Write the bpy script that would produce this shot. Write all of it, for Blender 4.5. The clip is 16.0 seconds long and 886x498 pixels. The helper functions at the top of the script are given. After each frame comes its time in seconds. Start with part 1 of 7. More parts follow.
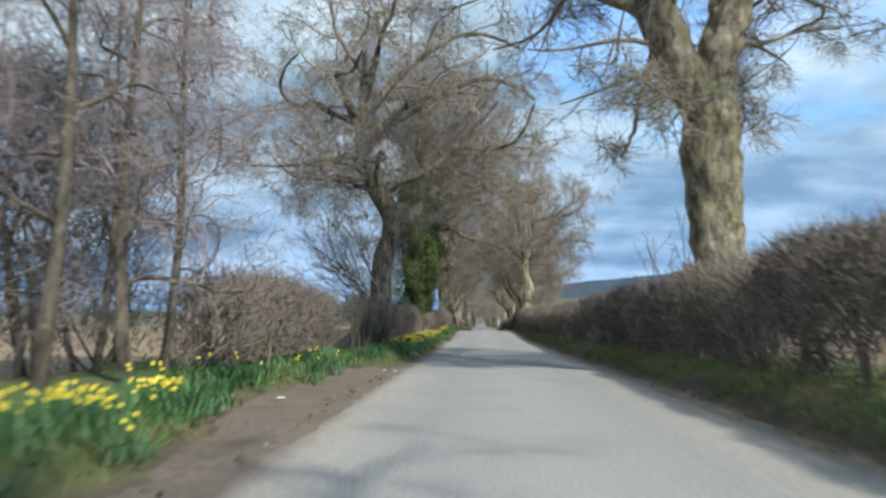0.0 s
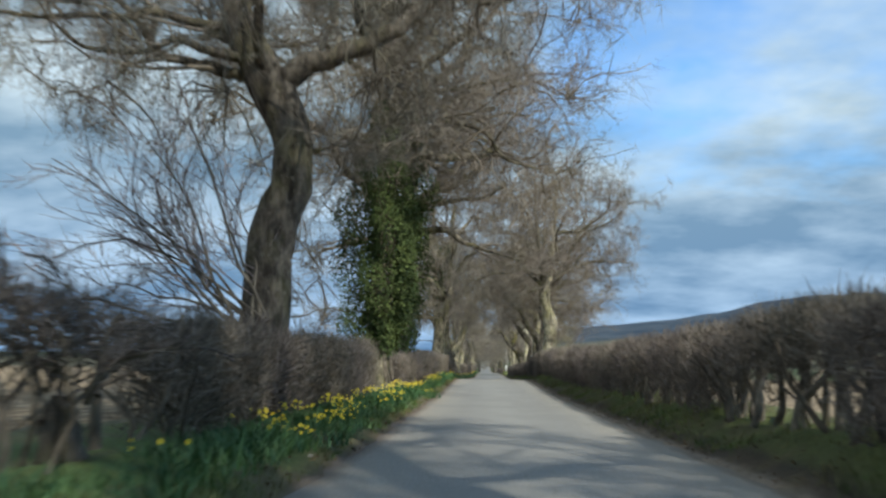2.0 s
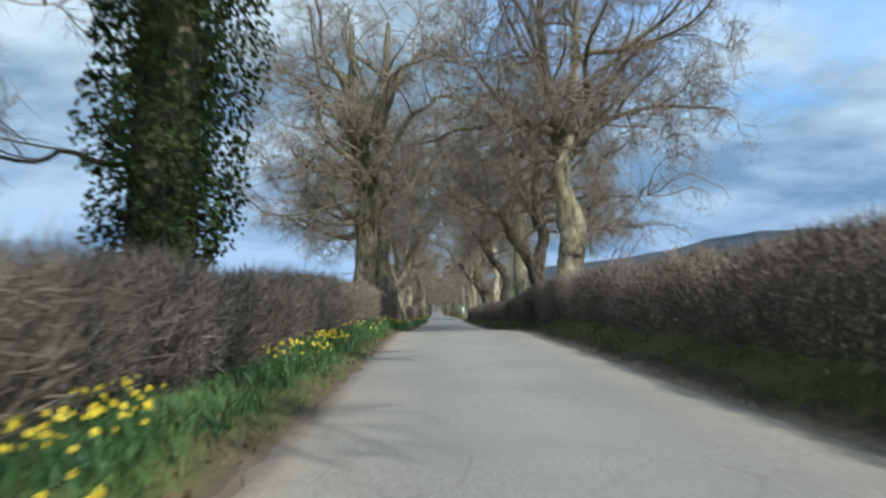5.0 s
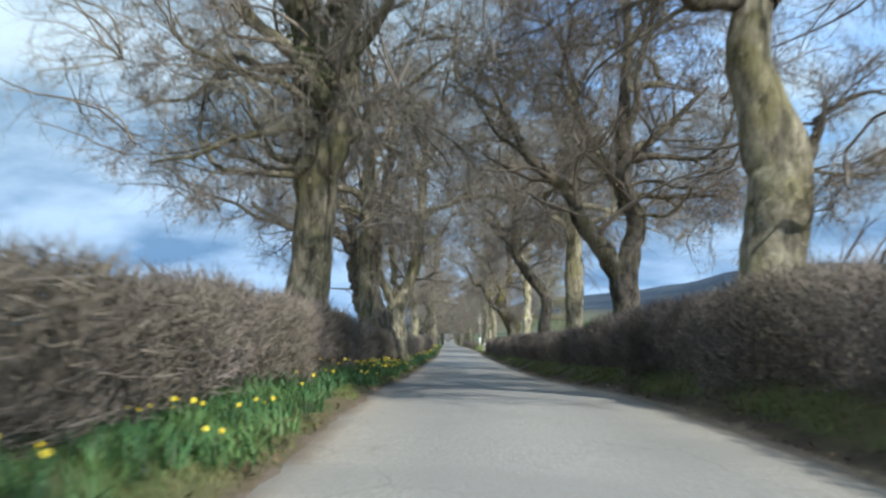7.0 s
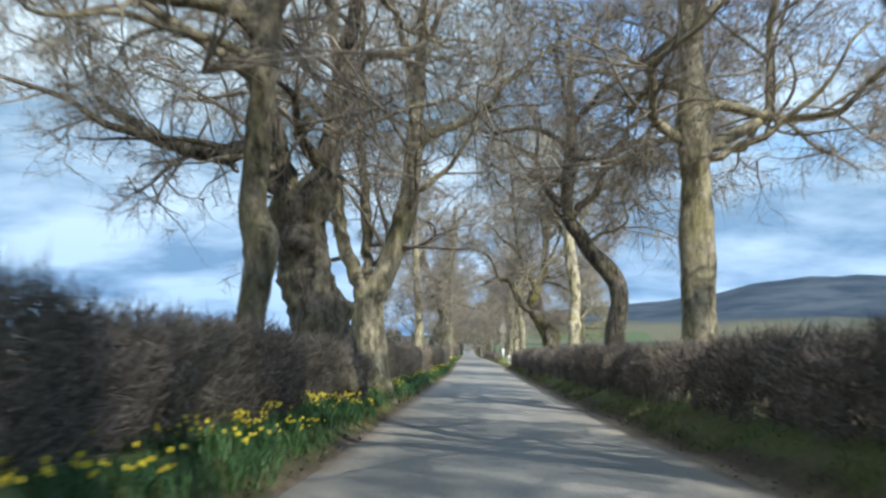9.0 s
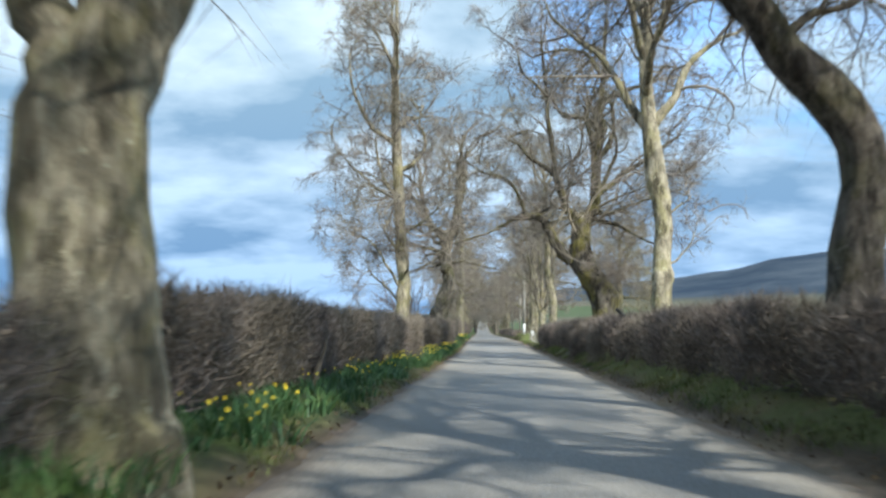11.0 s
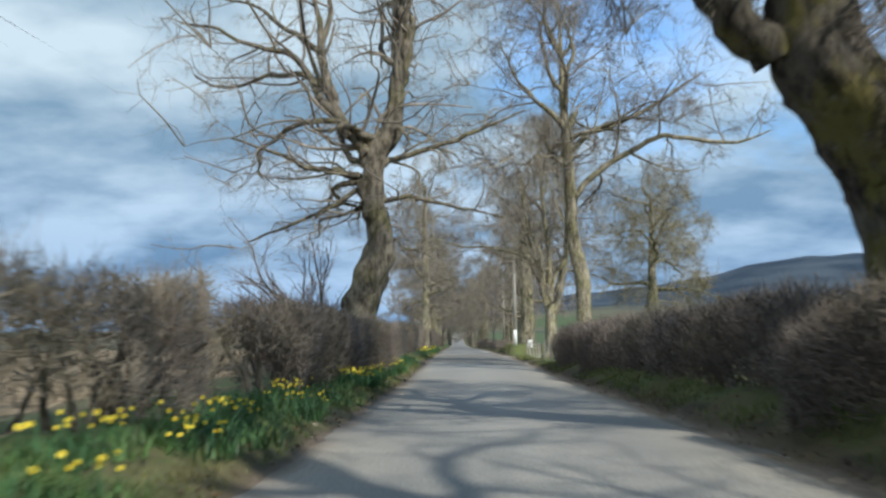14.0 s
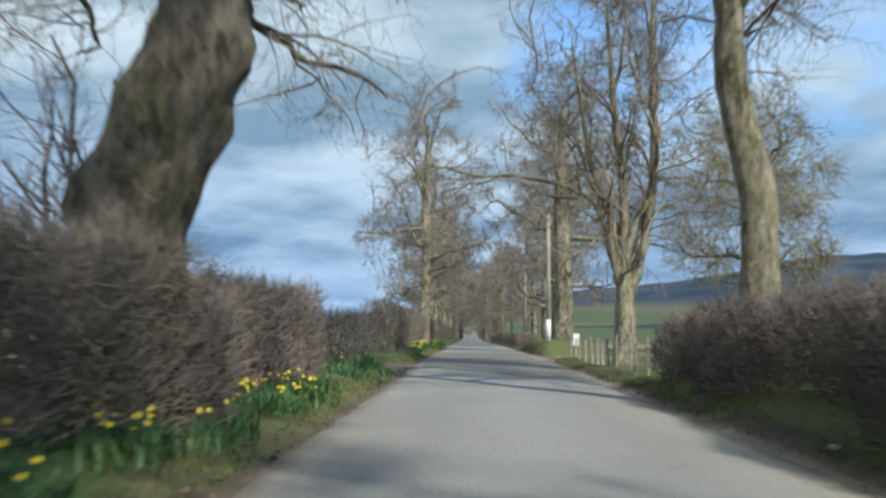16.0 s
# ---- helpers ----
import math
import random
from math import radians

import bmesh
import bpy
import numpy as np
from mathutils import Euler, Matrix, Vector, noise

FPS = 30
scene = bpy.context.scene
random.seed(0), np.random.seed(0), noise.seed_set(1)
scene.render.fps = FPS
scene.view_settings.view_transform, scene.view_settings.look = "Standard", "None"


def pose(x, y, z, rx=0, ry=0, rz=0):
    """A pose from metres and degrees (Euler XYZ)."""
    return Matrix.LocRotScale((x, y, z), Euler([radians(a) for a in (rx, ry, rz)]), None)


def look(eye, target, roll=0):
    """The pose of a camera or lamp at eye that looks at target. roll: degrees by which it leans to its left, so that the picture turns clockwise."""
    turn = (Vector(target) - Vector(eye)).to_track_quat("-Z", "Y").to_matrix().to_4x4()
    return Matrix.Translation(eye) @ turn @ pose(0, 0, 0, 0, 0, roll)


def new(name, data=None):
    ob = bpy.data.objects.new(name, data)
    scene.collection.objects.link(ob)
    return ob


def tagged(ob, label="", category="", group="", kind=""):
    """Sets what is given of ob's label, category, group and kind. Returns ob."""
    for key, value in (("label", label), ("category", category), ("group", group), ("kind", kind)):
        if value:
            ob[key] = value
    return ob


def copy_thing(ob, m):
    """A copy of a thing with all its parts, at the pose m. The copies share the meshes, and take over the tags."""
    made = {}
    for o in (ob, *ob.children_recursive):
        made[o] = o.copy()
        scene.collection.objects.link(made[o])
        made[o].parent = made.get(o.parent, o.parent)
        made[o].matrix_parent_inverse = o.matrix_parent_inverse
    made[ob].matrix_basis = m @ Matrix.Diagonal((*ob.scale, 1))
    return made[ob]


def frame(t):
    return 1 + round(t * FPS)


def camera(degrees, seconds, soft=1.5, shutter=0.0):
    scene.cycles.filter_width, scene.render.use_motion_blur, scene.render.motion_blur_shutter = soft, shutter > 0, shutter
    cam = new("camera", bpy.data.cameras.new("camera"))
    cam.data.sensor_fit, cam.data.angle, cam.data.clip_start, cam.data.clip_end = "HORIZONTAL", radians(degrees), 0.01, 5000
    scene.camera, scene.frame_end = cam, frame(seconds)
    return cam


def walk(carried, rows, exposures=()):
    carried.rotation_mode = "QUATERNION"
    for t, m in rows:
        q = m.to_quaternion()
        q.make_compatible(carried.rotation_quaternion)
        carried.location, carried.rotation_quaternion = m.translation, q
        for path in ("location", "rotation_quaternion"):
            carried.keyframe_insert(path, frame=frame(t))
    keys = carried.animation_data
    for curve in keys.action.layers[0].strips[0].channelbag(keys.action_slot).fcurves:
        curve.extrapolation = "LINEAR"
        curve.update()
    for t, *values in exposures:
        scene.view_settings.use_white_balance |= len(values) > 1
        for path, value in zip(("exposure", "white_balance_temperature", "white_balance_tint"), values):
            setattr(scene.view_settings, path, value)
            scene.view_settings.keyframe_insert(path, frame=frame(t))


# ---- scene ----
cam = camera(58.8, 16.0, soft=2.5, shutter=0.4)
PATH = [
    (0.0, (0.000, 0.000, 1.249), (-0.441, 9.950, 2.146), 0.23),
    (0.5, (0.073, 4.622, 1.297), (-0.567, 14.519, 2.575), 1.53),
    (1.0, (0.058, 9.157, 1.246), (-0.509, 19.074, 2.403), 1.39),
    (1.5, (0.043, 13.683, 1.288), (-0.450, 23.629, 2.202), 0.85),
    (2.0, (0.016, 18.493, 1.255), (-0.498, 28.374, 2.706), 0.77),
    (2.5, (0.006, 22.936, 1.193), (-0.156, 32.906, 1.951), 0.08),
    (3.0, (-0.209, 27.829, 1.173), (-0.336, 37.786, 2.088), -0.03),
    (3.5, (-0.324, 32.543, 1.133), (-0.346, 42.509, 1.962), 0.01),
    (6.0, (-0.490, 55.188, 1.143), (-0.322, 65.159, 1.884), -0.89),
    (6.5, (-0.405, 59.527, 1.271), (-0.496, 69.442, 2.568), 0.05),
    (7.0, (-0.415, 63.962, 1.318), (-0.456, 73.901, 2.425), 0.52),
    (7.5, (-0.238, 68.314, 1.362), (-0.332, 78.263, 2.364), 1.35),
    (8.0, (-0.157, 72.753, 1.424), (-0.270, 82.689, 2.548), 0.96),
    (8.5, (-0.164, 77.096, 1.473), (-0.381, 87.031, 2.597), 1.01),
    (9.0, (-0.079, 81.452, 1.375), (-0.385, 91.372, 2.602), 1.06),
    (9.5, (0.007, 85.808, 1.214), (-0.350, 95.730, 2.406), 0.79),
    (10.0, (0.000, 90.151, 1.116), (-0.492, 100.108, 1.909), 0.65),
    (12.5, (0.134, 113.271, 0.780), (-0.237, 123.185, 2.039), 0.36),
    (13.0, (0.210, 117.824, 0.711), (-0.061, 127.756, 1.849), -0.43),
    (13.5, (0.255, 122.306, 0.666), (0.119, 132.240, 1.805), -1.35),
    (14.0, (0.340, 126.621, 0.633), (0.192, 136.557, 1.755), -0.44),
    (14.5, (0.418, 131.104, 0.597), (0.221, 140.996, 2.048), 0.20),
    (15.0, (0.534, 135.453, 0.575), (0.286, 145.352, 1.973), 0.75),
    (15.5, (0.579, 139.934, 0.540), (0.281, 149.853, 1.782), 0.89),
    (16.0, (0.587, 144.513, 0.518), (0.255, 154.453, 1.551), 0.72),
]
EXPOSURE = [(0, 0.3, 6350, 9), (0.5, 0.31, 6150, 8), (1, -0.01, 6250, 7), (1.5, -0.25, 6300, 6), (2, 0.02, 6500, 7), (2.5, -0.02, 6650, 7), (3, -0.02, 6500, 7),
            (3.5, -0.03, 6500, 8), (6, 0.23, 6200, 9), (6.5, 0.29, 6200, 9), (7, 0.31, 6170, 9), (7.5, 0.4, 6370, 10), (8, 0.52, 6500, 10), (8.5, 0.55, 6520, 10),
            (9, 0.51, 6370, 9), (9.5, 0.6, 6220, 9), (10, 0.62, 6370, 9), (12.5, 0.02, 6200, 8), (13, -0.01, 6400, 9), (13.5, -0.02, 6650, 10), (14, 0.03, 6450, 9),
            (14.5, 0.07, 6350, 8), (15, 0.15, 6300, 8), (15.5, 0.14, 6350, 8), (16, 0.05, 6450, 9)]
walk(cam, [(t, look(eye, target, roll)) for t, eye, target, roll in PATH], EXPOSURE)

# ---- world, sun ----
world = bpy.data.worlds.new("world")
scene.world = world
world.use_nodes = True
wn, wl = world.node_tree.nodes, world.node_tree.links
wn.clear()


def wnode(kind, **props):
    n = wn.new(kind)
    for k, v in props.items():
        if k == "operation":
            n.operation = v
        elif k == "blend":
            n.blend_type = v
    return n


SUN_DIR = Vector((0.68, -1.0, 1.05)).normalized()
sky = wn.new("ShaderNodeTexSky")
sky.sky_type = "NISHITA"
sky.sun_disc = False
sky.sun_elevation = math.asin(SUN_DIR.z)
sky.sun_rotation = math.atan2(SUN_DIR.x, SUN_DIR.y)
sky.air_density = 1.3
sky.dust_density = 0.4
wcoord = wn.new("ShaderNodeTexCoord")
# cloud layer: directions laid onto a flat sheet overhead
wsep = wn.new("ShaderNodeSeparateXYZ")
wl.new(wcoord.outputs["Generated"], wsep.inputs[0])
wz = wnode("ShaderNodeMath", operation="MAXIMUM")
wl.new(wsep.outputs["Z"], wz.inputs[0])
wz.inputs[1].default_value = 0.0
wza = wnode("ShaderNodeMath", operation="ADD")
wl.new(wz.outputs[0], wza.inputs[0])
wza.inputs[1].default_value = 0.24
wdiv = []
for axis in ("X", "Y"):
    d = wnode("ShaderNodeMath", operation="DIVIDE")
    wl.new(wsep.outputs[axis], d.inputs[0])
    wl.new(wza.outputs[0], d.inputs[1])
    wdiv.append(d)
wcomb = wn.new("ShaderNodeCombineXYZ")
wl.new(wdiv[0].outputs[0], wcomb.inputs[0])
wl.new(wdiv[1].outputs[0], wcomb.inputs[1])
wcomb.inputs[2].default_value = 3.7


def wnoise(scale, detail, rough, stretch):
    m = wn.new("ShaderNodeMapping")
    m.inputs["Scale"].default_value = stretch
    wl.new(wcomb.outputs[0], m.inputs["Vector"])
    n = wn.new("ShaderNodeTexNoise")
    n.inputs["Scale"].default_value = scale
    n.inputs["Detail"].default_value = detail
    n.inputs["Roughness"].default_value = rough
    wl.new(m.outputs[0], n.inputs["Vector"])
    return n


cover = wnoise(0.65, 6, 0.55, (1, 1, 1))
lumps = wnoise(2.1, 6, 0.52, (0.9, 1.1, 1))
# the cover thins out towards the upper sky ahead and to the side of the sun
lean = wnode("ShaderNodeMath", operation="MULTIPLY_ADD")
wl.new(wsep.outputs["X"], lean.inputs[0])
lean.inputs[1].default_value = -0.20
wl.new(cover.outputs["Fac"], lean.inputs[2])
lean2 = wnode("ShaderNodeMath", operation="MULTIPLY_ADD")
wtop = wnode("ShaderNodeMath", operation="MINIMUM")
wl.new(wsep.outputs["Z"], wtop.inputs[0])
wtop.inputs[1].default_value = 0.45
wl.new(wtop.outputs[0], lean2.inputs[0])
lean2.inputs[1].default_value = -0.52
wl.new(lean.outputs[0], lean2.inputs[2])
cov = wn.new("ShaderNodeValToRGB")
cov.color_ramp.elements[0].position = 0.13
cov.color_ramp.elements[1].position = 0.25
wl.new(lean2.outputs[0], cov.inputs[0])
tone = wn.new("ShaderNodeValToRGB")
tone.color_ramp.elements[0].position = 0.38
tone.color_ramp.elements[0].color = (0.275, 0.435, 0.595, 1)
tone.color_ramp.elements[1].position = 0.62
tone.color_ramp.elements[1].color = (0.72, 0.885, 1.01, 1)
wl.new(lumps.outputs["Fac"], tone.inputs[0])
# cloud bases darken towards the skyline
low = wn.new("ShaderNodeValToRGB")
low.color_ramp.elements[0].position = 0.0
low.color_ramp.elements[0].color = (0.55, 0.70, 0.93, 1)
low.color_ramp.elements[1].position = 0.30
low.color_ramp.elements[1].color = (1, 1, 1, 1)
wl.new(wsep.outputs["Z"], low.inputs[0])
lowmix = wn.new("ShaderNodeMixRGB")
lowmix.blend_type = "MULTIPLY"
lowmix.inputs[0].default_value = 1.0
wl.new(tone.outputs[0], lowmix.inputs[1])
wl.new(low.outputs[0], lowmix.inputs[2])
cloudgain = wn.new("ShaderNodeMixRGB")
cloudgain.blend_type = "MULTIPLY"
cloudgain.inputs[0].default_value = 1.0
cloudgain.inputs[2].default_value = (8.9, 8.9, 8.9, 1)
wl.new(lowmix.outputs[0], cloudgain.inputs[1])
skygain = wn.new("ShaderNodeMixRGB")
skygain.blend_type = "MULTIPLY"
skygain.inputs[0].default_value = 1.0
skygain.inputs[2].default_value = (1.05, 1.74, 2.5, 1)
wl.new(sky.outputs[0], skygain.inputs[1])
skymix = wn.new("ShaderNodeMixRGB")
wl.new(cov.outputs[0], skymix.inputs[0])
wl.new(skygain.outputs[0], skymix.inputs[1])
wl.new(cloudgain.outputs[0], skymix.inputs[2])
wbg = wn.new("ShaderNodeBackground")
wbg.inputs[1].default_value = 0.10
wout = wn.new("ShaderNodeOutputWorld")
wl.new(skymix.outputs[0], wbg.inputs[0])
wl.new(wbg.outputs[0], wout.inputs[0])

sun_data = bpy.data.lights.new("sun", "SUN")
sun_data.energy = 4.6
sun_data.angle = radians(0.9)
sun_data.color = (1.0, 0.965, 0.86)
sun = new("sun", sun_data)
sun.matrix_world = Matrix.Translation((20, -30, 40)) @ SUN_DIR.to_track_quat("Z", "Y").to_matrix().to_4x4()


# ---- materials ----
def material(name, dark, light, scale=4.0, detail=6, rough=0.85, bump=0.3, bump_scale=30.0, stain=None, stain_scale=0.6,
             stain_amount=0.5, vary=0.0, stretch=(1, 1, 1), gloss=0.3, island=0.0):
    """Two tones in a fine grain, a stain tone in large patches, relief, and a change from piece to piece."""
    m = bpy.data.materials.new(name)
    m.use_nodes = True
    n, l = m.node_tree.nodes, m.node_tree.links
    b = n["Principled BSDF"]
    b.inputs["Roughness"].default_value = rough
    b.inputs["Specular IOR Level"].default_value = gloss
    co = n.new("ShaderNodeTexCoord")
    mp = n.new("ShaderNodeMapping")
    mp.inputs["Scale"].default_value = stretch
    l.new(co.outputs["Object"], mp.inputs["Vector"])
    g = n.new("ShaderNodeTexNoise")
    g.inputs["Scale"].default_value = scale
    g.inputs["Detail"].default_value = detail
    l.new(mp.outputs[0], g.inputs["Vector"])
    r = n.new("ShaderNodeValToRGB")
    r.color_ramp.elements[0].position, r.color_ramp.elements[1].position = 0.35, 0.66
    r.color_ramp.elements[0].color, r.color_ramp.elements[1].color = (*dark, 1), (*light, 1)
    l.new(g.outputs["Fac"], r.inputs[0])
    last = r.outputs[0]
    if stain:
        s = n.new("ShaderNodeTexNoise")
        s.inputs["Scale"].default_value = stain_scale
        s.inputs["Detail"].default_value = 5
        l.new(co.outputs["Object"], s.inputs["Vector"])
        sr = n.new("ShaderNodeValToRGB")
        sr.color_ramp.elements[0].position, sr.color_ramp.elements[1].position = 0.45, 0.62
        sr.color_ramp.elements[1].color = (stain_amount,) * 3 + (1,)
        l.new(s.outputs["Fac"], sr.inputs[0])
        mx = n.new("ShaderNodeMixRGB")
        mx.inputs[2].default_value = (*stain, 1)
        l.new(sr.outputs[0], mx.inputs[0])
        l.new(last, mx.inputs[1])
        last = mx.outputs[0]
    if vary or island:
        src = n.new("ShaderNodeNewGeometry").outputs["Random Per Island"] if island else n.new("ShaderNodeObjectInfo").outputs["Random"]
        mr = n.new("ShaderNodeMapRange")
        mr.inputs["To Min"].default_value, mr.inputs["To Max"].default_value = 1 - (vary or island), 1 + (vary or island)
        l.new(src, mr.inputs["Value"])
        hs = n.new("ShaderNodeHueSaturation")
        l.new(mr.outputs[0], hs.inputs["Value"])
        l.new(last, hs.inputs["Color"])
        last = hs.outputs[0]
    l.new(last, b.inputs["Base Color"])
    if bump:
        bn = n.new("ShaderNodeTexNoise")
        bn.inputs["Scale"].default_value = bump_scale
        bn.inputs["Detail"].default_value = 4
        l.new(mp.outputs[0], bn.inputs["Vector"])
        bp = n.new("ShaderNodeBump")
        bp.inputs["Strength"].default_value = bump
        bp.inputs["Distance"].default_value = 0.05
        l.new(bn.outputs["Fac"], bp.inputs["Height"])
        l.new(bp.outputs[0], b.inputs["Normal"])
    return m


def across_material(name, stops, warp=0.25, grain=12.0, bump=0.5, rough=0.9, patch=None, patch_scale=0.25, cracks=0.0):
    """Bands of colour laid by the distance across the strip (UV), with ragged borders."""
    m = bpy.data.materials.new(name)
    m.use_nodes = True
    n, l = m.node_tree.nodes, m.node_tree.links
    b = n["Principled BSDF"]
    b.inputs["Roughness"].default_value = rough
    b.inputs["Specular IOR Level"].default_value = 0.25
    uv = n.new("ShaderNodeUVMap")
    uv.uv_map = "across"
    sep = n.new("ShaderNodeSeparateXYZ")
    l.new(uv.outputs[0], sep.inputs[0])
    co = n.new("ShaderNodeTexCoord")
    w = n.new("ShaderNodeTexNoise")
    w.inputs["Scale"].default_value = 0.9
    w.inputs["Detail"].default_value = 6
    w.inputs["Roughness"].default_value = 0.65
    l.new(co.outputs["Object"], w.inputs["Vector"])
    off = n.new("ShaderNodeMath")
    off.operation = "MULTIPLY_ADD"
    l.new(w.outputs["Fac"], off.inputs[0])
    off.inputs[1].default_value = warp
    l.new(sep.outputs["X"], off.inputs[2])
    r = n.new("ShaderNodeValToRGB")
    while len(r.color_ramp.elements) < len(stops):
        r.color_ramp.elements.new(0.5)
    for e, (p, c) in zip(r.color_ramp.elements, stops):
        e.position, e.color = min(1, max(0, p + warp * 0.5)), (*c, 1)
    l.new(off.outputs[0], r.inputs[0])
    last = r.outputs[0]
    g = n.new("ShaderNodeTexNoise")
    g.inputs["Scale"].default_value = grain
    g.inputs["Detail"].default_value = 8
    g.inputs["Roughness"].default_value = 0.7
    l.new(co.outputs["Object"], g.inputs["Vector"])
    gr = n.new("ShaderNodeMapRange")
    gr.inputs["From Min"].default_value, gr.inputs["From Max"].default_value = 0.3, 0.7
    gr.inputs["To Min"].default_value, gr.inputs["To Max"].default_value = 0.62, 1.38
    l.new(g.outputs["Fac"], gr.inputs["Value"])
    hs = n.new("ShaderNodeHueSaturation")
    l.new(gr.outputs[0], hs.inputs["Value"])
    l.new(last, hs.inputs["Color"])
    last = hs.outputs[0]
    if patch:
        s = n.new("ShaderNodeTexNoise")
        s.inputs["Scale"].default_value = patch_scale
        s.inputs["Detail"].default_value = 5
        l.new(co.outputs["Object"], s.inputs["Vector"])
        sr = n.new("ShaderNodeValToRGB")
        sr.color_ramp.elements[0].position, sr.color_ramp.elements[1].position = 0.5, 0.62
        sr.color_ramp.elements[1].color = (0.6, 0.6, 0.6, 1)
        l.new(s.outputs["Fac"], sr.inputs[0])
        mx = n.new("ShaderNodeMixRGB")
        mx.inputs[2].default_value = (*patch, 1)
        l.new(sr.outputs[0], mx.inputs[0])
        l.new(last, mx.inputs[1])
        last = mx.outputs[0]
    height = g.outputs["Fac"]
    if cracks:
        # crazed and mended stretches: thin dark cracks that come and go
        bend = n.new("ShaderNodeMixRGB")
        bend.blend_type = "ADD"
        bend.inputs[0].default_value = 0.35
        l.new(co.outputs["Object"], bend.inputs[1])
        l.new(w.outputs["Color"], bend.inputs[2])
        cell = n.new("ShaderNodeTexVoronoi")
        cell.feature = "DISTANCE_TO_EDGE"
        cell.inputs["Scale"].default_value = 0.85
        l.new(bend.outputs[0], cell.inputs["Vector"])
        line = n.new("ShaderNodeMapRange")
        line.inputs["From Min"].default_value, line.inputs["From Max"].default_value = 0.0, 0.018
        line.inputs["To Min"].default_value, line.inputs["To Max"].default_value = 1.0, 0.0
        l.new(cell.outputs["Distance"], line.inputs["Value"])
        where = n.new("ShaderNodeTexNoise")
        where.inputs["Scale"].default_value = 0.3
        l.new(co.outputs["Object"], where.inputs["Vector"])
        some = n.new("ShaderNodeMapRange")
        some.inputs["From Min"].default_value, some.inputs["From Max"].default_value = 0.5, 0.62
        some.inputs["To Max"].default_value = cracks
        l.new(where.outputs["Fac"], some.inputs["Value"])
        both = n.new("ShaderNodeMath")
        both.operation = "MULTIPLY"
        l.new(line.outputs[0], both.inputs[0])
        l.new(some.outputs[0], both.inputs[1])
        cm = n.new("ShaderNodeMixRGB")
        cm.inputs[2].default_value = (0.09, 0.08, 0.07, 1)
        l.new(both.outputs[0], cm.inputs[0])
        l.new(last, cm.inputs[1])
        last = cm.outputs[0]
    l.new(last, b.inputs["Base Color"])
    bp = n.new("ShaderNodeBump")
    bp.inputs["Strength"].default_value = bump
    bp.inputs["Distance"].default_value = 0.03
    l.new(height, bp.inputs["Height"])
    l.new(bp.outputs[0], b.inputs["Normal"])
    return m


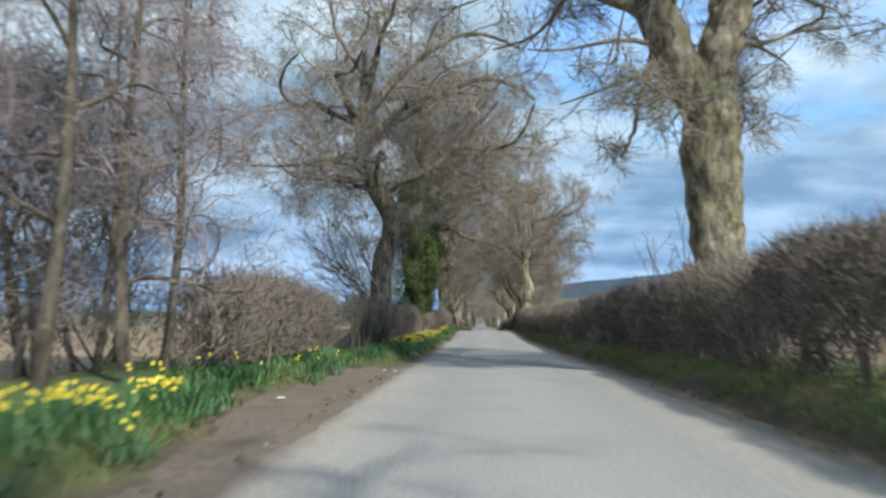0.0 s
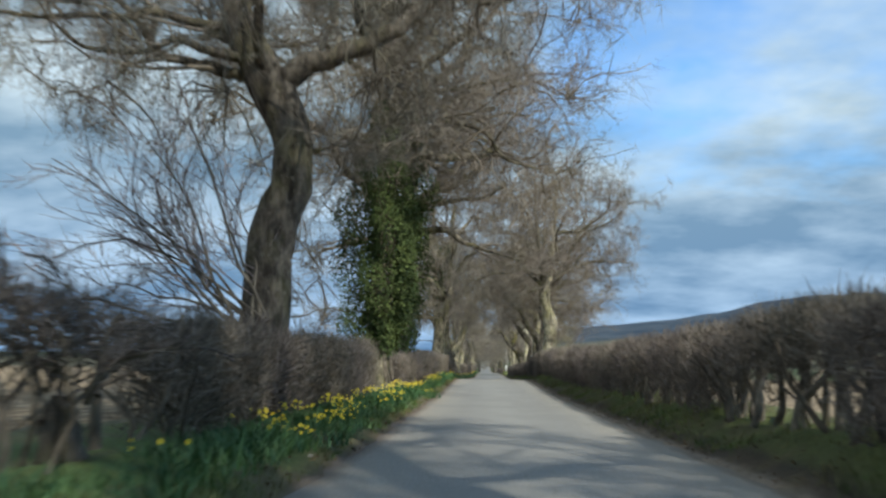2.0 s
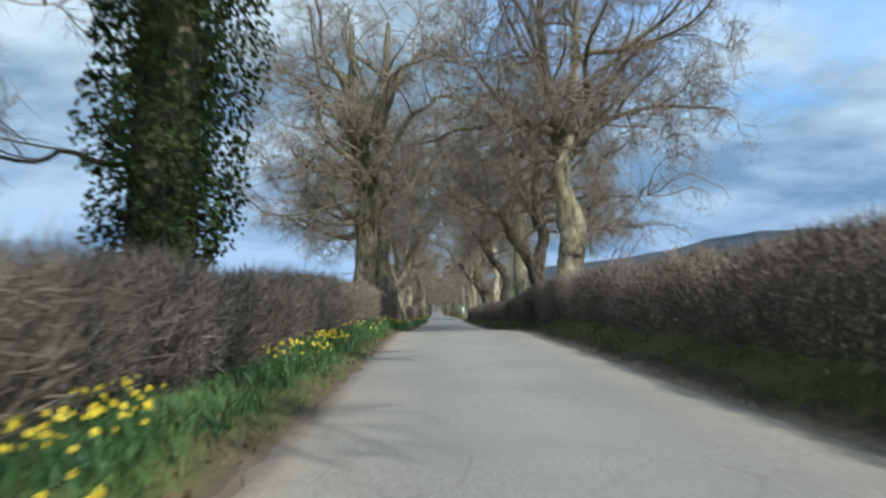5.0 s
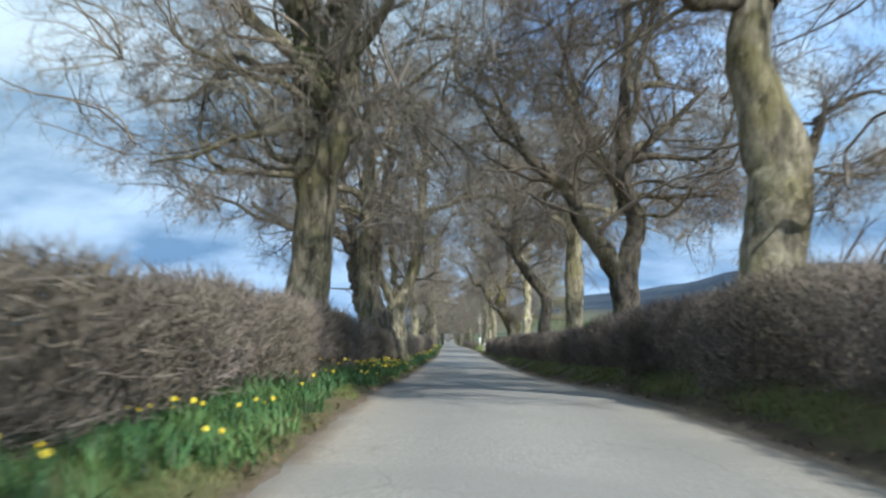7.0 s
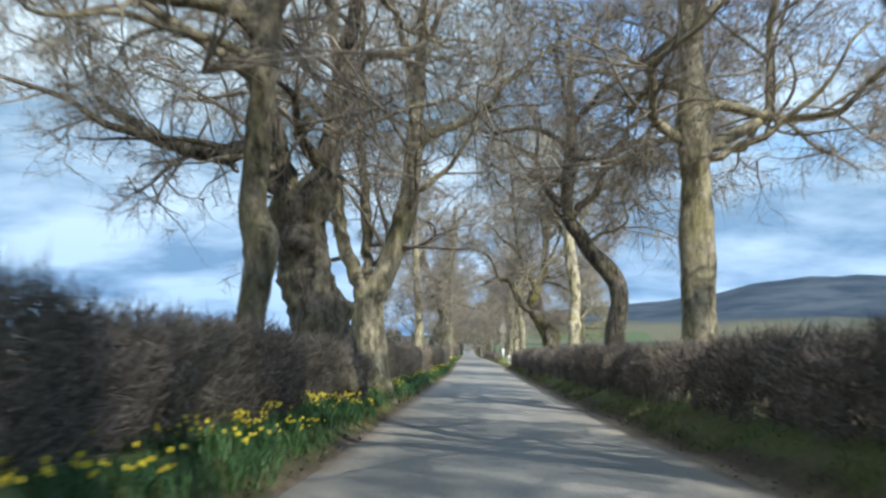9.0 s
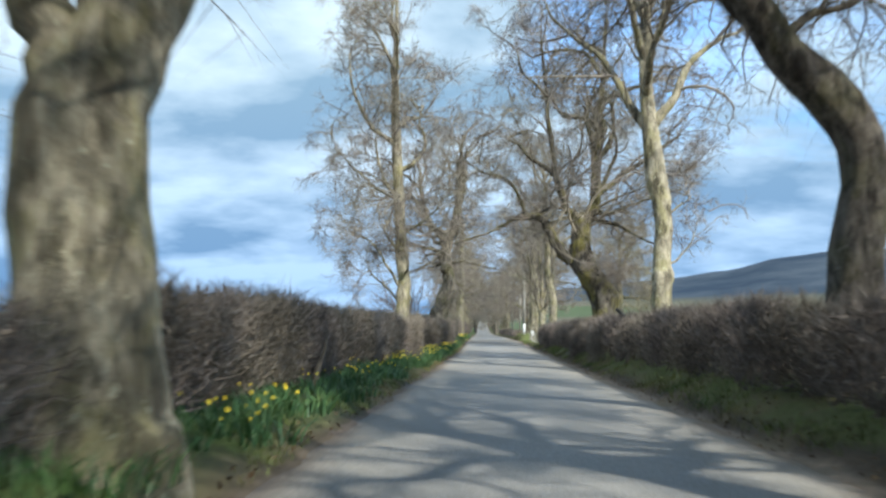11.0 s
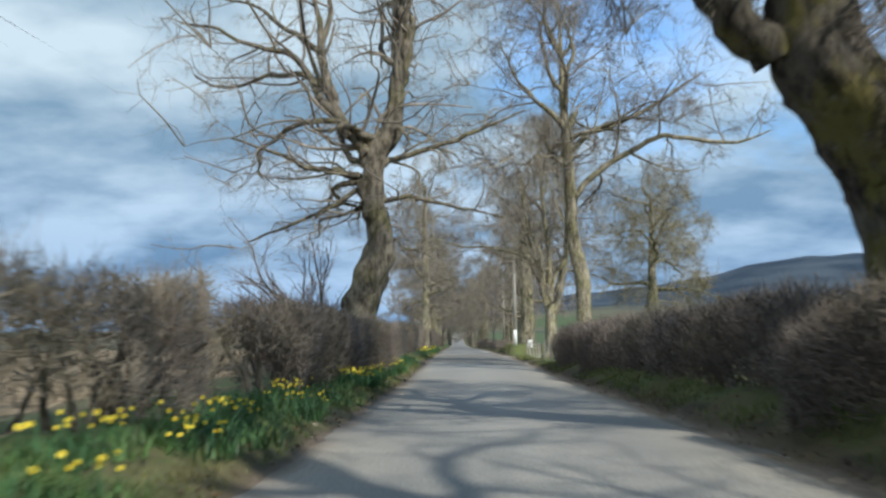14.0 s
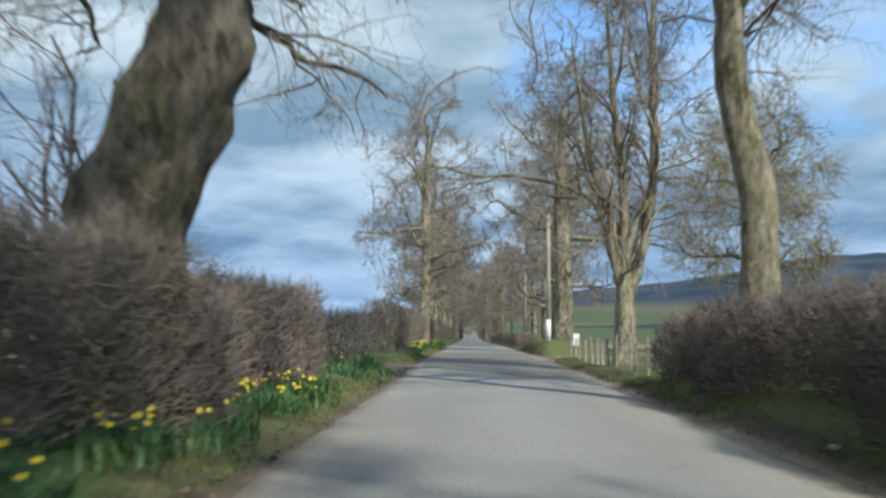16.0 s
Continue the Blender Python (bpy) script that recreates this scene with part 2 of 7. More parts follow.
def bark_material(name, dark, light, moss, moss_amount, blotch):
    """Fissured bark: grain drawn along the trunk, dark blotches, moss and lichen in patches, deep relief."""
    m = bpy.data.materials.new(name)
    m.use_nodes = True
    n, l = m.node_tree.nodes, m.node_tree.links
    b = n["Principled BSDF"]
    b.inputs["Roughness"].default_value = 0.95
    b.inputs["Specular IOR Level"].default_value = 0.08
    co = n.new("ShaderNodeTexCoord")

    def noise_at(scale, detail, rough, squash):
        mp = n.new("ShaderNodeMapping")
        mp.inputs["Scale"].default_value = (1, 1, squash)
        l.new(co.outputs["Object"], mp.inputs["Vector"])
        t = n.new("ShaderNodeTexNoise")
        t.inputs["Scale"].default_value, t.inputs["Detail"].default_value, t.inputs["Roughness"].default_value = scale, detail, rough
        l.new(mp.outputs[0], t.inputs["Vector"])
        return t.outputs["Fac"]

    def ramp(src, p0, c0, p1, c1):
        r = n.new("ShaderNodeValToRGB")
        r.color_ramp.elements[0].position, r.color_ramp.elements[1].position = p0, p1
        r.color_ramp.elements[0].color, r.color_ramp.elements[1].color = (*c0, 1), (*c1, 1)
        l.new(src, r.inputs[0])
        return r.outputs[0]

    def mix(fac, c1, c2, kind="MIX"):
        x = n.new("ShaderNodeMixRGB")
        x.blend_type = kind
        l.new(fac, x.inputs[0])
        l.new(c1, x.inputs[1])
        if isinstance(c2, tuple):
            x.inputs[2].default_value = (*c2, 1)
        else:
            l.new(c2, x.inputs[2])
        return x.outputs[0]

    grain = noise_at(5.5, 12, 0.75, 0.4)
    col = ramp(grain, 0.38, dark, 0.62, light)
    col = mix(ramp(noise_at(1.6, 6, 0.6, 0.7), 0.48, (0, 0, 0), 0.60, (moss_amount,) * 3), col, moss)
    col = mix(ramp(noise_at(2.6, 8, 0.65, 0.45), 0.55, (0, 0, 0), 0.63, (blotch,) * 3), col, tuple(0.45 * c for c in dark))
    # long dark runnels down the stem, and pale lichen crusts
    col = mix(ramp(noise_at(3.4, 5, 0.6, 0.10), 0.52, (0, 0, 0), 0.66, (0.75,) * 3), col, tuple(0.5 * c for c in dark))
    col = mix(ramp(noise_at(6.5, 3, 0.5, 1.0), 0.64, (0, 0, 0), 0.70, (0.45,) * 3), col, tuple(min(0.62, 1.25 * c) for c in light))
    info = n.new("ShaderNodeObjectInfo")
    mr = n.new("ShaderNodeMapRange")
    mr.inputs["To Min"].default_value, mr.inputs["To Max"].default_value = 0.85, 1.15
    l.new(info.outputs["Random"], mr.inputs["Value"])
    hs = n.new("ShaderNodeHueSaturation")
    l.new(mr.outputs[0], hs.inputs["Value"])
    l.new(col, hs.inputs["Color"])
    l.new(hs.outputs[0], b.inputs["Base Color"])
    bp = n.new("ShaderNodeBump")
    bp.inputs["Strength"].default_value, bp.inputs["Distance"].default_value = 1.0, 0.09
    l.new(grain, bp.inputs["Height"])
    l.new(bp.outputs[0], b.inputs["Normal"])
    return m


BARK_GREY = bark_material("bark_grey", (0.10, 0.088, 0.065), (0.42, 0.37, 0.27), (0.22, 0.21, 0.09), 0.5, 0.75)
BARK_DARK = bark_material("bark_dark", (0.055, 0.048, 0.041), (0.25, 0.218, 0.18), (0.15, 0.145, 0.06), 0.35, 0.7)
BARK_YOUNG = bark_material("bark_young", (0.06, 0.05, 0.042), (0.25, 0.21, 0.17), (0.16, 0.16, 0.06), 0.4, 0.5)
BARK_PALE = bark_material("bark_pale", (0.15, 0.132, 0.095), (0.54, 0.48, 0.35), (0.31, 0.285, 0.12), 0.55, 0.75)
BARK_MID = bark_material("bark_mid", (0.07, 0.06, 0.048), (0.30, 0.262, 0.205), (0.18, 0.17, 0.07), 0.5, 0.75)
BARK_MOSSY = bark_material("bark_mossy", (0.042, 0.037, 0.031), (0.18, 0.158, 0.125), (0.19, 0.17, 0.05), 0.75, 0.7)
TWIG_BROWN = material("twig_brown", (0.165, 0.139, 0.117), (0.32, 0.272, 0.222), 1.2, 4, 0.85, 0, stain=(0.22, 0.19, 0.12), stain_scale=0.35, stain_amount=0.5, island=0.3, gloss=0.12)
TWIG_OLIVE = material("twig_olive", (0.19, 0.16, 0.10), (0.36, 0.31, 0.20), 1.2, 4, 0.85, 0, island=0.3, gloss=0.12)
TWIG = material("twig", (0.172, 0.148, 0.127), (0.335, 0.292, 0.245), 1.2, 4, 0.85, 0, stain=(0.27, 0.245, 0.16), stain_scale=0.35, stain_amount=0.5, island=0.3, gloss=0.12)
TWIG_RED = material("twig_red", (0.19, 0.155, 0.15), (0.37, 0.31, 0.295), 1.2, 4, 0.85, 0, island=0.25, gloss=0.12)
HEDGE_TWIG = material("hedge_twig", (0.088, 0.074, 0.067), (0.24, 0.20, 0.175), 0.7, 5, 0.85, 0, stain=(0.19, 0.165, 0.12), stain_scale=0.25, stain_amount=0.55, island=0.4, gloss=0.12)
HEDGE_STEM = material("hedge_stem", (0.085, 0.07, 0.055), (0.23, 0.195, 0.15), 3.0, 6, 0.9, 0.4, 20, vary=0.2, gloss=0.15)
IVY_LEAF = material("ivy_leaf", (0.034, 0.056, 0.018), (0.10, 0.132, 0.038), 1.1, 4, 0.65, 0, island=0.32, gloss=0.2)
DAFF_LEAF = material("daffodil_leaf", (0.031, 0.092, 0.036), (0.085, 0.182, 0.058), 1.0, 4, 0.5, 0, stain=(0.13, 0.205, 0.06), stain_scale=0.5, stain_amount=0.5, island=0.35, gloss=0.35)
GRASS = material("grass", (0.068, 0.11, 0.027), (0.20, 0.235, 0.07), 0.8, 5, 0.6, 0, stain=(0.17, 0.14, 0.07), stain_scale=0.7, stain_amount=0.75, island=0.3, gloss=0.25)
PETAL = material("petal", (0.80, 0.68, 0.05), (0.90, 0.80, 0.14), 3, 2, 0.6, 0, island=0.12)
TRUMPET = material("trumpet", (0.80, 0.54, 0.02), (0.88, 0.64, 0.04), 3, 2, 0.6, 0, island=0.1)
POLE_WOOD = material("pole_wood", (0.22, 0.20, 0.17), (0.42, 0.39, 0.34), 6, 6, 0.85, 0.4, 30, stretch=(1, 1, 0.1))
WHITE_PAINT = material("white_paint", (0.66, 0.66, 0.64), (0.84, 0.84, 0.82), 5, 5, 0.6, 0.15, 30, (0.5, 0.48, 0.42), 3, 0.3)
POST_WOOD = material("post_wood", (0.22, 0.20, 0.17), (0.46, 0.43, 0.37), 6, 6, 0.9, 0.4, 30, vary=0.2, stretch=(1, 1, 0.2))
WIRE = material("wire", (0.25, 0.25, 0.25), (0.4, 0.4, 0.4), 10, 2, 0.5, 0)
CERAMIC = material("insulator_glaze", (0.25, 0.14, 0.09), (0.32, 0.18, 0.12), 10, 2, 0.3, 0)
CONIFER = material("conifer", (0.012, 0.022, 0.010), (0.03, 0.05, 0.02), 1, 4, 0.7, 0, island=0.3)
LITTER = material("leaf_litter", (0.08, 0.052, 0.03), (0.21, 0.145, 0.085), 2, 4, 0.9, 0, island=0.4)
PAPER = material("paper", (0.7, 0.7, 0.68), (0.85, 0.85, 0.83), 8, 3, 0.7, 0)
STONE = material("stone", (0.2, 0.18, 0.15), (0.4, 0.37, 0.32), 8, 5, 0.9, 0.4, 40, vary=0.2)


# ---- the lie of the land ----
PROFILE_Y = [-80, 0, 13, 23, 34, 55, 66, 72, 78, 84, 92, 105, 125, 150, 168, 190, 207, 222, 320, 400, 450, 560, 900]
PROFILE_Z = [0, 0, 0.03, -0.04, -0.1, -0.1, 0.06, 0.14, 0.22, 0.08, -0.2, -0.4, -0.59, -0.77, -0.72, -0.75, -0.86, -0.9, -1.75, -2.0, -1.2, 2.2, 7]
_grid = np.arange(-80, 901.0)
_prof = np.convolve(np.pad(np.interp(_grid, PROFILE_Y, PROFILE_Z), 4, mode="edge"), np.ones(9) / 9, "valid")


def gz(y):
    """Height of the road's crown."""
    return np.interp(y, _grid, _prof)


def cx(y):
    """Sideways run of the road: straight, easing a little to one side, then straight on."""
    f = np.clip((np.asarray(y, float) - 98) / 58, 0, 1)
    return 0.66 * (0.55 * f + 0.45 * f * f * (3 - 2 * f))


LEFT_U = [-7.0, -6.0, -4.6, -3.4, -2.8, -2.4, -2.15, -1.9, 0]
LEFT_H = [0.22, 0.32, 0.40, 0.40, 0.33, 0.19, 0.05, -0.01, 0]
RIGHT_U = [0, 3.25, 3.5, 3.66, 3.95, 4.3, 5.2, 6.2, 7.2]
RIGHT_H = [0, -0.02, 0.015, 0.10, 0.26, 0.46, 0.62, 0.48, 0.24]


def bank_top(y):
    """How much of its full height the right bank keeps: it sinks past the hedge's end."""
    f = np.clip((np.asarray(y, float) - 155) / 9, 0, 1)
    return 1 - 0.68 * f * f * (3 - 2 * f)


def bank(u, y=0.0):
    """Height of the verges above the road, by the distance from its line."""
    return np.where(np.asarray(u) < 0, np.interp(u, LEFT_U, LEFT_H), np.interp(u, RIGHT_U, RIGHT_H) * bank_top(y))


def pull_in(y):
    """How far the left verge draws back at the pull-in at the start and at the field gap."""
    f = np.clip((24.5 - np.asarray(y, float)) / 5, 0, 1)
    g = np.clip((11.5 - np.asarray(y, float)) / 6.5, 0, 1)
    gap = np.exp(-((np.asarray(y, float) - 171.5) / 3.2) ** 2)
    return 1.4 * f * f * (3 - 2 * f) - 0.85 * g * g * (3 - 2 * g) + 0.9 * gap


def at_road(u, y, h=0.0):
    return Vector((float(u + cx(y)), y, float(gz(y) + bank(u, y) + h)))


# ---- mesh helpers ----
def quads(name, V, F, smooth=True, T=None):
    """A mesh from an array of corners, an array of four-cornered faces and one of three-cornered faces."""
    me = bpy.data.meshes.new(name)
    V, F = np.asarray(V, np.float32), np.asarray(F, np.int32).reshape(-1, 4)
    T = np.zeros((0, 3), np.int32) if T is None else np.asarray(T, np.int32)
    me.vertices.add(len(V))
    me.vertices.foreach_set("co", V.ravel())
    me.loops.add(F.size + T.size)
    me.loops.foreach_set("vertex_index", np.concatenate([F.ravel(), T.ravel()]))
    me.polygons.add(len(F) + len(T))
    me.polygons.foreach_set("loop_start", np.concatenate([np.arange(0, F.size, 4), F.size + np.arange(0, T.size, 3)]).astype(np.int32))
    me.polygons.foreach_set("use_smooth", np.full(len(F) + len(T), smooth))
    me.update(calc_edges=True)
    return me


def unit(a):
    return a / np.maximum(np.linalg.norm(a, axis=-1, keepdims=True), 1e-9)


def tubes(P, R, sides):
    """Corners and faces of n tapered tubes along the lines P (n, k, 3) with radii R (n, k)."""
    n, k, _ = P.shape
    T = np.empty_like(P)
    T[:, 1:-1] = P[:, 2:] - P[:, :-2]
    T[:, 0], T[:, -1] = P[:, 1] - P[:, 0], P[:, -1] - P[:, -2]
    T = unit(T)
    main = unit(P[:, -1] - P[:, 0])
    ref = np.where(np.abs(main[:, 2:3]) < 0.8, np.array([[0, 0, 1.0]]), np.array([[1.0, 0, 0]]))
    U = unit(np.cross(T, ref[:, None, :]))
    W = np.cross(T, U)
    a = np.arange(sides) * 2 * np.pi / sides
    V = P[:, :, None] + R[:, :, None, None] * (U[:, :, None] * np.cos(a)[None, None, :, None] + W[:, :, None] * np.sin(a)[None, None, :, None])
    i = np.arange(n)[:, None, None] * k * sides
    j = np.arange(k - 1)[None, :, None] * sides
    s = np.arange(sides)[None, None, :]
    s2 = (s + 1) % sides
    F = np.stack([i + j + s, i + j + s2, i + j + sides + s2, i + j + sides + s], -1).reshape(-1, 4)
    return V.reshape(-1, 3), F


def spikes(P, R, sides=3):
    """As tubes(), but each ends in a point."""
    n, k, _ = P.shape
    V, F = tubes(P, R, sides)
    keep = np.ones((n, k, sides), bool)
    keep[:, -1, 1:] = False
    V = V.reshape(n, k, sides, 3)
    V[:, -1, 0] = P[:, -1]
    remap = np.cumsum(keep.ravel()) - 1
    F = F.reshape(n, k - 1, sides, 4)
    body = remap[F[:, :-1].reshape(-1, 4)]
    last = F[:, -1].reshape(-1, 4)
    tip = (np.arange(n) * k * sides + (k - 1) * sides).repeat(sides)
    T = np.stack([remap[last[:, 0]], remap[last[:, 1]], remap[tip]], -1)
    return V.reshape(-1, 3)[keep.ravel()], body, T


def slivers(P, R, rng):
    """The finest twigs: one tapering splinter from each start to its end."""
    a, b = P[:, 0], P[:, -1]
    side = unit(np.cross(b - a, rng.normal(size=a.shape))) * R[:, :1]
    V = np.stack([a - side, a + side, b], 1).reshape(-1, 3)
    return V, np.zeros((0, 4), int), np.arange(len(V)).reshape(-1, 3)


def joined(name, pieces, smooth=True):
    Vs, Fs, Ts, o = [], [], [], 0
    for p in pieces:
        Vs.append(p[0])
        Fs.append(p[1].reshape(-1, 4) + o)
        if len(p) > 2:
            Ts.append(p[2] + o)
        o += len(p[0])
    return quads(name, np.concatenate(Vs), np.concatenate(Fs), smooth, np.concatenate(Ts) if Ts else None)


def mesh_part(name, me, mat, parent, label=""):
    me.materials.append(mat)
    ob = new(name, me)
    ob.parent = parent
    if label:
        ob["label"] = label
    return ob


def part(name, bm, mat, parent, label="", smooth=False):
    me = bpy.data.meshes.new(name)
    bm.to_mesh(me)
    bm.free()
    if smooth:
        for p in me.polygons:
            p.use_smooth = True
    return mesh_part(name, me, mat, parent, label)


def thing(name, place, label, category, group="", kind=""):
    ob = new(name)
    ob.empty_display_size = 0.2
    ob.location = place
    return tagged(ob, label, category, group, kind)


def box(bm, size, centre, turn=None, bevel=0.0):
    m = Matrix.Translation(centre) @ (turn or Matrix.Identity(4)) @ Matrix.Diagonal((*size, 1))
    made = bmesh.ops.create_cube(bm, size=1, matrix=m)["verts"]
    if bevel:
        edges = list({e for v in made for e in v.link_edges})
        bmesh.ops.bevel(bm, geom=edges, offset=bevel, segments=2, affect="EDGES", profile=0.6)


def rod(bm, a, b, r0, r1, sides=10):
    a, b = Vector(a), Vector(b)
    d = b - a
    m = Matrix.Translation((a + b) / 2) @ d.to_track_quat("Z", "Y").to_matrix().to_4x4()
    bmesh.ops.create_cone(bm, cap_ends=True, segments=sides, radius1=r0, radius2=r1, depth=d.length, matrix=m)


# ---- ground, road, verges ----
def hills(x, y):
    r = np.hypot(x, y - 80)
    az = np.degrees(np.arctan2(x, y - 80))
    crest = np.interp(az, [-180, -70, -30, -5, 2, 6, 12, 16, 20, 26, 33, 42, 55, 90, 180], [8, 10, 12, 12, 30, 74, 84, 104, 126, 146, 138, 124, 105, 60, 12])
    ramp = np.clip((r - 650) / 1050, 0, 1)
    ramp = ramp * ramp * (3 - 2 * ramp)
    back = np.clip((3400 - r) / 1400, 0.4, 1)
    wave = 1 + 0.03 * np.sin(az * 0.6 + 1) + 0.015 * np.sin(az * 1.7) + 0.006 * np.sin(az * 7.1)
    return crest * ramp * back * wave


gx = np.concatenate([-np.geomspace(4600, 60, 40), np.arange(-55, -9, 5.0), [-7.2, -6.6, -6, 0, 6, 6.6, 7.2], np.arange(10, 56, 5.0), np.geomspace(60, 4600, 60)])
gy = np.concatenate([-np.geomspace(1500, 60, 10), np.arange(-50, 360, 4.0), np.geomspace(370, 4700, 60)])
GX, GY = np.meshgrid(gx, gy)
side = np.clip((np.abs(GX) - 6) / 1.2, 0, 1)
fade = np.clip(1 - (np.abs(GX) - 400) / 600, 0, 1)
rng0 = np.random.default_rng(3)
GZ = gz(GY) * fade - 0.22 * (1 - side) + side * (0.19 + 0.05 * rng0.random(GX.shape)) + hills(GX, GY)
GXX = GX + cx(GY) * np.clip(1 - np.abs(GX) / 200, 0, 1)
ny_, nx_ = GX.shape
idx = np.arange(ny_ * nx_).reshape(ny_, nx_)
ground_me = quads("ground", np.stack([GXX, GY, GZ], -1).reshape(-1, 3), np.stack([idx[:-1, :-1], idx[:-1, 1:], idx[1:, 1:], idx[1:, :-1]], -1).reshape(-1, 4))


def field_material():
    m = bpy.data.materials.new("fields")
    m.use_nodes = True
    n, l = m.node_tree.nodes, m.node_tree.links
    b = n["Principled BSDF"]
    b.inputs["Roughness"].default_value = 0.95
    b.inputs["Specular IOR Level"].default_value = 0.1
    co = n.new("ShaderNodeTexCoord")
    # far country: fields as irregular cells, woods and moor
    v = n.new("ShaderNodeTexVoronoi")
    v.inputs["Scale"].default_value = 0.0045
    l.new(co.outputs["Object"], v.inputs["Vector"])
    bw = n.new("ShaderNodeSeparateColor")
    l.new(v.outputs["Color"], bw.inputs[0])
    far = n.new("ShaderNodeValToRGB")
    far.color_ramp.interpolation = "CONSTANT"
    for p, c in ((0.3, (0.085, 0.11, 0.055)), (0.5, (0.15, 0.135, 0.095)), (0.68, (0.045, 0.058, 0.05)), (0.84, (0.12, 0.115, 0.08))):
        e = far.color_ramp.elements.new(p)
        e.color = (*c, 1)
    far.color_ramp.elements[0].color = (0.12, 0.115, 0.075, 1)
    far.color_ramp.elements[-1].color = (0.07, 0.10, 0.04, 1)
    l.new(bw.outputs[0], far.inputs[0])
    sep = n.new("ShaderNodeSeparateXYZ")
    l.new(co.outputs["Object"], sep.inputs[0])
    # moor and plantation on the high ground, blue distance haze put into their colours
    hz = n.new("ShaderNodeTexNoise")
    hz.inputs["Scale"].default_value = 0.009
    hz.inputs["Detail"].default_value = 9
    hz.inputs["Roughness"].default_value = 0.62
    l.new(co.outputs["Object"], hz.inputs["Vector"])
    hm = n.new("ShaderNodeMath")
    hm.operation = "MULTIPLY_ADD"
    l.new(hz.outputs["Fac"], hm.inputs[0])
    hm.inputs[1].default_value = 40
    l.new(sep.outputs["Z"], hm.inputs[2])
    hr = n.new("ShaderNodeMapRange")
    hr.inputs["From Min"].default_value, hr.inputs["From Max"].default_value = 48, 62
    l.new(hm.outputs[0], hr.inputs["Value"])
    hazy_moor = n.new("ShaderNodeValToRGB")
    hazy_moor.color_ramp.elements[0].color, hazy_moor.color_ramp.elements[1].color = (0.028, 0.043, 0.064, 1), (0.066, 0.082, 0.10, 1)
    hazy_moor.color_ramp.elements[0].position, hazy_moor.color_ramp.elements[1].position = 0.42, 0.60
    l.new(hz.outputs["Fac"], hazy_moor.inputs[0])
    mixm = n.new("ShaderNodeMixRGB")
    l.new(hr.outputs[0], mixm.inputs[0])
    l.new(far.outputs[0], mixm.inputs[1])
    l.new(hazy_moor.outputs[0], mixm.inputs[2])
    # the two fields beside the road: stubble, and young grass past the hedge's end
    g = n.new("ShaderNodeTexNoise")
    g.inputs["Scale"].default_value = 1.6
    g.inputs["Detail"].default_value = 9
    l.new(co.outputs["Object"], g.inputs["Vector"])
    stub = n.new("ShaderNodeValToRGB")
    stub.color_ramp.elements[0].color, stub.color_ramp.elements[1].color = (0.14, 0.10, 0.062, 1), (0.36, 0.275, 0.18, 1)
    stub.color_ramp.elements[0].position, stub.color_ramp.elements[1].position = 0.34, 0.66
    l.new(g.outputs["Fac"], stub.inputs[0])
    # drilled rows along the lane, and damp and dry stretches
    rows = n.new("ShaderNodeTexWave")
    rows.inputs["Scale"].default_value = 0.55
    rows.inputs["Distortion"].default_value = 2.5
    rows.inputs["Detail"].default_value = 3
    l.new(co.outputs["Object"], rows.inputs["Vector"])
    damp = n.new("ShaderNodeTexNoise")
    damp.inputs["Scale"].default_value = 0.035
    damp.inputs["Detail"].default_value = 6
    l.new(co.outputs["Object"], damp.inputs["Vector"])
    both = n.new("ShaderNodeMath")
    both.operation = "MULTIPLY_ADD"
    l.new(rows.outputs["Fac"], both.inputs[0])
    both.inputs[1].default_value = 0.35
    l.new(damp.outputs["Fac"], both.inputs[2])
    tone_r = n.new("ShaderNodeMapRange")
    tone_r.inputs["From Min"].default_value, tone_r.inputs["From Max"].default_value = 0.3, 1.05
    tone_r.inputs["To Min"].default_value, tone_r.inputs["To Max"].default_value = 0.6, 1.3
    l.new(both.outputs[0], tone_r.inputs["Value"])
    stub_t = n.new("ShaderNodeHueSaturation")
    l.new(tone_r.outputs[0], stub_t.inputs["Value"])
    l.new(stub.outputs[0], stub_t.inputs["Color"])
    lea = n.new("ShaderNodeValToRGB")
    lea.color_ramp.elements[0].color, lea.color_ramp.elements[1].color = (0.06, 0.085, 0.035, 1), (0.13, 0.155, 0.07, 1)
    lea.color_ramp.elements[0].position, lea.color_ramp.elements[1].position = 0.34, 0.66
    l.new(g.outputs["Fac"], lea.inputs[0])

    def step(axis, at, width):
        r = n.new("ShaderNodeMapRange")
        r.inputs["From Min"].default_value, r.inputs["From Max"].default_value = at, at + width
        l.new(sep.outputs[axis], r.inputs["Value"])
        return r.outputs[0]

    def product(a, b):
        p = n.new("ShaderNodeMath")
        p.operation = "MULTIPLY"
        l.new(a, p.inputs[0])
        l.new(b, p.inputs[1])
        return p.outputs[0]

    green = product(product(step("X", 3, 1), step("Y", 150, 4)), step("Y", 206, -6))
    mix1 = n.new("ShaderNodeMixRGB")
    l.new(green, mix1.inputs[0])
    l.new(stub_t.outputs[0], mix1.inputs[1])
    l.new(lea.outputs[0], mix1.inputs[2])
    ln = n.new("ShaderNodeVectorMath")
    ln.operation = "LENGTH"
    l.new(co.outputs["Object"], ln.inputs[0])
    dr = n.new("ShaderNodeMapRange")
    dr.inputs["From Min"].default_value, dr.inputs["From Max"].default_value = 230, 300
    l.new(ln.outputs["Value"], dr.inputs["Value"])
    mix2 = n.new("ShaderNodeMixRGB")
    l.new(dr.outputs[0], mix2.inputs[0])
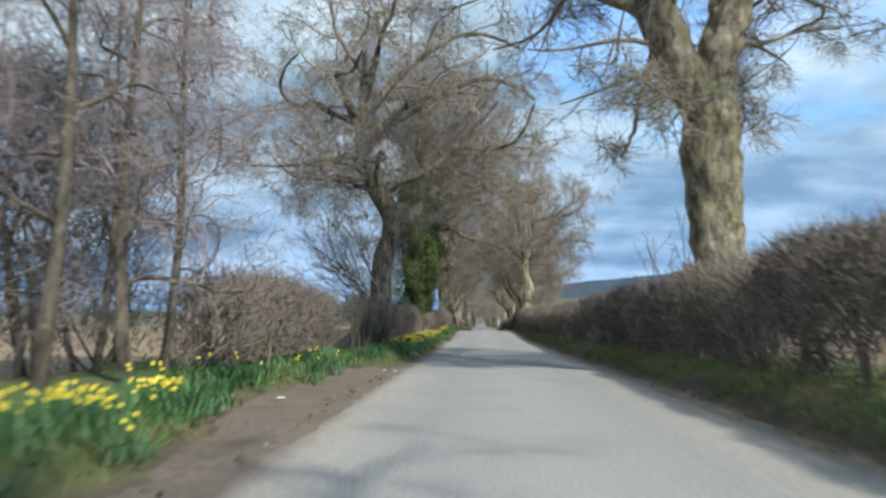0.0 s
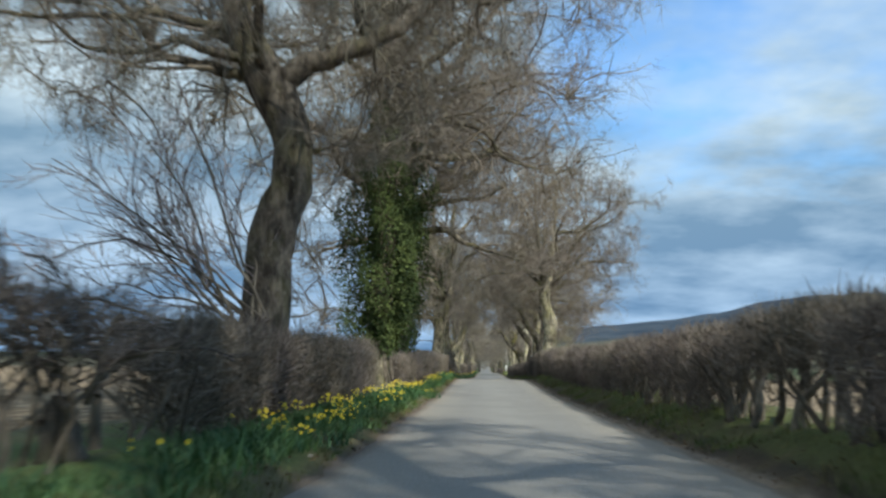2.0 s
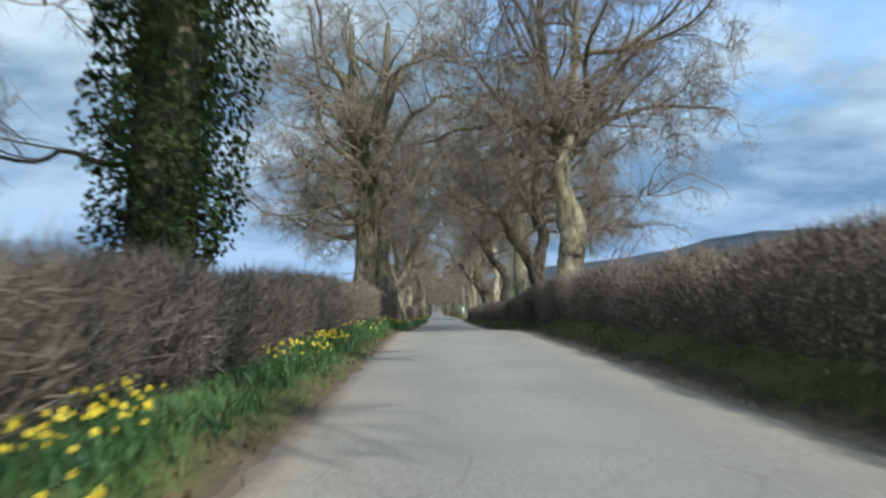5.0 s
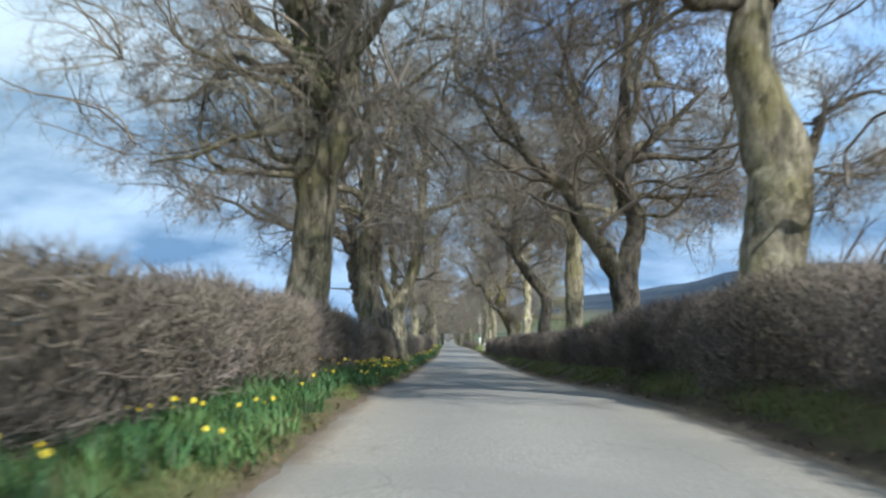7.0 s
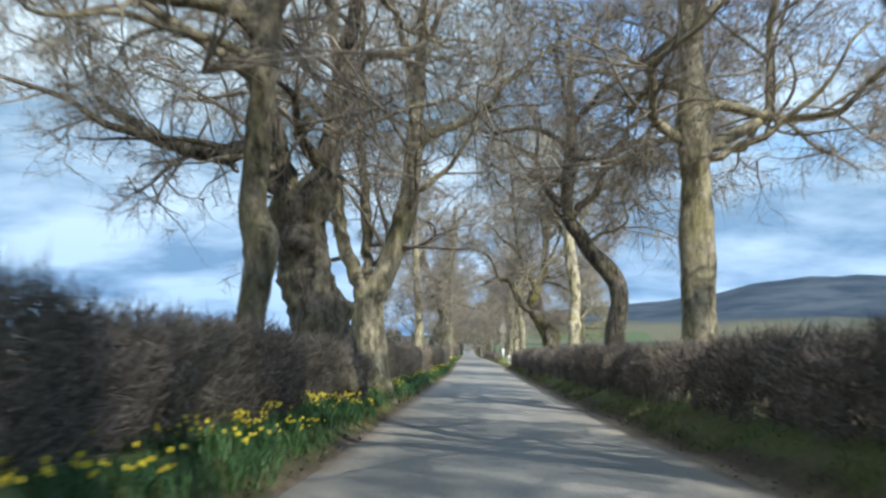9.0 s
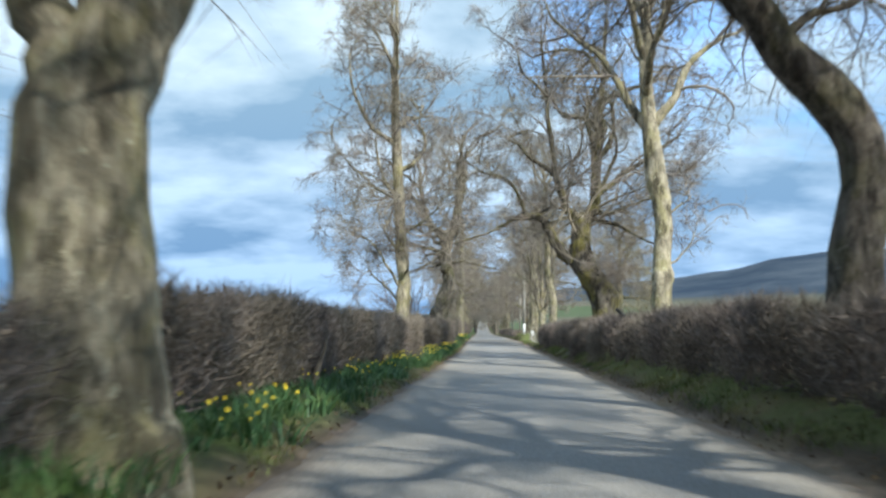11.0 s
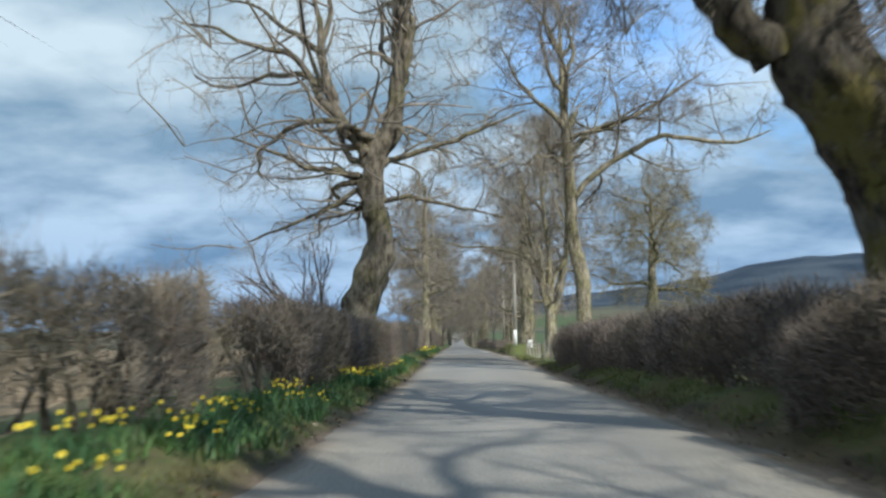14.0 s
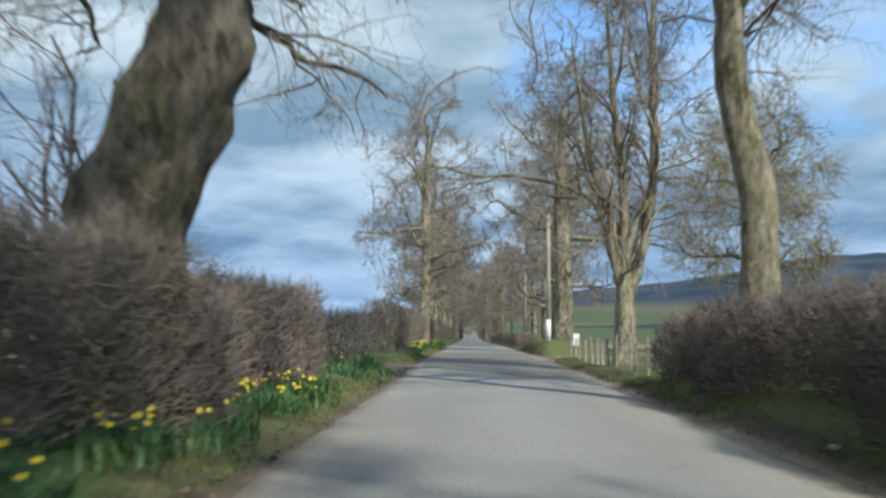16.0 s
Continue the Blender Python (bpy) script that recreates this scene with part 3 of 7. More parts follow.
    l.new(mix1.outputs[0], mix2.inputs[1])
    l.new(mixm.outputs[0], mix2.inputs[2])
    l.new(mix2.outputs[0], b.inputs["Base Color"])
    bp = n.new("ShaderNodeBump")
    bp.inputs["Strength"].default_value = 0.5
    bp.inputs["Distance"].default_value = 0.1
    l.new(g.outputs["Fac"], bp.inputs["Height"])
    l.new(bp.outputs[0], b.inputs["Normal"])
    return m


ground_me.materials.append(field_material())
tagged(new("ground", ground_me), "brown stubble fields rising to dark moorland hills tinted haze blue", "ground", kind="structure")


def strip(name, us, ys, height, mat, label, jitter=0.0, edge=None, slide=None):
    """A long strip beside or on the road; the UV named across holds the distance across it, scaled to 0..1."""
    rng = np.random.default_rng(len(name))
    U, Y = np.meshgrid(us, ys)
    U = U.astype(float)
    if edge:
        U = edge(U, Y)
    H = height(U, Y) + jitter * (rng.random(U.shape) - 0.5)
    X = U + cx(Y)
    Z = gz(Y) + H
    a, b = U.shape
    ix = np.arange(a * b).reshape(a, b)
    me = quads(name, np.stack([X, Y, Z], -1).reshape(-1, 3), np.stack([ix[:-1, :-1], ix[:-1, 1:], ix[1:, 1:], ix[1:, :-1]], -1).reshape(-1, 4))
    layer = me.uv_layers.new(name="across")
    lv = np.empty(len(me.loops), np.int32)
    me.loops.foreach_get("vertex_index", lv)
    f = (U + (slide(Y) if slide else 0) - us[0]) / (us[-1] - us[0])
    uvs = np.stack([f.ravel()[lv], Y.ravel()[lv]], -1)
    layer.data.foreach_set("uv", uvs.astype(np.float32).ravel())
    me.materials.append(mat)
    ob = new(name, me)
    return tagged(ob, label, name.split("_")[0], kind="structure")


YS = np.concatenate([np.arange(-40, 230, 0.5), np.arange(230, 620, 5.0)])


def ragged(U, Y):
    """The road's edges crumble in and out."""
    w = 0.10 * np.sin(Y * 0.7) + 0.07 * np.sin(Y * 1.9 + 1) + 0.04 * np.sin(Y * 5.3)
    e = np.clip((np.abs(U - 0.65) - 2.2) / 0.4, 0, 1)
    return U + e * w * np.sign(U - 0.65)


def camber(U, Y):
    return 0.02 - 0.0045 * (U - 0.65) ** 2


ROAD = across_material("asphalt", [(0.0, (0.141, 0.111, 0.085)), (0.03, (0.216, 0.179, 0.141)), (0.065, (0.315, 0.280, 0.235)), (0.12, (0.299, 0.280, 0.246)), (0.27, (0.256, 0.246, 0.227)),
                                    (0.50, (0.287, 0.276, 0.253)), (0.74, (0.256, 0.246, 0.227)), (0.89, (0.299, 0.280, 0.246)), (0.94, (0.348, 0.305, 0.254)), (1.0, (0.226, 0.179, 0.136))],
                       warp=0.07, grain=28, bump=0.25, rough=0.85, patch=(0.232, 0.225, 0.208), patch_scale=0.35, cracks=0.28)
strip("road", np.array([-1.98, -1.82, -1.5, -1.0, -0.3, 0.65, 1.6, 2.3, 2.85, 3.22, 3.42]), YS, camber, ROAD, "worn pale grey asphalt lane with crumbling edges", edge=ragged)
VERGE_L = across_material("verge_turf", [(0.0, (0.10, 0.09, 0.05)), (0.45, (0.09, 0.12, 0.04)), (0.84, (0.085, 0.12, 0.036)), (0.905, (0.11, 0.105, 0.05)), (0.945, (0.108, 0.082, 0.058)), (1.0, (0.155, 0.122, 0.094))],
                          warp=0.12, grain=9, patch=(0.13, 0.10, 0.06), patch_scale=0.8)
VERGE_R = across_material("bank_turf", [(0.0, (0.30, 0.245, 0.19)), (0.10, (0.25, 0.195, 0.145)), (0.135, (0.10, 0.075, 0.052)), (0.175, (0.065, 0.052, 0.034)), (0.215, (0.095, 0.10, 0.038)), (0.35, (0.11, 0.13, 0.042)), (0.6, (0.10, 0.11, 0.042)), (1.0, (0.12, 0.10, 0.055))],
                          warp=0.07, grain=9, patch=(0.14, 0.11, 0.06), patch_scale=0.8)


def left_height(U, Y):
    flat = np.interp(U + pull_in(Y), LEFT_U, LEFT_H)
    wob = 0.05 * np.sin(Y * 0.9 + U) * np.clip((-U - 2.1) / 0.6, 0, 1) + 0.03 * np.sin(Y * 2.7 + 2 * U) * np.clip((-U - 2.1) / 0.6, 0, 1)
    return np.where(U < -1.7, flat + wob, -0.05)


def right_height(U, Y):
    wob = (0.06 * np.sin(Y * 0.8 + U) + 0.04 * np.sin(Y * 2.3 + 2 * U)) * np.clip((U - 3.3) / 0.5, 0, 1)
    mouth = np.clip((Y - 179.3) / 0.8, 0, 1) * np.clip((186.6 - Y) / 0.8, 0, 1)
    knoll = 0.62 * np.clip((U - 3.5) / 0.5, 0, 1) * np.clip((Y - 186.2) / 1.2, 0, 1) * np.clip((203 - Y) / 8, 0, 1)
    bank_h = (np.interp(U, RIGHT_U, RIGHT_H) * bank_top(Y) + wob) * (1 - mouth) + knoll
    return np.where(U > 3.0, bank_h, -0.05)


strip("verge_left", np.array([-7.2, -6.4, -5.4, -4.6, -4.0, -3.6, -3.3, -3.0, -2.75, -2.5, -2.3, -2.1, -1.9, -1.6]), YS, left_height, VERGE_L, "grassy verge with bare muddy edge", 0.03, slide=pull_in)
strip("verge_right", np.array([2.95, 3.25, 3.38, 3.5, 3.58, 3.66, 3.8, 4.0, 4.3, 4.7, 5.2, 6.0, 7.4]), YS, right_height, VERGE_R, "raised grassy bank with dark bare earth edge", 0.03)

# mouth of a field track through the bank, and a patched stretch of the lane in front of it
TRACK = across_material("track_grit", [(0.0, (0.25, 0.225, 0.19)), (0.3, (0.29, 0.255, 0.21)), (0.7, (0.27, 0.225, 0.165)), (1.0, (0.17, 0.16, 0.09))], warp=0.12, grain=16, bump=0.4, patch=(0.16, 0.13, 0.09), patch_scale=0.9)
strip("track_mouth", np.array([3.0, 3.6, 4.4, 5.4, 6.4, 7.6, 9.0]), np.arange(179.7, 186.4, 0.35), lambda U, Y: np.where(U < 3.3, 0.0, 0.03) + np.clip(U - 6.4, 0, 9) * 0.12, TRACK, "worn gritty field entrance opening off the lane", 0.02)
PATCHED = across_material("patched_asphalt", [(0.0, (0.19, 0.17, 0.14)), (0.08, (0.185, 0.172, 0.15)), (0.5, (0.17, 0.16, 0.142)), (0.92, (0.185, 0.172, 0.15)), (1.0, (0.2, 0.18, 0.15))], warp=0.05, grain=20, bump=0.4, patch=(0.135, 0.128, 0.115), patch_scale=0.6)


def patch_strip():
    """The mended stretch begins on a slant, further on at the left edge."""
    us = np.linspace(-1.72, 3.2, 12)
    rng = np.random.default_rng(9)
    f = np.linspace(0, 1, 60)
    U, T = np.meshgrid(us, f)
    start = 171.0 - 1.6 * (U + 1.4) + 0.25 * np.sin(3.1 * U) + 0.12 * rng.normal(size=12)[None]
    Y = start + (191 - start) * T
    H = camber(U, Y) + 0.007
    i = np.arange(U.size).reshape(U.shape)
    me = quads("road_patch", np.stack([U + cx(Y), Y, gz(Y) + H], -1).reshape(-1, 3),
               np.stack([i[:-1, :-1], i[:-1, 1:], i[1:, 1:], i[1:, :-1]], -1).reshape(-1, 4))
    layer = me.uv_layers.new(name="across")
    lv = np.empty(len(me.loops), np.int32)
    me.loops.foreach_get("vertex_index", lv)
    layer.data.foreach_set("uv", np.stack([((U + 1.72) / 4.92).ravel()[lv], Y.ravel()[lv]], -1).astype(np.float32).ravel())
    me.materials.append(PATCHED)
    tagged(new("road_patch", me), "darker rough mended stretch of the asphalt lane", "road", kind="structure")


patch_strip()


# ---- trees ----
def spline(points, n):
    """A smooth line through control rows."""
    p = np.asarray(points, float)
    t = np.linspace(0, len(p) - 1, n)
    i = np.clip(t.astype(int), 0, len(p) - 2)
    f = (t - i)[:, None]
    q = np.vstack([2 * p[0] - p[1], p, 2 * p[-1] - p[-2]])
    a, b, c, d = q[i], q[i + 1], q[i + 2], q[i + 3]
    return 0.5 * (2 * b + (c - a) * f + (2 * a - 5 * b + 4 * c - d) * f * f + (3 * b - a - 3 * c + d) * f ** 3)


def stem_surface(line, radii, sides, rng, rough=0.10, flare=0.22, burrs=(), gnarl=0.0):
    """A trunk or heavy limb with ribs, burrs and a flared foot."""
    k = len(line)
    V, F = tubes(line[None], radii[None], sides)
    V = V.reshape(k, sides, 3)
    a = np.arange(sides) * 2 * np.pi / sides
    h = np.linspace(0, 1, k)[:, None]
    ph = rng.random(8) * 6.28
    swell = rough * (0.5 * np.sin(3 * a + ph[0] + 4 * h) + 0.35 * np.sin(5 * a + ph[1] - 7 * h) + 0.3 * np.sin(2 * a + ph[2] + 23 * h) + 0.25 * np.sin(7 * a + ph[3] + 31 * h))
    swell = swell + rough * (0.6 if k < 60 else 0.2) * (rng.random((k, sides)) - 0.5)
    foot = flare * np.exp(-h * min(k, 34) * 0.45) * (1 + 0.5 * np.sin(4 * a + ph[4]) + 0.3 * np.sin(7 * a + ph[5]))
    V = line[:, None] + (V - line[:, None]) * (1 + swell + foot)[..., None]
    # burrs: height, compass way, how far they stand out (or sink in), size
    for z, az, amount, size in burrs:
        out = unit(V - line[:, None])
        facing = np.clip(out @ np.array([math.sin(radians(az)), math.cos(radians(az)), 0.0]), 0, 1) ** 3
        lump = amount * np.exp(-((V[..., 2] - z) / size) ** 2) * facing * (0.92 + 0.16 * rng.random(V.shape[:2]))
        V = V + out * lump[..., None]
    if gnarl:
        # lumps and hollows all over the bole
        g = np.random.default_rng(len(burrs) + k)
        f = 0
        for wave in (0.28, 0.34, 0.42, 0.55, 0.7, 0.9):
            d = unit(g.normal(size=3)) * 2 * np.pi / wave
            f = f + np.sin(V @ d + 6.28 * g.random())
        f = f / 2.2
        V = V + unit(V - line[:, None]) * (gnarl * np.sign(f) * np.abs(f) ** 1.4)[..., None]
    return V.reshape(-1, 3), F


def grow(start, way, length, k, rng, wiggle, lift):
    """Lines that wander from their starts; lift turns them up (or down)."""
    n = len(start)
    P = np.empty((n, k, 3))
    P[:, 0] = start
    d = unit(way)
    stepl = (length / (k - 1))[:, None]
    for j in range(1, k):
        d = unit(d + wiggle * rng.normal(size=(n, 3)) + np.array([0, 0, 1.0]) * np.asarray(lift).reshape(-1, 1))
        P[:, j] = P[:, j - 1] + d * stepl
    return P


def sprout(P, R, L, m, rng, lo, hi, spread, ratio, thin):
    """Starts, ways, lengths and radii of m children on each parent line."""
    n, k, _ = P.shape
    f = lo + (hi - lo) * (np.arange(m)[None] + rng.random((n, m))) / m
    i = np.clip((f * (k - 1)).astype(int), 0, k - 2)
    w = (f * (k - 1) - i)[..., None]
    r = np.arange(n)[:, None]
    start = P[r, i] * (1 - w) + P[r, i + 1] * w
    T = unit(P[r, i + 1] - P[r, i])
    rad = (R[r, i] * (1 - w[..., 0]) + R[r, i + 1] * w[..., 0]) * thin
    side = rng.normal(size=(n, m, 3))
    side = unit(side - (side * T).sum(-1, keepdims=True) * T)
    ang = np.radians(spread + 14 * rng.normal(size=(n, m)))[..., None]
    way = T * np.cos(ang) + side * np.sin(ang)
    length = L[:, None] * ratio * (1.15 - 0.65 * f) * (0.7 + 0.6 * rng.random((n, m)))
    return start.reshape(-1, 3), way.reshape(-1, 3), length.ravel(), rad.ravel()


def eased(P):
    """Takes the sharpest kinks out of lines."""
    Q = P.copy()
    Q[:, 1:-1] = 0.25 * P[:, :-2] + 0.5 * P[:, 1:-1] + 0.25 * P[:, 2:]
    return Q


def taper(r, k, end):
    return r[:, None] * np.linspace(1, end, k)[None]


def no_sag(z, keep):
    """Holds up lines that would hang below their start."""
    dz = z - z[:, :1]
    return z[:, :1] + np.where(dz < 0, keep * dz, dz)


def clear_of_lane(P, base):
    """True for lines that leave room over the road."""
    W = P + np.asarray(base)
    u = W[..., 0] - cx(W[..., 1])
    h = W[..., 2] - gz(W[..., 1])
    return ~((u > -2.6) & (u < 3.6) & (h < 3.3)).any(1)


def tree(u, y, seed, trunk, limbs, bark, label, stems=(), counts=(7, 3, 6, 4), twig=TWIG, sides=16, droop=-0.10, wild=0.24, limb_lift=0.04,
         ratio=(0.52, 0.5, 0.6, 0.75), rough=0.10, name="tree", group="avenue trees", twig_r=0.0115,
         fill=180, crown=(9.5, 6.2, 7.0), main=0, limb_bark=None, burrs=(), spray=2.0, gnarl=0.0):
    """trunk: rows of sideways, ahead, height, radius; stems: more such lines for forks and heavy limbs. limbs: rows of height on the
    trunk (or, with a sixth number, on that stem), compass way in degrees (0 ahead, 90 to the right), rise in degrees, length, radius.
    crown: height of the crown's middle, half its width, half its height; fill: boughs that reach out to fill it."""
    rng = np.random.default_rng(seed)
    limb_bark = limb_bark or bark
    base = at_road(u, y, -0.12)
    top = thing(name, base, label, "tree", group)
    trunk = [(*trunk[0][:2], -0.55, trunk[0][3])] + list(trunk)
    if main:
        # the trunk runs on into one of the stems
        lead = stems[main - 1]
        trunk = [r for r in trunk if r[2] < lead[0][2] - 0.05] + list(lead[1:])
    tr = spline(trunk, 90 if gnarl else 70 if burrs else 34 if main else 30)
    line, rad = tr[:, :3].copy(), tr[:, 3]
    line[1:-1, :2] += (0.012 if burrs else 0.05) * rng.normal(size=(len(line) - 2, 2)) * rad[1:-1, None]
    V, F = stem_surface(line, rad, sides, rng, rough, burrs=burrs, gnarl=gnarl)
    mesh_part("trunk", quads("trunk", V, F), bark, top)
    hosts = [(line, rad)]
    k1 = 11
    P1, R1, L = [], [], []
    for count, rows in enumerate(stems):
        q = spline(rows, 24)
        q[1:, :3] += 0.03 * rng.normal(size=(23, 3)) * min(1.0, rows[0][3] * 4)
        v, f = stem_surface(q[:, :3], q[:, 3], 10, rng, rough * 0.8, 0.0)
        if count != main - 1:
            mesh_part("limb", quads("limb", v, f), limb_bark, top)
        hosts.append((q[:, :3], q[:, 3]))
        e = spline(q, k1)
        P1.append(e[:, :3])
        R1.append(e[:, 3])
        L.append(float(np.linalg.norm(np.diff(e[:, :3], axis=0), axis=1).sum()))
    if limbs:
        S, D, L0, R0 = [], [], [], []
        for h, az, rise, length, r, *host in limbs:
            hl, hr = hosts[host[0] if host else 0]
            i = int(np.argmin(np.abs(hl[:, 2] - h)))
            S.append(hl[i])
            a, e = radians(az), radians(rise)
            D.append((math.sin(a) * math.cos(e), math.cos(a) * math.cos(e), math.sin(e)))
            L0.append(length)
            R0.append(min(r, hr[i] * 0.8))
        S, D, L0, R0 = np.array(S), np.array(D), np.array(L0), np.array(R0)
        G = grow(S, D, L0, k1, rng, wild, limb_lift)
        G[..., 2] = no_sag(G[..., 2], 0.3)
        GR = taper(R0, k1, 0.2)
        for p, r, l in zip(G, GR, L0):
            q = spline(np.column_stack([p, r]), 20)
            v, f = stem_surface(q[:, :3], q[:, 3], 7, rng, rough * 0.8, 0.25)
            mesh_part("limb", quads("limb", v, f), limb_bark, top)
            P1.append(p)
            R1.append(r)
            L.append(l)
    P1, R1, L = np.array(P1), np.array(R1), np.array(L)
    long = L > 1.5
    s, d, l, r = sprout(P1[long], np.minimum(R1, 0.16)[long], np.minimum(L, 8.0)[long], counts[0], rng, 0.2, 1.0, 52, ratio[0], 0.5)
    P2 = eased(grow(s, d, l, 9, rng, wild * 0.85, 0.02))
    P2[..., 2] = no_sag(P2[..., 2], 0.5)
    R2 = np.maximum(taper(r, 9, 0.25), 1.1 * twig_r)
    ok = clear_of_lane(P2, base)
    P2, R2, l = P2[ok], R2[ok], l[ok]
    pieces = [tubes(P2, R2, 5)]
    s, d, l3, r = sprout(P2, R2, l, counts[1], rng, 0.18, 1.0, 48, ratio[1], 0.6)
    P3 = eased(grow(s, d, l3, 5, rng, wild * 1.35, droop))
    R3 = np.maximum(taper(r, 5, 0.35), twig_r)
    if fill:
        # boughs from the nearest branch out to places spread through the crown
        cz, cw, ch = crown
        g = unit(rng.normal(size=(fill, 3))) * (0.35 + 0.65 * rng.random((fill, 1)) ** 0.55)
        mid = np.array([P1[:, :, 0].mean() * 0.5, 0.0, cz])
        goal = mid + g * np.array([cw, cw, ch]) * (1 + 0.12 * np.sin(4 * g[:, :1] + seed) + 0.10 * np.sin(7 * g[:, 2:] + 2 * seed))
        nodes = np.concatenate([P1[long][:, 2:].reshape(-1, 3), P2[:, 1:].reshape(-1, 3)])
        axis = np.array([line[-1, 0], line[-1, 1]])
        inward = np.hypot(nodes[:, 0] - axis[0], nodes[:, 1] - axis[1])
        reach = np.hypot(goal[:, 0] - axis[0], goal[:, 1] - axis[1])
        dist = np.linalg.norm(goal[:, None] - nodes[None], axis=2) + 3.0 * (inward[None] > reach[:, None]) + 0.7 * np.maximum(0, nodes[None, :, 2] - goal[:, None, 2])
        near = dist.argmin(1)
        gap = np.linalg.norm(goal - nodes[near], axis=1)
        inner = (g[:, 2] < -0.3) & (np.hypot(g[:, 0], g[:, 1]) < 0.5)
        ok = (gap > 0.4) & (gap < 3.5) & ~inner
        A, B, gap = nodes[near][ok], goal[ok], gap[ok]
        f = np.linspace(0, 1, 6)[None, :, None]
        bow = rng.normal(size=(len(A), 1, 3)) * 0.24 + np.array([0, 0, 0.16])
        Pf = eased(A[:, None] * (1 - f) + B[:, None] * f + bow * (gap[:, None, None] * f * (1 - f) * 2) + 0.085 * rng.normal(size=(len(A), 6, 3)) * gap[:, None, None] * (f > 0))
        Rf = taper(0.010 + 0.007 * gap, 6, 0.35)
        ok = clear_of_lane(Pf, base)
        Pf, Rf, gap = Pf[ok], np.maximum(Rf[ok], twig_r), gap[ok]
        pieces.append(tubes(Pf, Rf, 4))
        P3 = np.concatenate([P3, Pf[:, 1:]])
        R3 = np.concatenate([R3, Rf[:, 1:]])
        l3 = np.concatenate([l3, np.maximum(gap, 1.3)])
    ok = clear_of_lane(P3, base)
    P3, R3, l3 = P3[ok], R3[ok], l3[ok]
    pieces.append(tubes(P3, R3, 3))
    s, d, l4, r = sprout(P3, R3, l3, counts[2], rng, 0.12, 1.0, 46, ratio[2], 0.65)
    l4 = np.maximum(0.9 * l4, 0.5)
    P4 = grow(s, d, l4, 3, rng, wild * 2.2, droop * 1.5)
    R4 = np.maximum(taper(0.8 * r, 3, 0.5), twig_r * 0.55)
    ok = clear_of_lane(P4, base)
    P4, R4, l4 = P4[ok], R4[ok], l4[ok]
    pieces.append(spikes(P4, R4))
    if counts[3]:
        s, d, l5, r = sprout(P4, R4, l4, int(counts[3] * spray), rng, 0.1, 1.0, 48, ratio[3], 0.8)
        l5 = np.maximum(1.0 * l5, 0.42) * (0.7 + 0.8 * rng.random(len(l5)))
        P5 = grow(s, d, l5, 2, rng, wild * 1.3, droop)
        ok = clear_of_lane(P5, base)
        pieces.append(slivers(P5[ok], np.full((int(ok.sum()), 2), twig_r * 0.5), rng))
    mesh_part("crown", joined("crown", pieces), twig, top, "bare twiggy branches")
    return top


def auto_limbs(seed, z0, z1, n, length, r, rise=(20, 70)):
    """Limbs spread round the trunk, flatter low down and steeper towards the top."""
    rng = np.random.default_rng(seed)
    rows = []
    for i in range(n):
        f = (i + 0.4 * rng.random()) / max(1, n - 1)
        az = (i * 137.5 + 40 * rng.normal()) % 360
        e = rise[0] + (rise[1] - rise[0]) * min(1, f) + 6 * rng.normal()
        rows.append((z0 + (z1 - z0) * min(1, f), az, e, length * (1.05 - 0.35 * min(1, f)) * (0.85 + 0.3 * rng.random()), r * (1 - 0.45 * min(1, f))))
    return rows


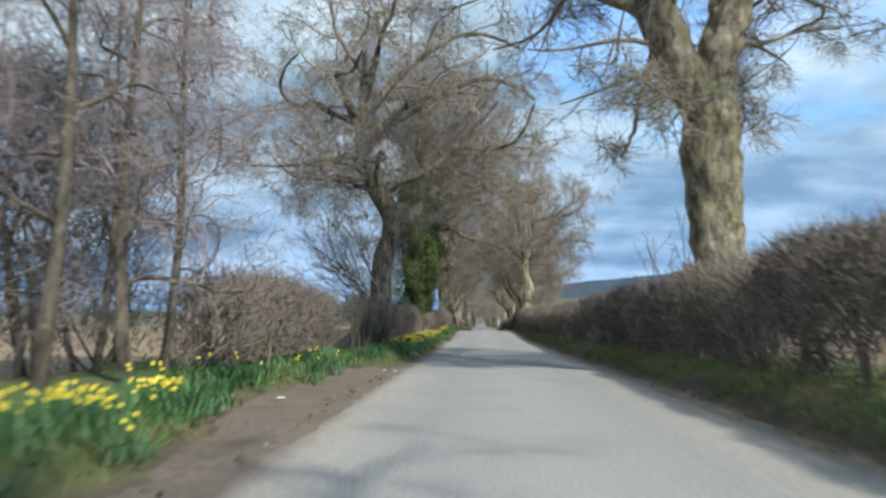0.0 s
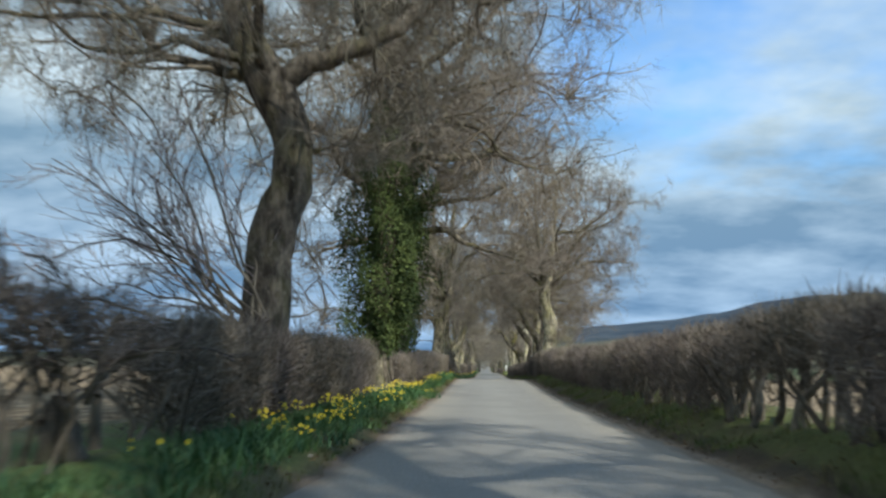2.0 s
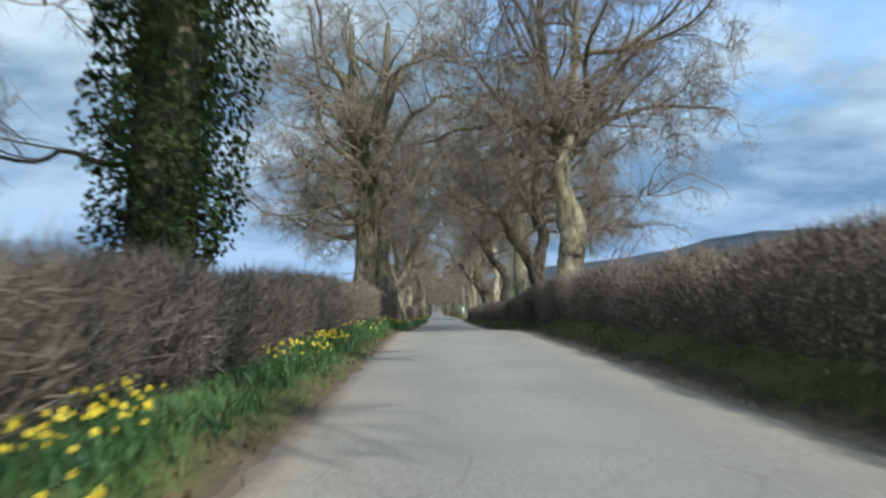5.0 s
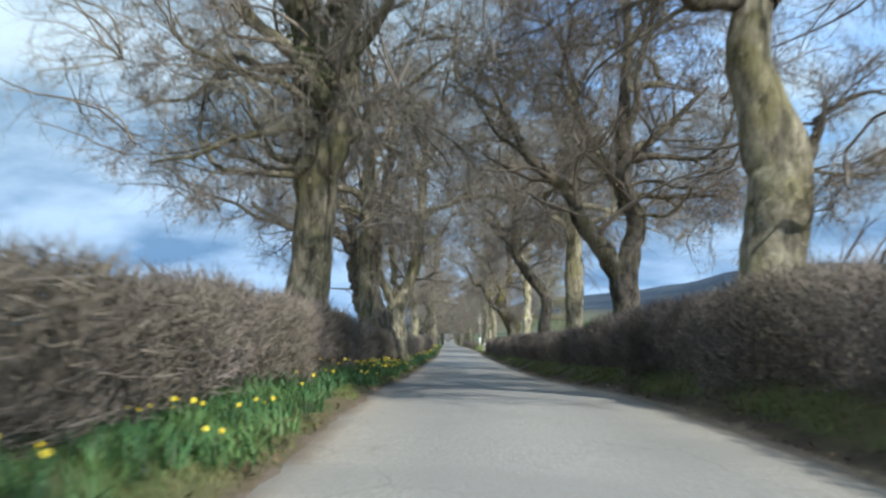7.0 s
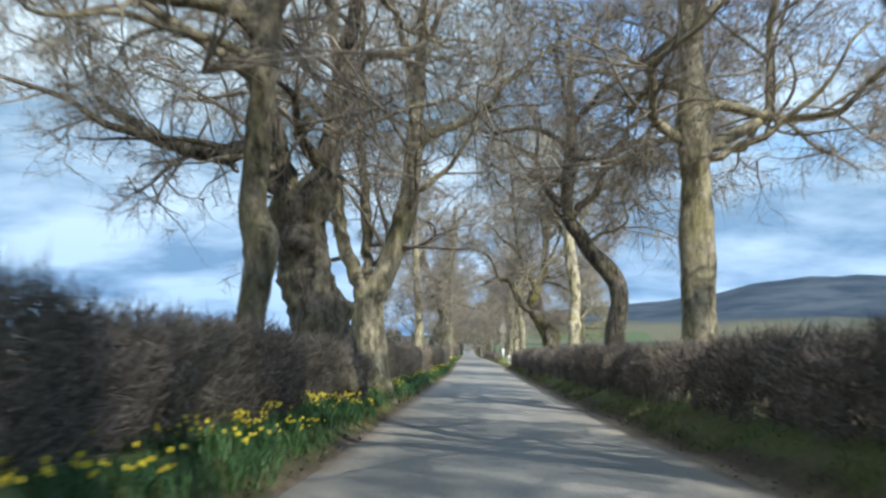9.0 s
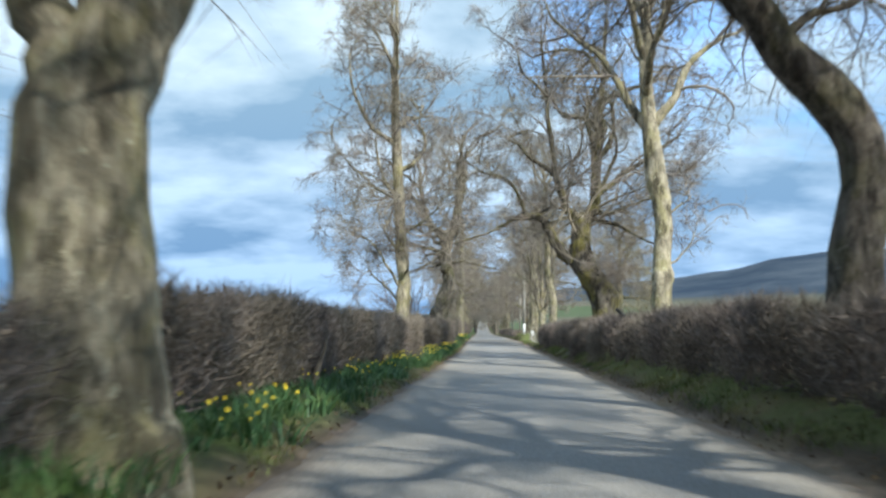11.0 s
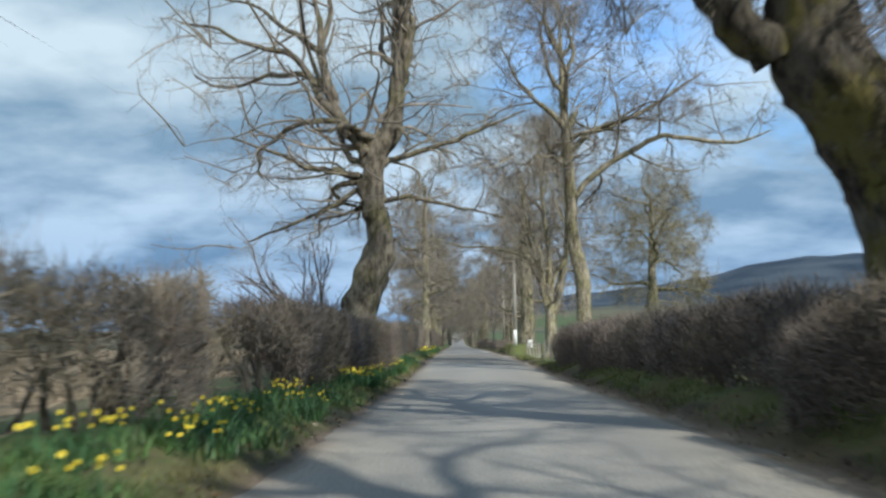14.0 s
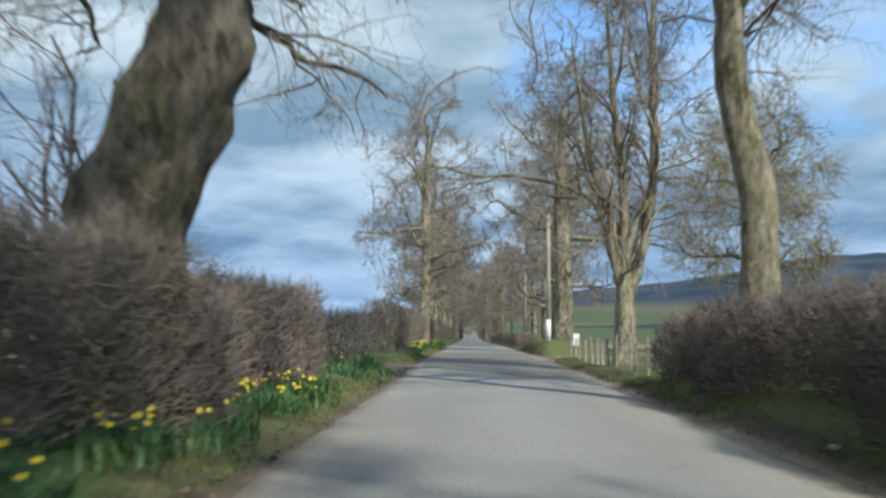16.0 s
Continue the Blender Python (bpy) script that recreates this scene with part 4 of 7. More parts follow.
def ivy(top, line, z0, z1, width, n, seed, stems):
    """Leaves in lumpy curtains round a trunk, on twining stems."""
    rng = np.random.default_rng(seed)
    h = rng.random(n) ** 0.9
    z = z0 + (z1 - z0) * h
    c = np.stack([np.interp(z, line[:, 2], line[:, 0]), np.interp(z, line[:, 2], line[:, 1]), z], -1)
    a = rng.random(n) * 2 * np.pi
    shape = np.interp(h, [0, 0.08, 0.3, 0.6, 0.85, 1], [0.42, 0.72, 1.0, 0.98, 0.9, 0.55])
    lump = 1 + 0.22 * np.sin(3 * a + 5 * h + seed) + 0.20 * np.sin(2 * a - 11 * h + 1) + 0.18 * np.sin(5 * a + 17 * h) + 0.12 * np.sin(26 * h + a + seed)
    rr = width * shape * lump * (0.55 + 0.5 * rng.random(n) ** 0.6)
    out = np.stack([np.cos(a), np.sin(a), np.zeros(n)], -1)
    pos = c + out * rr[:, None]
    pos[:, 2] += 0.1 * rng.normal(size=n)
    nrm = unit(out + np.array([0, 0, 0.55]) + 0.45 * rng.normal(size=(n, 3)))
    up = unit(np.cross(nrm, rng.normal(size=(n, 3))))
    sd = np.cross(nrm, up)
    size = (0.030 + 0.03 * rng.random(n))[:, None]
    tip = pos - up * size * 1.2 + nrm * -0.02
    V = np.stack([pos + up * size * 0.7, pos + sd * size - nrm * 0.02, tip, pos - sd * size - nrm * 0.02], 1)
    # each leaf folds along its midrib
    mid = pos + nrm * 0.015
    V6 = np.concatenate([V, mid[:, None]], 1).reshape(-1, 3)
    o = (np.arange(n) * 5)[:, None]
    F = np.concatenate([o + np.array([[0, 3, 2, 4]]), o + np.array([[0, 4, 2, 1]])])
    leaf = mesh_part("ivy", quads("ivy", V6, F, False), IVY_LEAF, top, "dense glossy dark green ivy leaves")
    tagged(leaf, kind="stuff")
    m = stems
    f = np.linspace(0, 1, 14)
    a0 = rng.random(m) * 6.28
    tw = rng.normal(size=m) * 1.2
    zz = (0.1 + (z1 * 0.75 - 0.1) * f)[None].repeat(m, 0)
    aa = a0[:, None] + tw[:, None] * f[None] + 0.15 * rng.normal(size=(m, 14))
    tr_r = np.interp(zz, line[:, 2], line[:, 3]) * 1.06 + 0.02
    P = np.stack([np.interp(zz, line[:, 2], line[:, 0]) + np.cos(aa) * tr_r, np.interp(zz, line[:, 2], line[:, 1]) + np.sin(aa) * tr_r, zz], -1)
    for row in P:
        V, F = tubes(row[None], np.full((1, 14), 0.028), 6)
        mesh_part("ivy_stem", quads("ivy_stem", V, F), HEDGE_STEM, top)


# young trees in the gap before the left hedge
for n_, (u_, y_, hh, rr) in enumerate([(-4.8, 8.4, 10.0, 0.10), (-4.75, 10.6, 9.0, 0.10), (-5.0, 12.4, 8.5, 0.065), (-6.1, 9.4, 9.0, 0.065), (-5.6, 13.8, 7.0, 0.065), (-7.0, 9.6, 10.0, 0.09), (-6.4, 13.0, 9.0, 0.08)]):
    sg = -1 if n_ % 2 else 1
    tree(u_, y_, 60 + n_, [(0, 0, 0, rr), (0.12 * sg, 0, 1.0, rr * 0.9), (0.2 * sg, 0.1, 3, rr * 0.68), (0.1 * sg, 0.2, hh * 0.7, rr * 0.35), (0.3 * sg, 0.1, hh, 0.02)],
         auto_limbs(80 + n_, 1.3, hh * 0.92, 13, 2.6, rr * 0.36, (28, 62)), BARK_YOUNG, "slender dark young tree with dense bare twigs in hedge gap",
         counts=(6, 3, 5, 2), twig=TWIG_RED, sides=8, ratio=(0.5, 0.5, 0.55, 0.6), group="young trees", twig_r=0.0055, wild=0.36, fill=60, crown=(hh * 0.55, 1.7, hh * 0.42))

# tree behind the start of the lane
tree(6.1, -9.0, 40, [(0, 0, 0, 0.55), (0, 0, 2, 0.42), (0.05, 0, 5, 0.38), (0.1, 0, 8, 0.28), (0.1, 0, 14, 0.1)],
     [(6.2, 275, 35, 6, 0.16), (7, 80, 30, 6, 0.16), (7.8, 340, 45, 6, 0.16), (8.6, 200, 45, 6, 0.14), (9.6, 260, 55, 6, 0.13), (10.6, 30, 55, 5.5, 0.13), (12, 300, 62, 5, 0.1), (12.6, 120, 60, 5, 0.1)],
     BARK_GREY, "bare grey tree beside the hedge", fill=130, crown=(10.0, 5.0, 5.0), counts=(7, 3, 5, 3), wild=0.28)

# forked oak beside the right hedge
hanging = [(-1.1, 0, 7.3, 0.14), (-1.38, -0.05, 6.7, 0.11), (-1.5, -0.1, 6.2, 0.085), (-1.75, -0.15, 5.5, 0.06), (-1.9, -0.2, 4.9, 0.045), (-2.15, -0.25, 4.35, 0.025)]
low_limbs = [(5.6, 262, 12, 3.6, 0.09), (4.6, 100, 20, 2.2, 0.05), (8.4, 92, 6, 6.5, 0.09, 2), (8.8, 110, 12, 6, 0.08, 2), (7.8, 85, 10, 4.5, 0.05, 2), (9.0, 285, 26, 8, 0.2, 1), (10, 330, 50, 7.5, 0.2, 1), (11, 200, 50, 7, 0.18, 1), (12, 260, 55, 6, 0.16, 1)]
high_limbs = [(9.6, 100, 26, 7.5, 0.2, 2), (10.6, 40, 48, 7.5, 0.2, 2), (11.4, 170, 45, 7, 0.18, 2), (12.6, 100, 56, 6, 0.15, 2), (8.0, 300, 20, 7.5, 0.16, 1), (7.6, 255, 4, 4.0, 0.08, 1), (8.6, 315, 32, 9, 0.18, 1), (9.4, 355, 36, 8.5, 0.17, 2), (10, 275, 40, 8, 0.16, 1), (8.8, 150, 28, 7, 0.14, 2)]
tree(5.34, 17.6, 1, [(0, 0, 0, 0.66), (0.0, 0, 1.3, 0.57), (0.0, 0, 2.5, 0.54), (-0.08, 0, 4.7, 0.60), (-0.27, 0, 5.9, 0.70), (-0.3, 0.1, 6.8, 0.45), (-0.3, 0.2, 7.3, 0.2)],
     low_limbs + high_limbs, BARK_GREY, "massive forked tree with lichen-grey bark beside the hedge",
     stems=[[(-0.12, 0, 4.6, 0.36), (-0.42, 0, 5.7, 0.46), (-0.8, 0, 6.6, 0.48), (-1.15, 0, 7.5, 0.48), (-1.34, 0, 8.6, 0.44), (-1.5, -0.1, 10.5, 0.34), (-1.9, 0.1, 14, 0.12)],
            [(0.0, 0, 5.6, 0.5), (0.07, 0, 6.6, 0.47), (0.33, 0, 7.4, 0.45), (0.58, 0, 8.6, 0.44), (0.8, 0.2, 10.5, 0.34), (1.3, 0.3, 14, 0.12)], hanging], main=2, fill=700, crown=(13.4, 8.0, 7.0), counts=(7, 3, 6, 4), wild=0.32, sides=32, spray=3.0, gnarl=0.035,
     burrs=[(4.0, 185, 0.10, 0.3), (3.2, 200, -0.10, 0.35), (5.2, 170, 0.14, 0.3), (2.2, 160, 0.10, 0.3), (4.6, 265, 0.10, 0.3), (6.2, 180, -0.14, 0.3)])

# S-curved oak, left
arm_a = [(-0.83, 0, 8.1, 0.22), (-0.2, 0.1, 9.0, 0.19), (0.8, 0.2, 9.8, 0.17), (2.3, 0.3, 10.7, 0.14), (4.0, 0.4, 11.5, 0.11), (5.5, 0.5, 11.4, 0.08), (6.6, 0.4, 10.6, 0.04)]
arm_b = [(-0.9, 0.2, 9.6, 0.2), (0.2, 0.5, 11.2, 0.16), (1.8, 0.8, 12.8, 0.13), (3.8, 1.0, 13.8, 0.1), (6.0, 1.0, 13.2, 0.05)]
tree(-4.12, 33.2, 2, [(-0.05, 0, 0, 0.60), (-0.02, 0, 0.9, 0.50), (0, 0, 1.8, 0.47), (0.01, 0, 2.9, 0.43), (0.1, 0, 3.7, 0.45), (0.42, 0, 4.6, 0.40), (0.33, 0, 5.5, 0.38), (0.0, 0, 6.3, 0.42), (-0.55, 0, 7.3, 0.36), (-0.83, 0, 8.1, 0.29), (-0.9, 0.2, 10, 0.22), (-0.8, 0.3, 13, 0.1)],
     [(8.0, 268, 22, 7.5, 0.2), (8.6, 60, 48, 7.5, 0.2), (9.2, 180, 42, 7, 0.18), (9.8, 320, 50, 7, 0.18), (10.6, 100, 52, 7, 0.16), (11.4, 240, 58, 6, 0.14), (12.2, 20, 64, 6, 0.12), (6.4, 150, 25, 5.5, 0.12), (7.5, 20, 45, 6.5, 0.16, 1), (8.0, 80, 50, 6, 0.14, 1), (7.2, 285, 4, 5, 0.09), (6.8, 255, 12, 5.5, 0.1), (7.6, 300, 14, 6, 0.11), (5.2, 95, 10, 2.2, 0.05)],
     BARK_DARK, "dark curved tree trunk with spreading bare crown in the hedge",
     stems=[[(0.0, 0, 6.3, 0.3), (0.45, 0, 6.8, 0.24), (1.26, 0.1, 7.15, 0.2), (2.33, 0.2, 7.7, 0.17), (3.6, 0.5, 9.0, 0.13), (5.0, 0.6, 10.6, 0.06)],
            [(-0.25, 0, 6.6, 0.16), (-0.74, 0, 6.7, 0.13), (-1.42, 0, 6.9, 0.115), (-2.38, 0.1, 7.2, 0.09), (-2.9, 0, 7.9, 0.07), (-4.0, -0.2, 8.8, 0.04)], arm_a, arm_b], fill=600, crown=(9.4, 6.6, 6.4), counts=(7, 3, 6, 4), wild=0.36, spray=2.8)

# ivy-clad pair, left
low_limbs = [(7.6, 262, 10, 7.5, 0.17), (7.4, 85, 34, 8, 0.2), (8.0, 50, 46, 8.5, 0.22), (8.6, 10, 55, 8, 0.2), (8.8, 300, 46, 8, 0.2), (9.4, 160, 45, 7, 0.18), (10, 220, 50, 7, 0.18), (10.6, 100, 60, 7, 0.18), (11.2, 330, 66, 7, 0.16)]
high_limbs = [(12.2, 60, 60, 6, 0.14), (13, 250, 62, 5.5, 0.12), (8.4, 115, 25, 7, 0.16), (8.8, 95, 30, 9.5, 0.2), (9.8, 75, 38, 9.5, 0.2), (10.8, 110, 42, 9, 0.18), (11.5, 90, 55, 8, 0.16), (2.9, 262, 20, 4.2, 0.045), (7.0, 275, -4, 4, 0.07)]
for u_, y_, sd, w_, z0_, z1_, n_ in ((-3.7, 46.6, 3, 1.35, 1.5, 10.5, 30000), (-3.9, 56.5, 4, 1.0, 1.2, 9.0, 14000)):
    trunk_rows = [(0, 0, 0, 0.60), (0.0, 0, 0.7, 0.47), (-0.06, 0, 1.5, 0.42), (0.0, 0, 3, 0.40), (0.1, 0, 6, 0.38), (0.2, 0, 8.5, 0.34), (0.25, 0, 11, 0.22), (0.3, 0, 14, 0.1)]
    t_ = tree(u_, y_, sd, trunk_rows,
              low_limbs + high_limbs, BARK_GREY,
              "tall bare tree with its trunk wrapped in thick ivy", fill=680, crown=(11.4, 8.6, 7.0), counts=(7, 3, 6, 4), wild=0.32, limb_bark=BARK_MID, twig=TWIG_BROWN, twig_r=0.0125)
    ivy(t_, spline(trunk_rows, 26), z0_, z1_, w_, n_, sd, 9)

# left, pale trunk with a low broad crown
pale_trunk = tree(-3.6, 82.0, 5, [(0, 0, 0, 0.66), (0.0, 0, 1.0, 0.55), (0.0, 0, 1.7, 0.50), (0.11, 0, 2.8, 0.47), (0.19, 0, 3.9, 0.46), (0.21, 0, 4.9, 0.53), (0.3, 0, 5.9, 0.60), (0.35, 0, 6.6, 0.4), (0.35, 0, 7.2, 0.15)],
     [(5.6, 262, 12, 6.0, 0.13), (5.2, 110, 14, 4.0, 0.10), (5.8, 190, 40, 6.5, 0.2), (5.9, 20, 45, 7.5, 0.2), (6.1, 245, 0, 5.5, 0.12), (7.2, 280, 24, 6.5, 0.15, 1), (8.6, 310, 45, 7, 0.16, 1), (10, 200, 50, 6.5, 0.15, 1),
      (11, 260, 58, 6, 0.14, 1), (7.4, 85, 26, 7.0, 0.16, 2), (8.6, 140, 40, 6.5, 0.15, 2), (10, 60, 48, 7, 0.16, 2), (11.4, 20, 60, 6.5, 0.14, 2), (6.6, 285, 10, 6, 0.13), (6.4, 230, 25, 6, 0.14), (4.8, 262, -8, 6, 0.09), (4.6, 246, -12, 5, 0.07), (4.9, 287, -10, 6.5, 0.09), (5.0, 310, -4, 6, 0.08)], BARK_GREY,
     "stout pale grey tree trunk with low spreading crown in hedge",
     stems=[[(0.1, 0, 5.6, 0.42), (-0.1, 0, 6.4, 0.38), (-0.22, 0, 8.2, 0.35), (-0.38, 0, 10.4, 0.3), (-0.5, 0.2, 14, 0.1)], [(0.4, 0, 5.4, 0.4), (0.8, 0, 6.2, 0.36), (0.75, 0, 8.0, 0.33), (0.99, 0, 10.7, 0.27), (1.2, 0.2, 14, 0.1)],
            [(-0.3, 0, 8.2, 0.18), (-1.0, 0, 9.3, 0.16), (-1.92, 0, 10.4, 0.12), (-2.9, 0.2, 11.3, 0.09), (-4.2, 0.2, 12.2, 0.04)]], main=2, fill=420, crown=(9.0, 6.4, 6.5), counts=(7, 3, 6, 4), wild=0.28, droop=-0.13, twig_r=0.0105, spray=2.7)

ivy(pale_trunk, np.array([(0.2, 0, 5.0, 0.5), (0.2, 0, 6.2, 0.6), (0.3, 0, 9.0, 0.5), (0.4, 0, 12.0, 0.4)]), 5.8, 10.5, 0.95, 2600, 12, 0)

# right, sunlit trunk with a burr
bough_a = [(-0.4, 0, 6.2, 0.2), (-0.75, 0, 6.7, 0.15), (-1.82, 0, 7.6, 0.12), (-2.47, 0.1, 8.4, 0.1), (-3.6, 0.2, 10, 0.05)]
bough_b = [(-0.35, 0, 6.4, 0.26), (-0.48, 0, 7.3, 0.22), (-0.55, 0, 8.5, 0.2), (-0.9, 0.2, 11, 0.15), (-1.0, 0.3, 14.5, 0.06)]
bough_c = [(-0.1, 0, 6.4, 0.26), (0.07, 0, 7.3, 0.22), (0.22, 0, 8.5, 0.2), (0.5, 0.3, 11.5, 0.14), (0.6, 0.3, 15, 0.05)]
bough_d = [(0.0, 0, 6.3, 0.24), (0.4, 0, 7.0, 0.18), (0.86, 0, 7.9, 0.16), (1.6, 0.2, 9.0, 0.13), (2.8, 0.4, 12, 0.06)]
bough_e = [(0.1, 0, 6.4, 0.18), (0.7, 0, 6.95, 0.13), (1.0, 0, 7.6, 0.12), (2.39, 0, 8.05, 0.1), (3.92, 0, 8.3, 0.08), (6.0, 0, 8.2, 0.04)]
bough_f = [(0.5, 0, 3.6, 0.16), (0.72, 0, 3.85, 0.09), (0.82, 0, 4.3, 0.06), (1.5, 0, 4.7, 0.035), (2.4, 0, 4.8, 0.02)]
tree(4.88, 76.6, 6, [(-0.02, 0, 0, 0.60), (-0.02, 0, 1.2, 0.50), (0.0, 0, 2.2, 0.47), (0.09, 0, 2.7, 0.50), (0.16, 0, 3.3, 0.49), (0.05, 0, 3.8, 0.50), (-0.13, 0, 4.6, 0.41), (-0.3, 0, 5.6, 0.36), (-0.28, 0, 6.5, 0.42), (-0.25, 0, 7.2, 0.3), (-0.2, 0, 7.8, 0.1)],
     [(6.6, 200, 50, 7, 0.18), (6.8, 20, 52, 8, 0.2), (9.5, 280, 40, 6.5, 0.15, 2), (11, 200, 50, 6, 0.14, 2), (10, 80, 40, 7, 0.16, 3), (12, 10, 60, 6, 0.13, 3), (9.5, 110, 36, 7, 0.16, 4), (10.5, 60, 50, 6.5, 0.14, 4), (8.2, 150, 30, 6.5, 0.14, 3), (6.3, 100, 32, 6.5, 0.13),
      (6.4, 265, 24, 6, 0.13), (3.6, 85, 8, 2.2, 0.05)], BARK_PALE, "sunlit pale tree trunk with burrs above the hedge",
     stems=[bough_a, bough_b, bough_c, bough_d, bough_e, bough_f],
     main=3, fill=620, crown=(9.8, 6.8, 7.2), counts=(7, 3, 6, 4), wild=0.30, rough=0.14, limb_bark=BARK_MID, twig=TWIG_BROWN, twig_r=0.0105, spray=2.8)

# right, low-forked dark tree
bough_a = [(-0.25, 0, 2.9, 0.36), (-0.6, 0, 3.45, 0.32), (-1.1, 0, 4.1, 0.29), (-1.41, 0, 4.6, 0.26), (-1.8, 0, 5.5, 0.22), (-2.54, 0, 6.1, 0.18), (-3.2, 0.1, 6.9, 0.14), (-4.2, 0.2, 9, 0.06)]
bough_b = [(0.08, 0, 2.9, 0.38), (0.19, 0, 3.7, 0.32), (0.37, 0, 4.4, 0.29), (0.15, 0, 5.1, 0.29), (-0.08, 0, 5.7, 0.27), (0.03, 0, 6.5, 0.25), (-0.03, 0, 7.4, 0.23), (0.2, 0.2, 10, 0.16), (0.3, 0.3, 14, 0.06)]
bough_c = [(-0.02, 0, 5.0, 0.2), (-0.2, 0, 5.5, 0.15), (-0.47, 0, 6.1, 0.14), (-0.96, 0, 7.0, 0.12), (-1.4, 0.1, 8.0, 0.1), (-2.0, 0.2, 11, 0.05)]
bough_d = [(0.05, 0, 6.3, 0.18), (0.35, 0, 6.85, 0.15), (0.88, 0, 7.15, 0.13), (1.4, 0, 7.6, 0.12), (2.8, 0.2, 9, 0.06)]
tree(5.2, 88.4, 7, [(0.02, 0, 0, 0.55), (0.0, 0, 1.0, 0.45), (0.0, 0, 2.0, 0.42), (-0.03, 0, 2.7, 0.45), (-0.08, 0, 3.2, 0.48), (-0.1, 0, 3.8, 0.3), (-0.1, 0, 4.1, 0.1)],
     [(7.5, 300, 40, 6, 0.14, 1), (6.2, 250, 15, 4.5, 0.09, 1), (8.6, 20, 50, 6, 0.13, 1), (6.4, 100, 20, 6, 0.12, 2), (5.4, 80, 14, 5.5, 0.10, 2), (7.2, 120, 30, 6.5, 0.14, 2), (8.6, 60, 40, 6.5, 0.15, 2), (10, 170, 48, 6, 0.13, 2), (11, 20, 58, 6, 0.12, 2), (4.6, 105, 6, 4.5, 0.07, 2),
      (8.5, 200, 45, 6, 0.13, 3), (9.5, 330, 55, 6, 0.12, 3), (5.6, 85, -4, 4.5, 0.07, 2)], BARK_DARK, "dark tree forking low into crooked upright limbs",
     stems=[bough_a, bough_b, bough_c, bough_d],
     main=2, fill=420, crown=(9.0, 6.2, 6.4), counts=(7, 3, 6, 4), wild=0.30, twig=TWIG_BROWN, limb_bark=BARK_MID, twig_r=0.0105, spray=2.7)

# left group: slim crooked trunk, gnarled dark trunk, pale forked trunk
tree(-3.5, 94.0, 8, [(0, 0, 0, 0.40), (-0.08, 0, 1.0, 0.25), (-0.02, 0, 1.8, 0.23), (0.08, 0, 2.5, 0.25), (0.1, 0, 2.95, 0.31), (-0.06, 0, 3.5, 0.23), (-0.05, 0, 4.4, 0.21), (0.0, 0, 5.4, 0.22), (0.0, 0, 6.2, 0.26), (0.1, 0, 8, 0.18), (0.2, 0.1, 11, 0.08)],
     [(6.2, 310, 40, 7, 0.18), (6.6, 250, 38, 6.5, 0.16), (7, 70, 52, 6.5, 0.16), (7.6, 180, 48, 6, 0.15), (8.4, 20, 60, 6.5, 0.14), (5.6, 265, 10, 6, 0.12), (9.4, 120, 55, 5.5, 0.12), (10, 290, 60, 5, 0.1), (5.9, 235, -4, 5, 0.09)], BARK_GREY,
     "slim crooked trunk with a swollen knot in the hedge", fill=220, crown=(8.0, 6.0, 5.0), counts=(7, 3, 6, 4), wild=0.30, droop=-0.09)
tree(-3.5, 100.9, 9, [(0.1, 0, 0, 0.92), (0.0, 0, 0.5, 0.80), (-0.08, 0, 1.2, 0.74), (-0.26, 0, 2.2, 0.66), (-0.53, 0, 3.0, 0.62), (-0.70, 0, 3.8, 0.62), (-0.84, 0, 4.6, 0.60), (-0.83, 0, 5.3, 0.62), (-0.85, 0, 5.9, 0.35), (-0.85, 0, 6.3, 0.1)],
     [(2.6, 75, 45, 0.8, 0.26), (4.8, 80, 30, 0.9, 0.24), (4.9, 270, 25, 0.9, 0.24), (8, 30, 50, 7, 0.18, 1), (9, 110, 45, 6.5, 0.16, 1), (10, 330, 60, 6.5, 0.14, 1), (7.6, 300, 42, 7, 0.16, 2), (8.6, 200, 45, 6.5, 0.15, 2), (9.8, 260, 55, 6, 0.13, 2), (5.8, 200, 48, 6.5, 0.18), (6.6, 270, 10, 5.5, 0.12, 3), (6.4, 240, -6, 5, 0.1, 3)], BARK_DARK,
     "massive gnarled dark trunk with knots and hollows",
     stems=[[(-0.6, 0, 5.0, 0.44), (-0.25, 0, 5.7, 0.34), (-0.05, 0, 6.8, 0.30), (0.1, 0.1, 8.2, 0.26), (0.4, 0.2, 11, 0.14), (0.5, 0.3, 14.5, 0.05)], [(-1.0, 0, 5.0, 0.36), (-1.25, 0, 5.8, 0.24), (-1.65, 0, 7.2, 0.22), (-2.0, 0.1, 9, 0.17), (-2.4, 0.2, 13, 0.06)],
            [(-1.1, 0, 5.0, 0.3), (-1.6, 0, 5.7, 0.26), (-2.2, 0, 6.3, 0.26), (-3.2, 0, 6.2, 0.24), (-4.6, 0.1, 6.6, 0.18), (-6.2, 0, 7.6, 0.07)]], main=1, fill=300, crown=(8.8, 7.2, 5.6), counts=(7, 3, 6, 4), wild=0.30, rough=0.13, sides=40, droop=-0.06, gnarl=0.045,
     burrs=[(1.45, 95, 0.20, 0.32), (2.35, 88, 0.24, 0.22), (0.75, 120, 0.14, 0.5), (3.9, 185, 0.14, 0.22), (3.45, 175, -0.16, 0.22), (4.35, 170, -0.14, 0.15), (1.9, 165, 0.16, 0.35), (1.2, 190, -0.15, 0.4), (4.9, 265, 0.3, 0.3), (4.8, 85, 0.22, 0.35), (2.9, 255, 0.1, 0.3)])
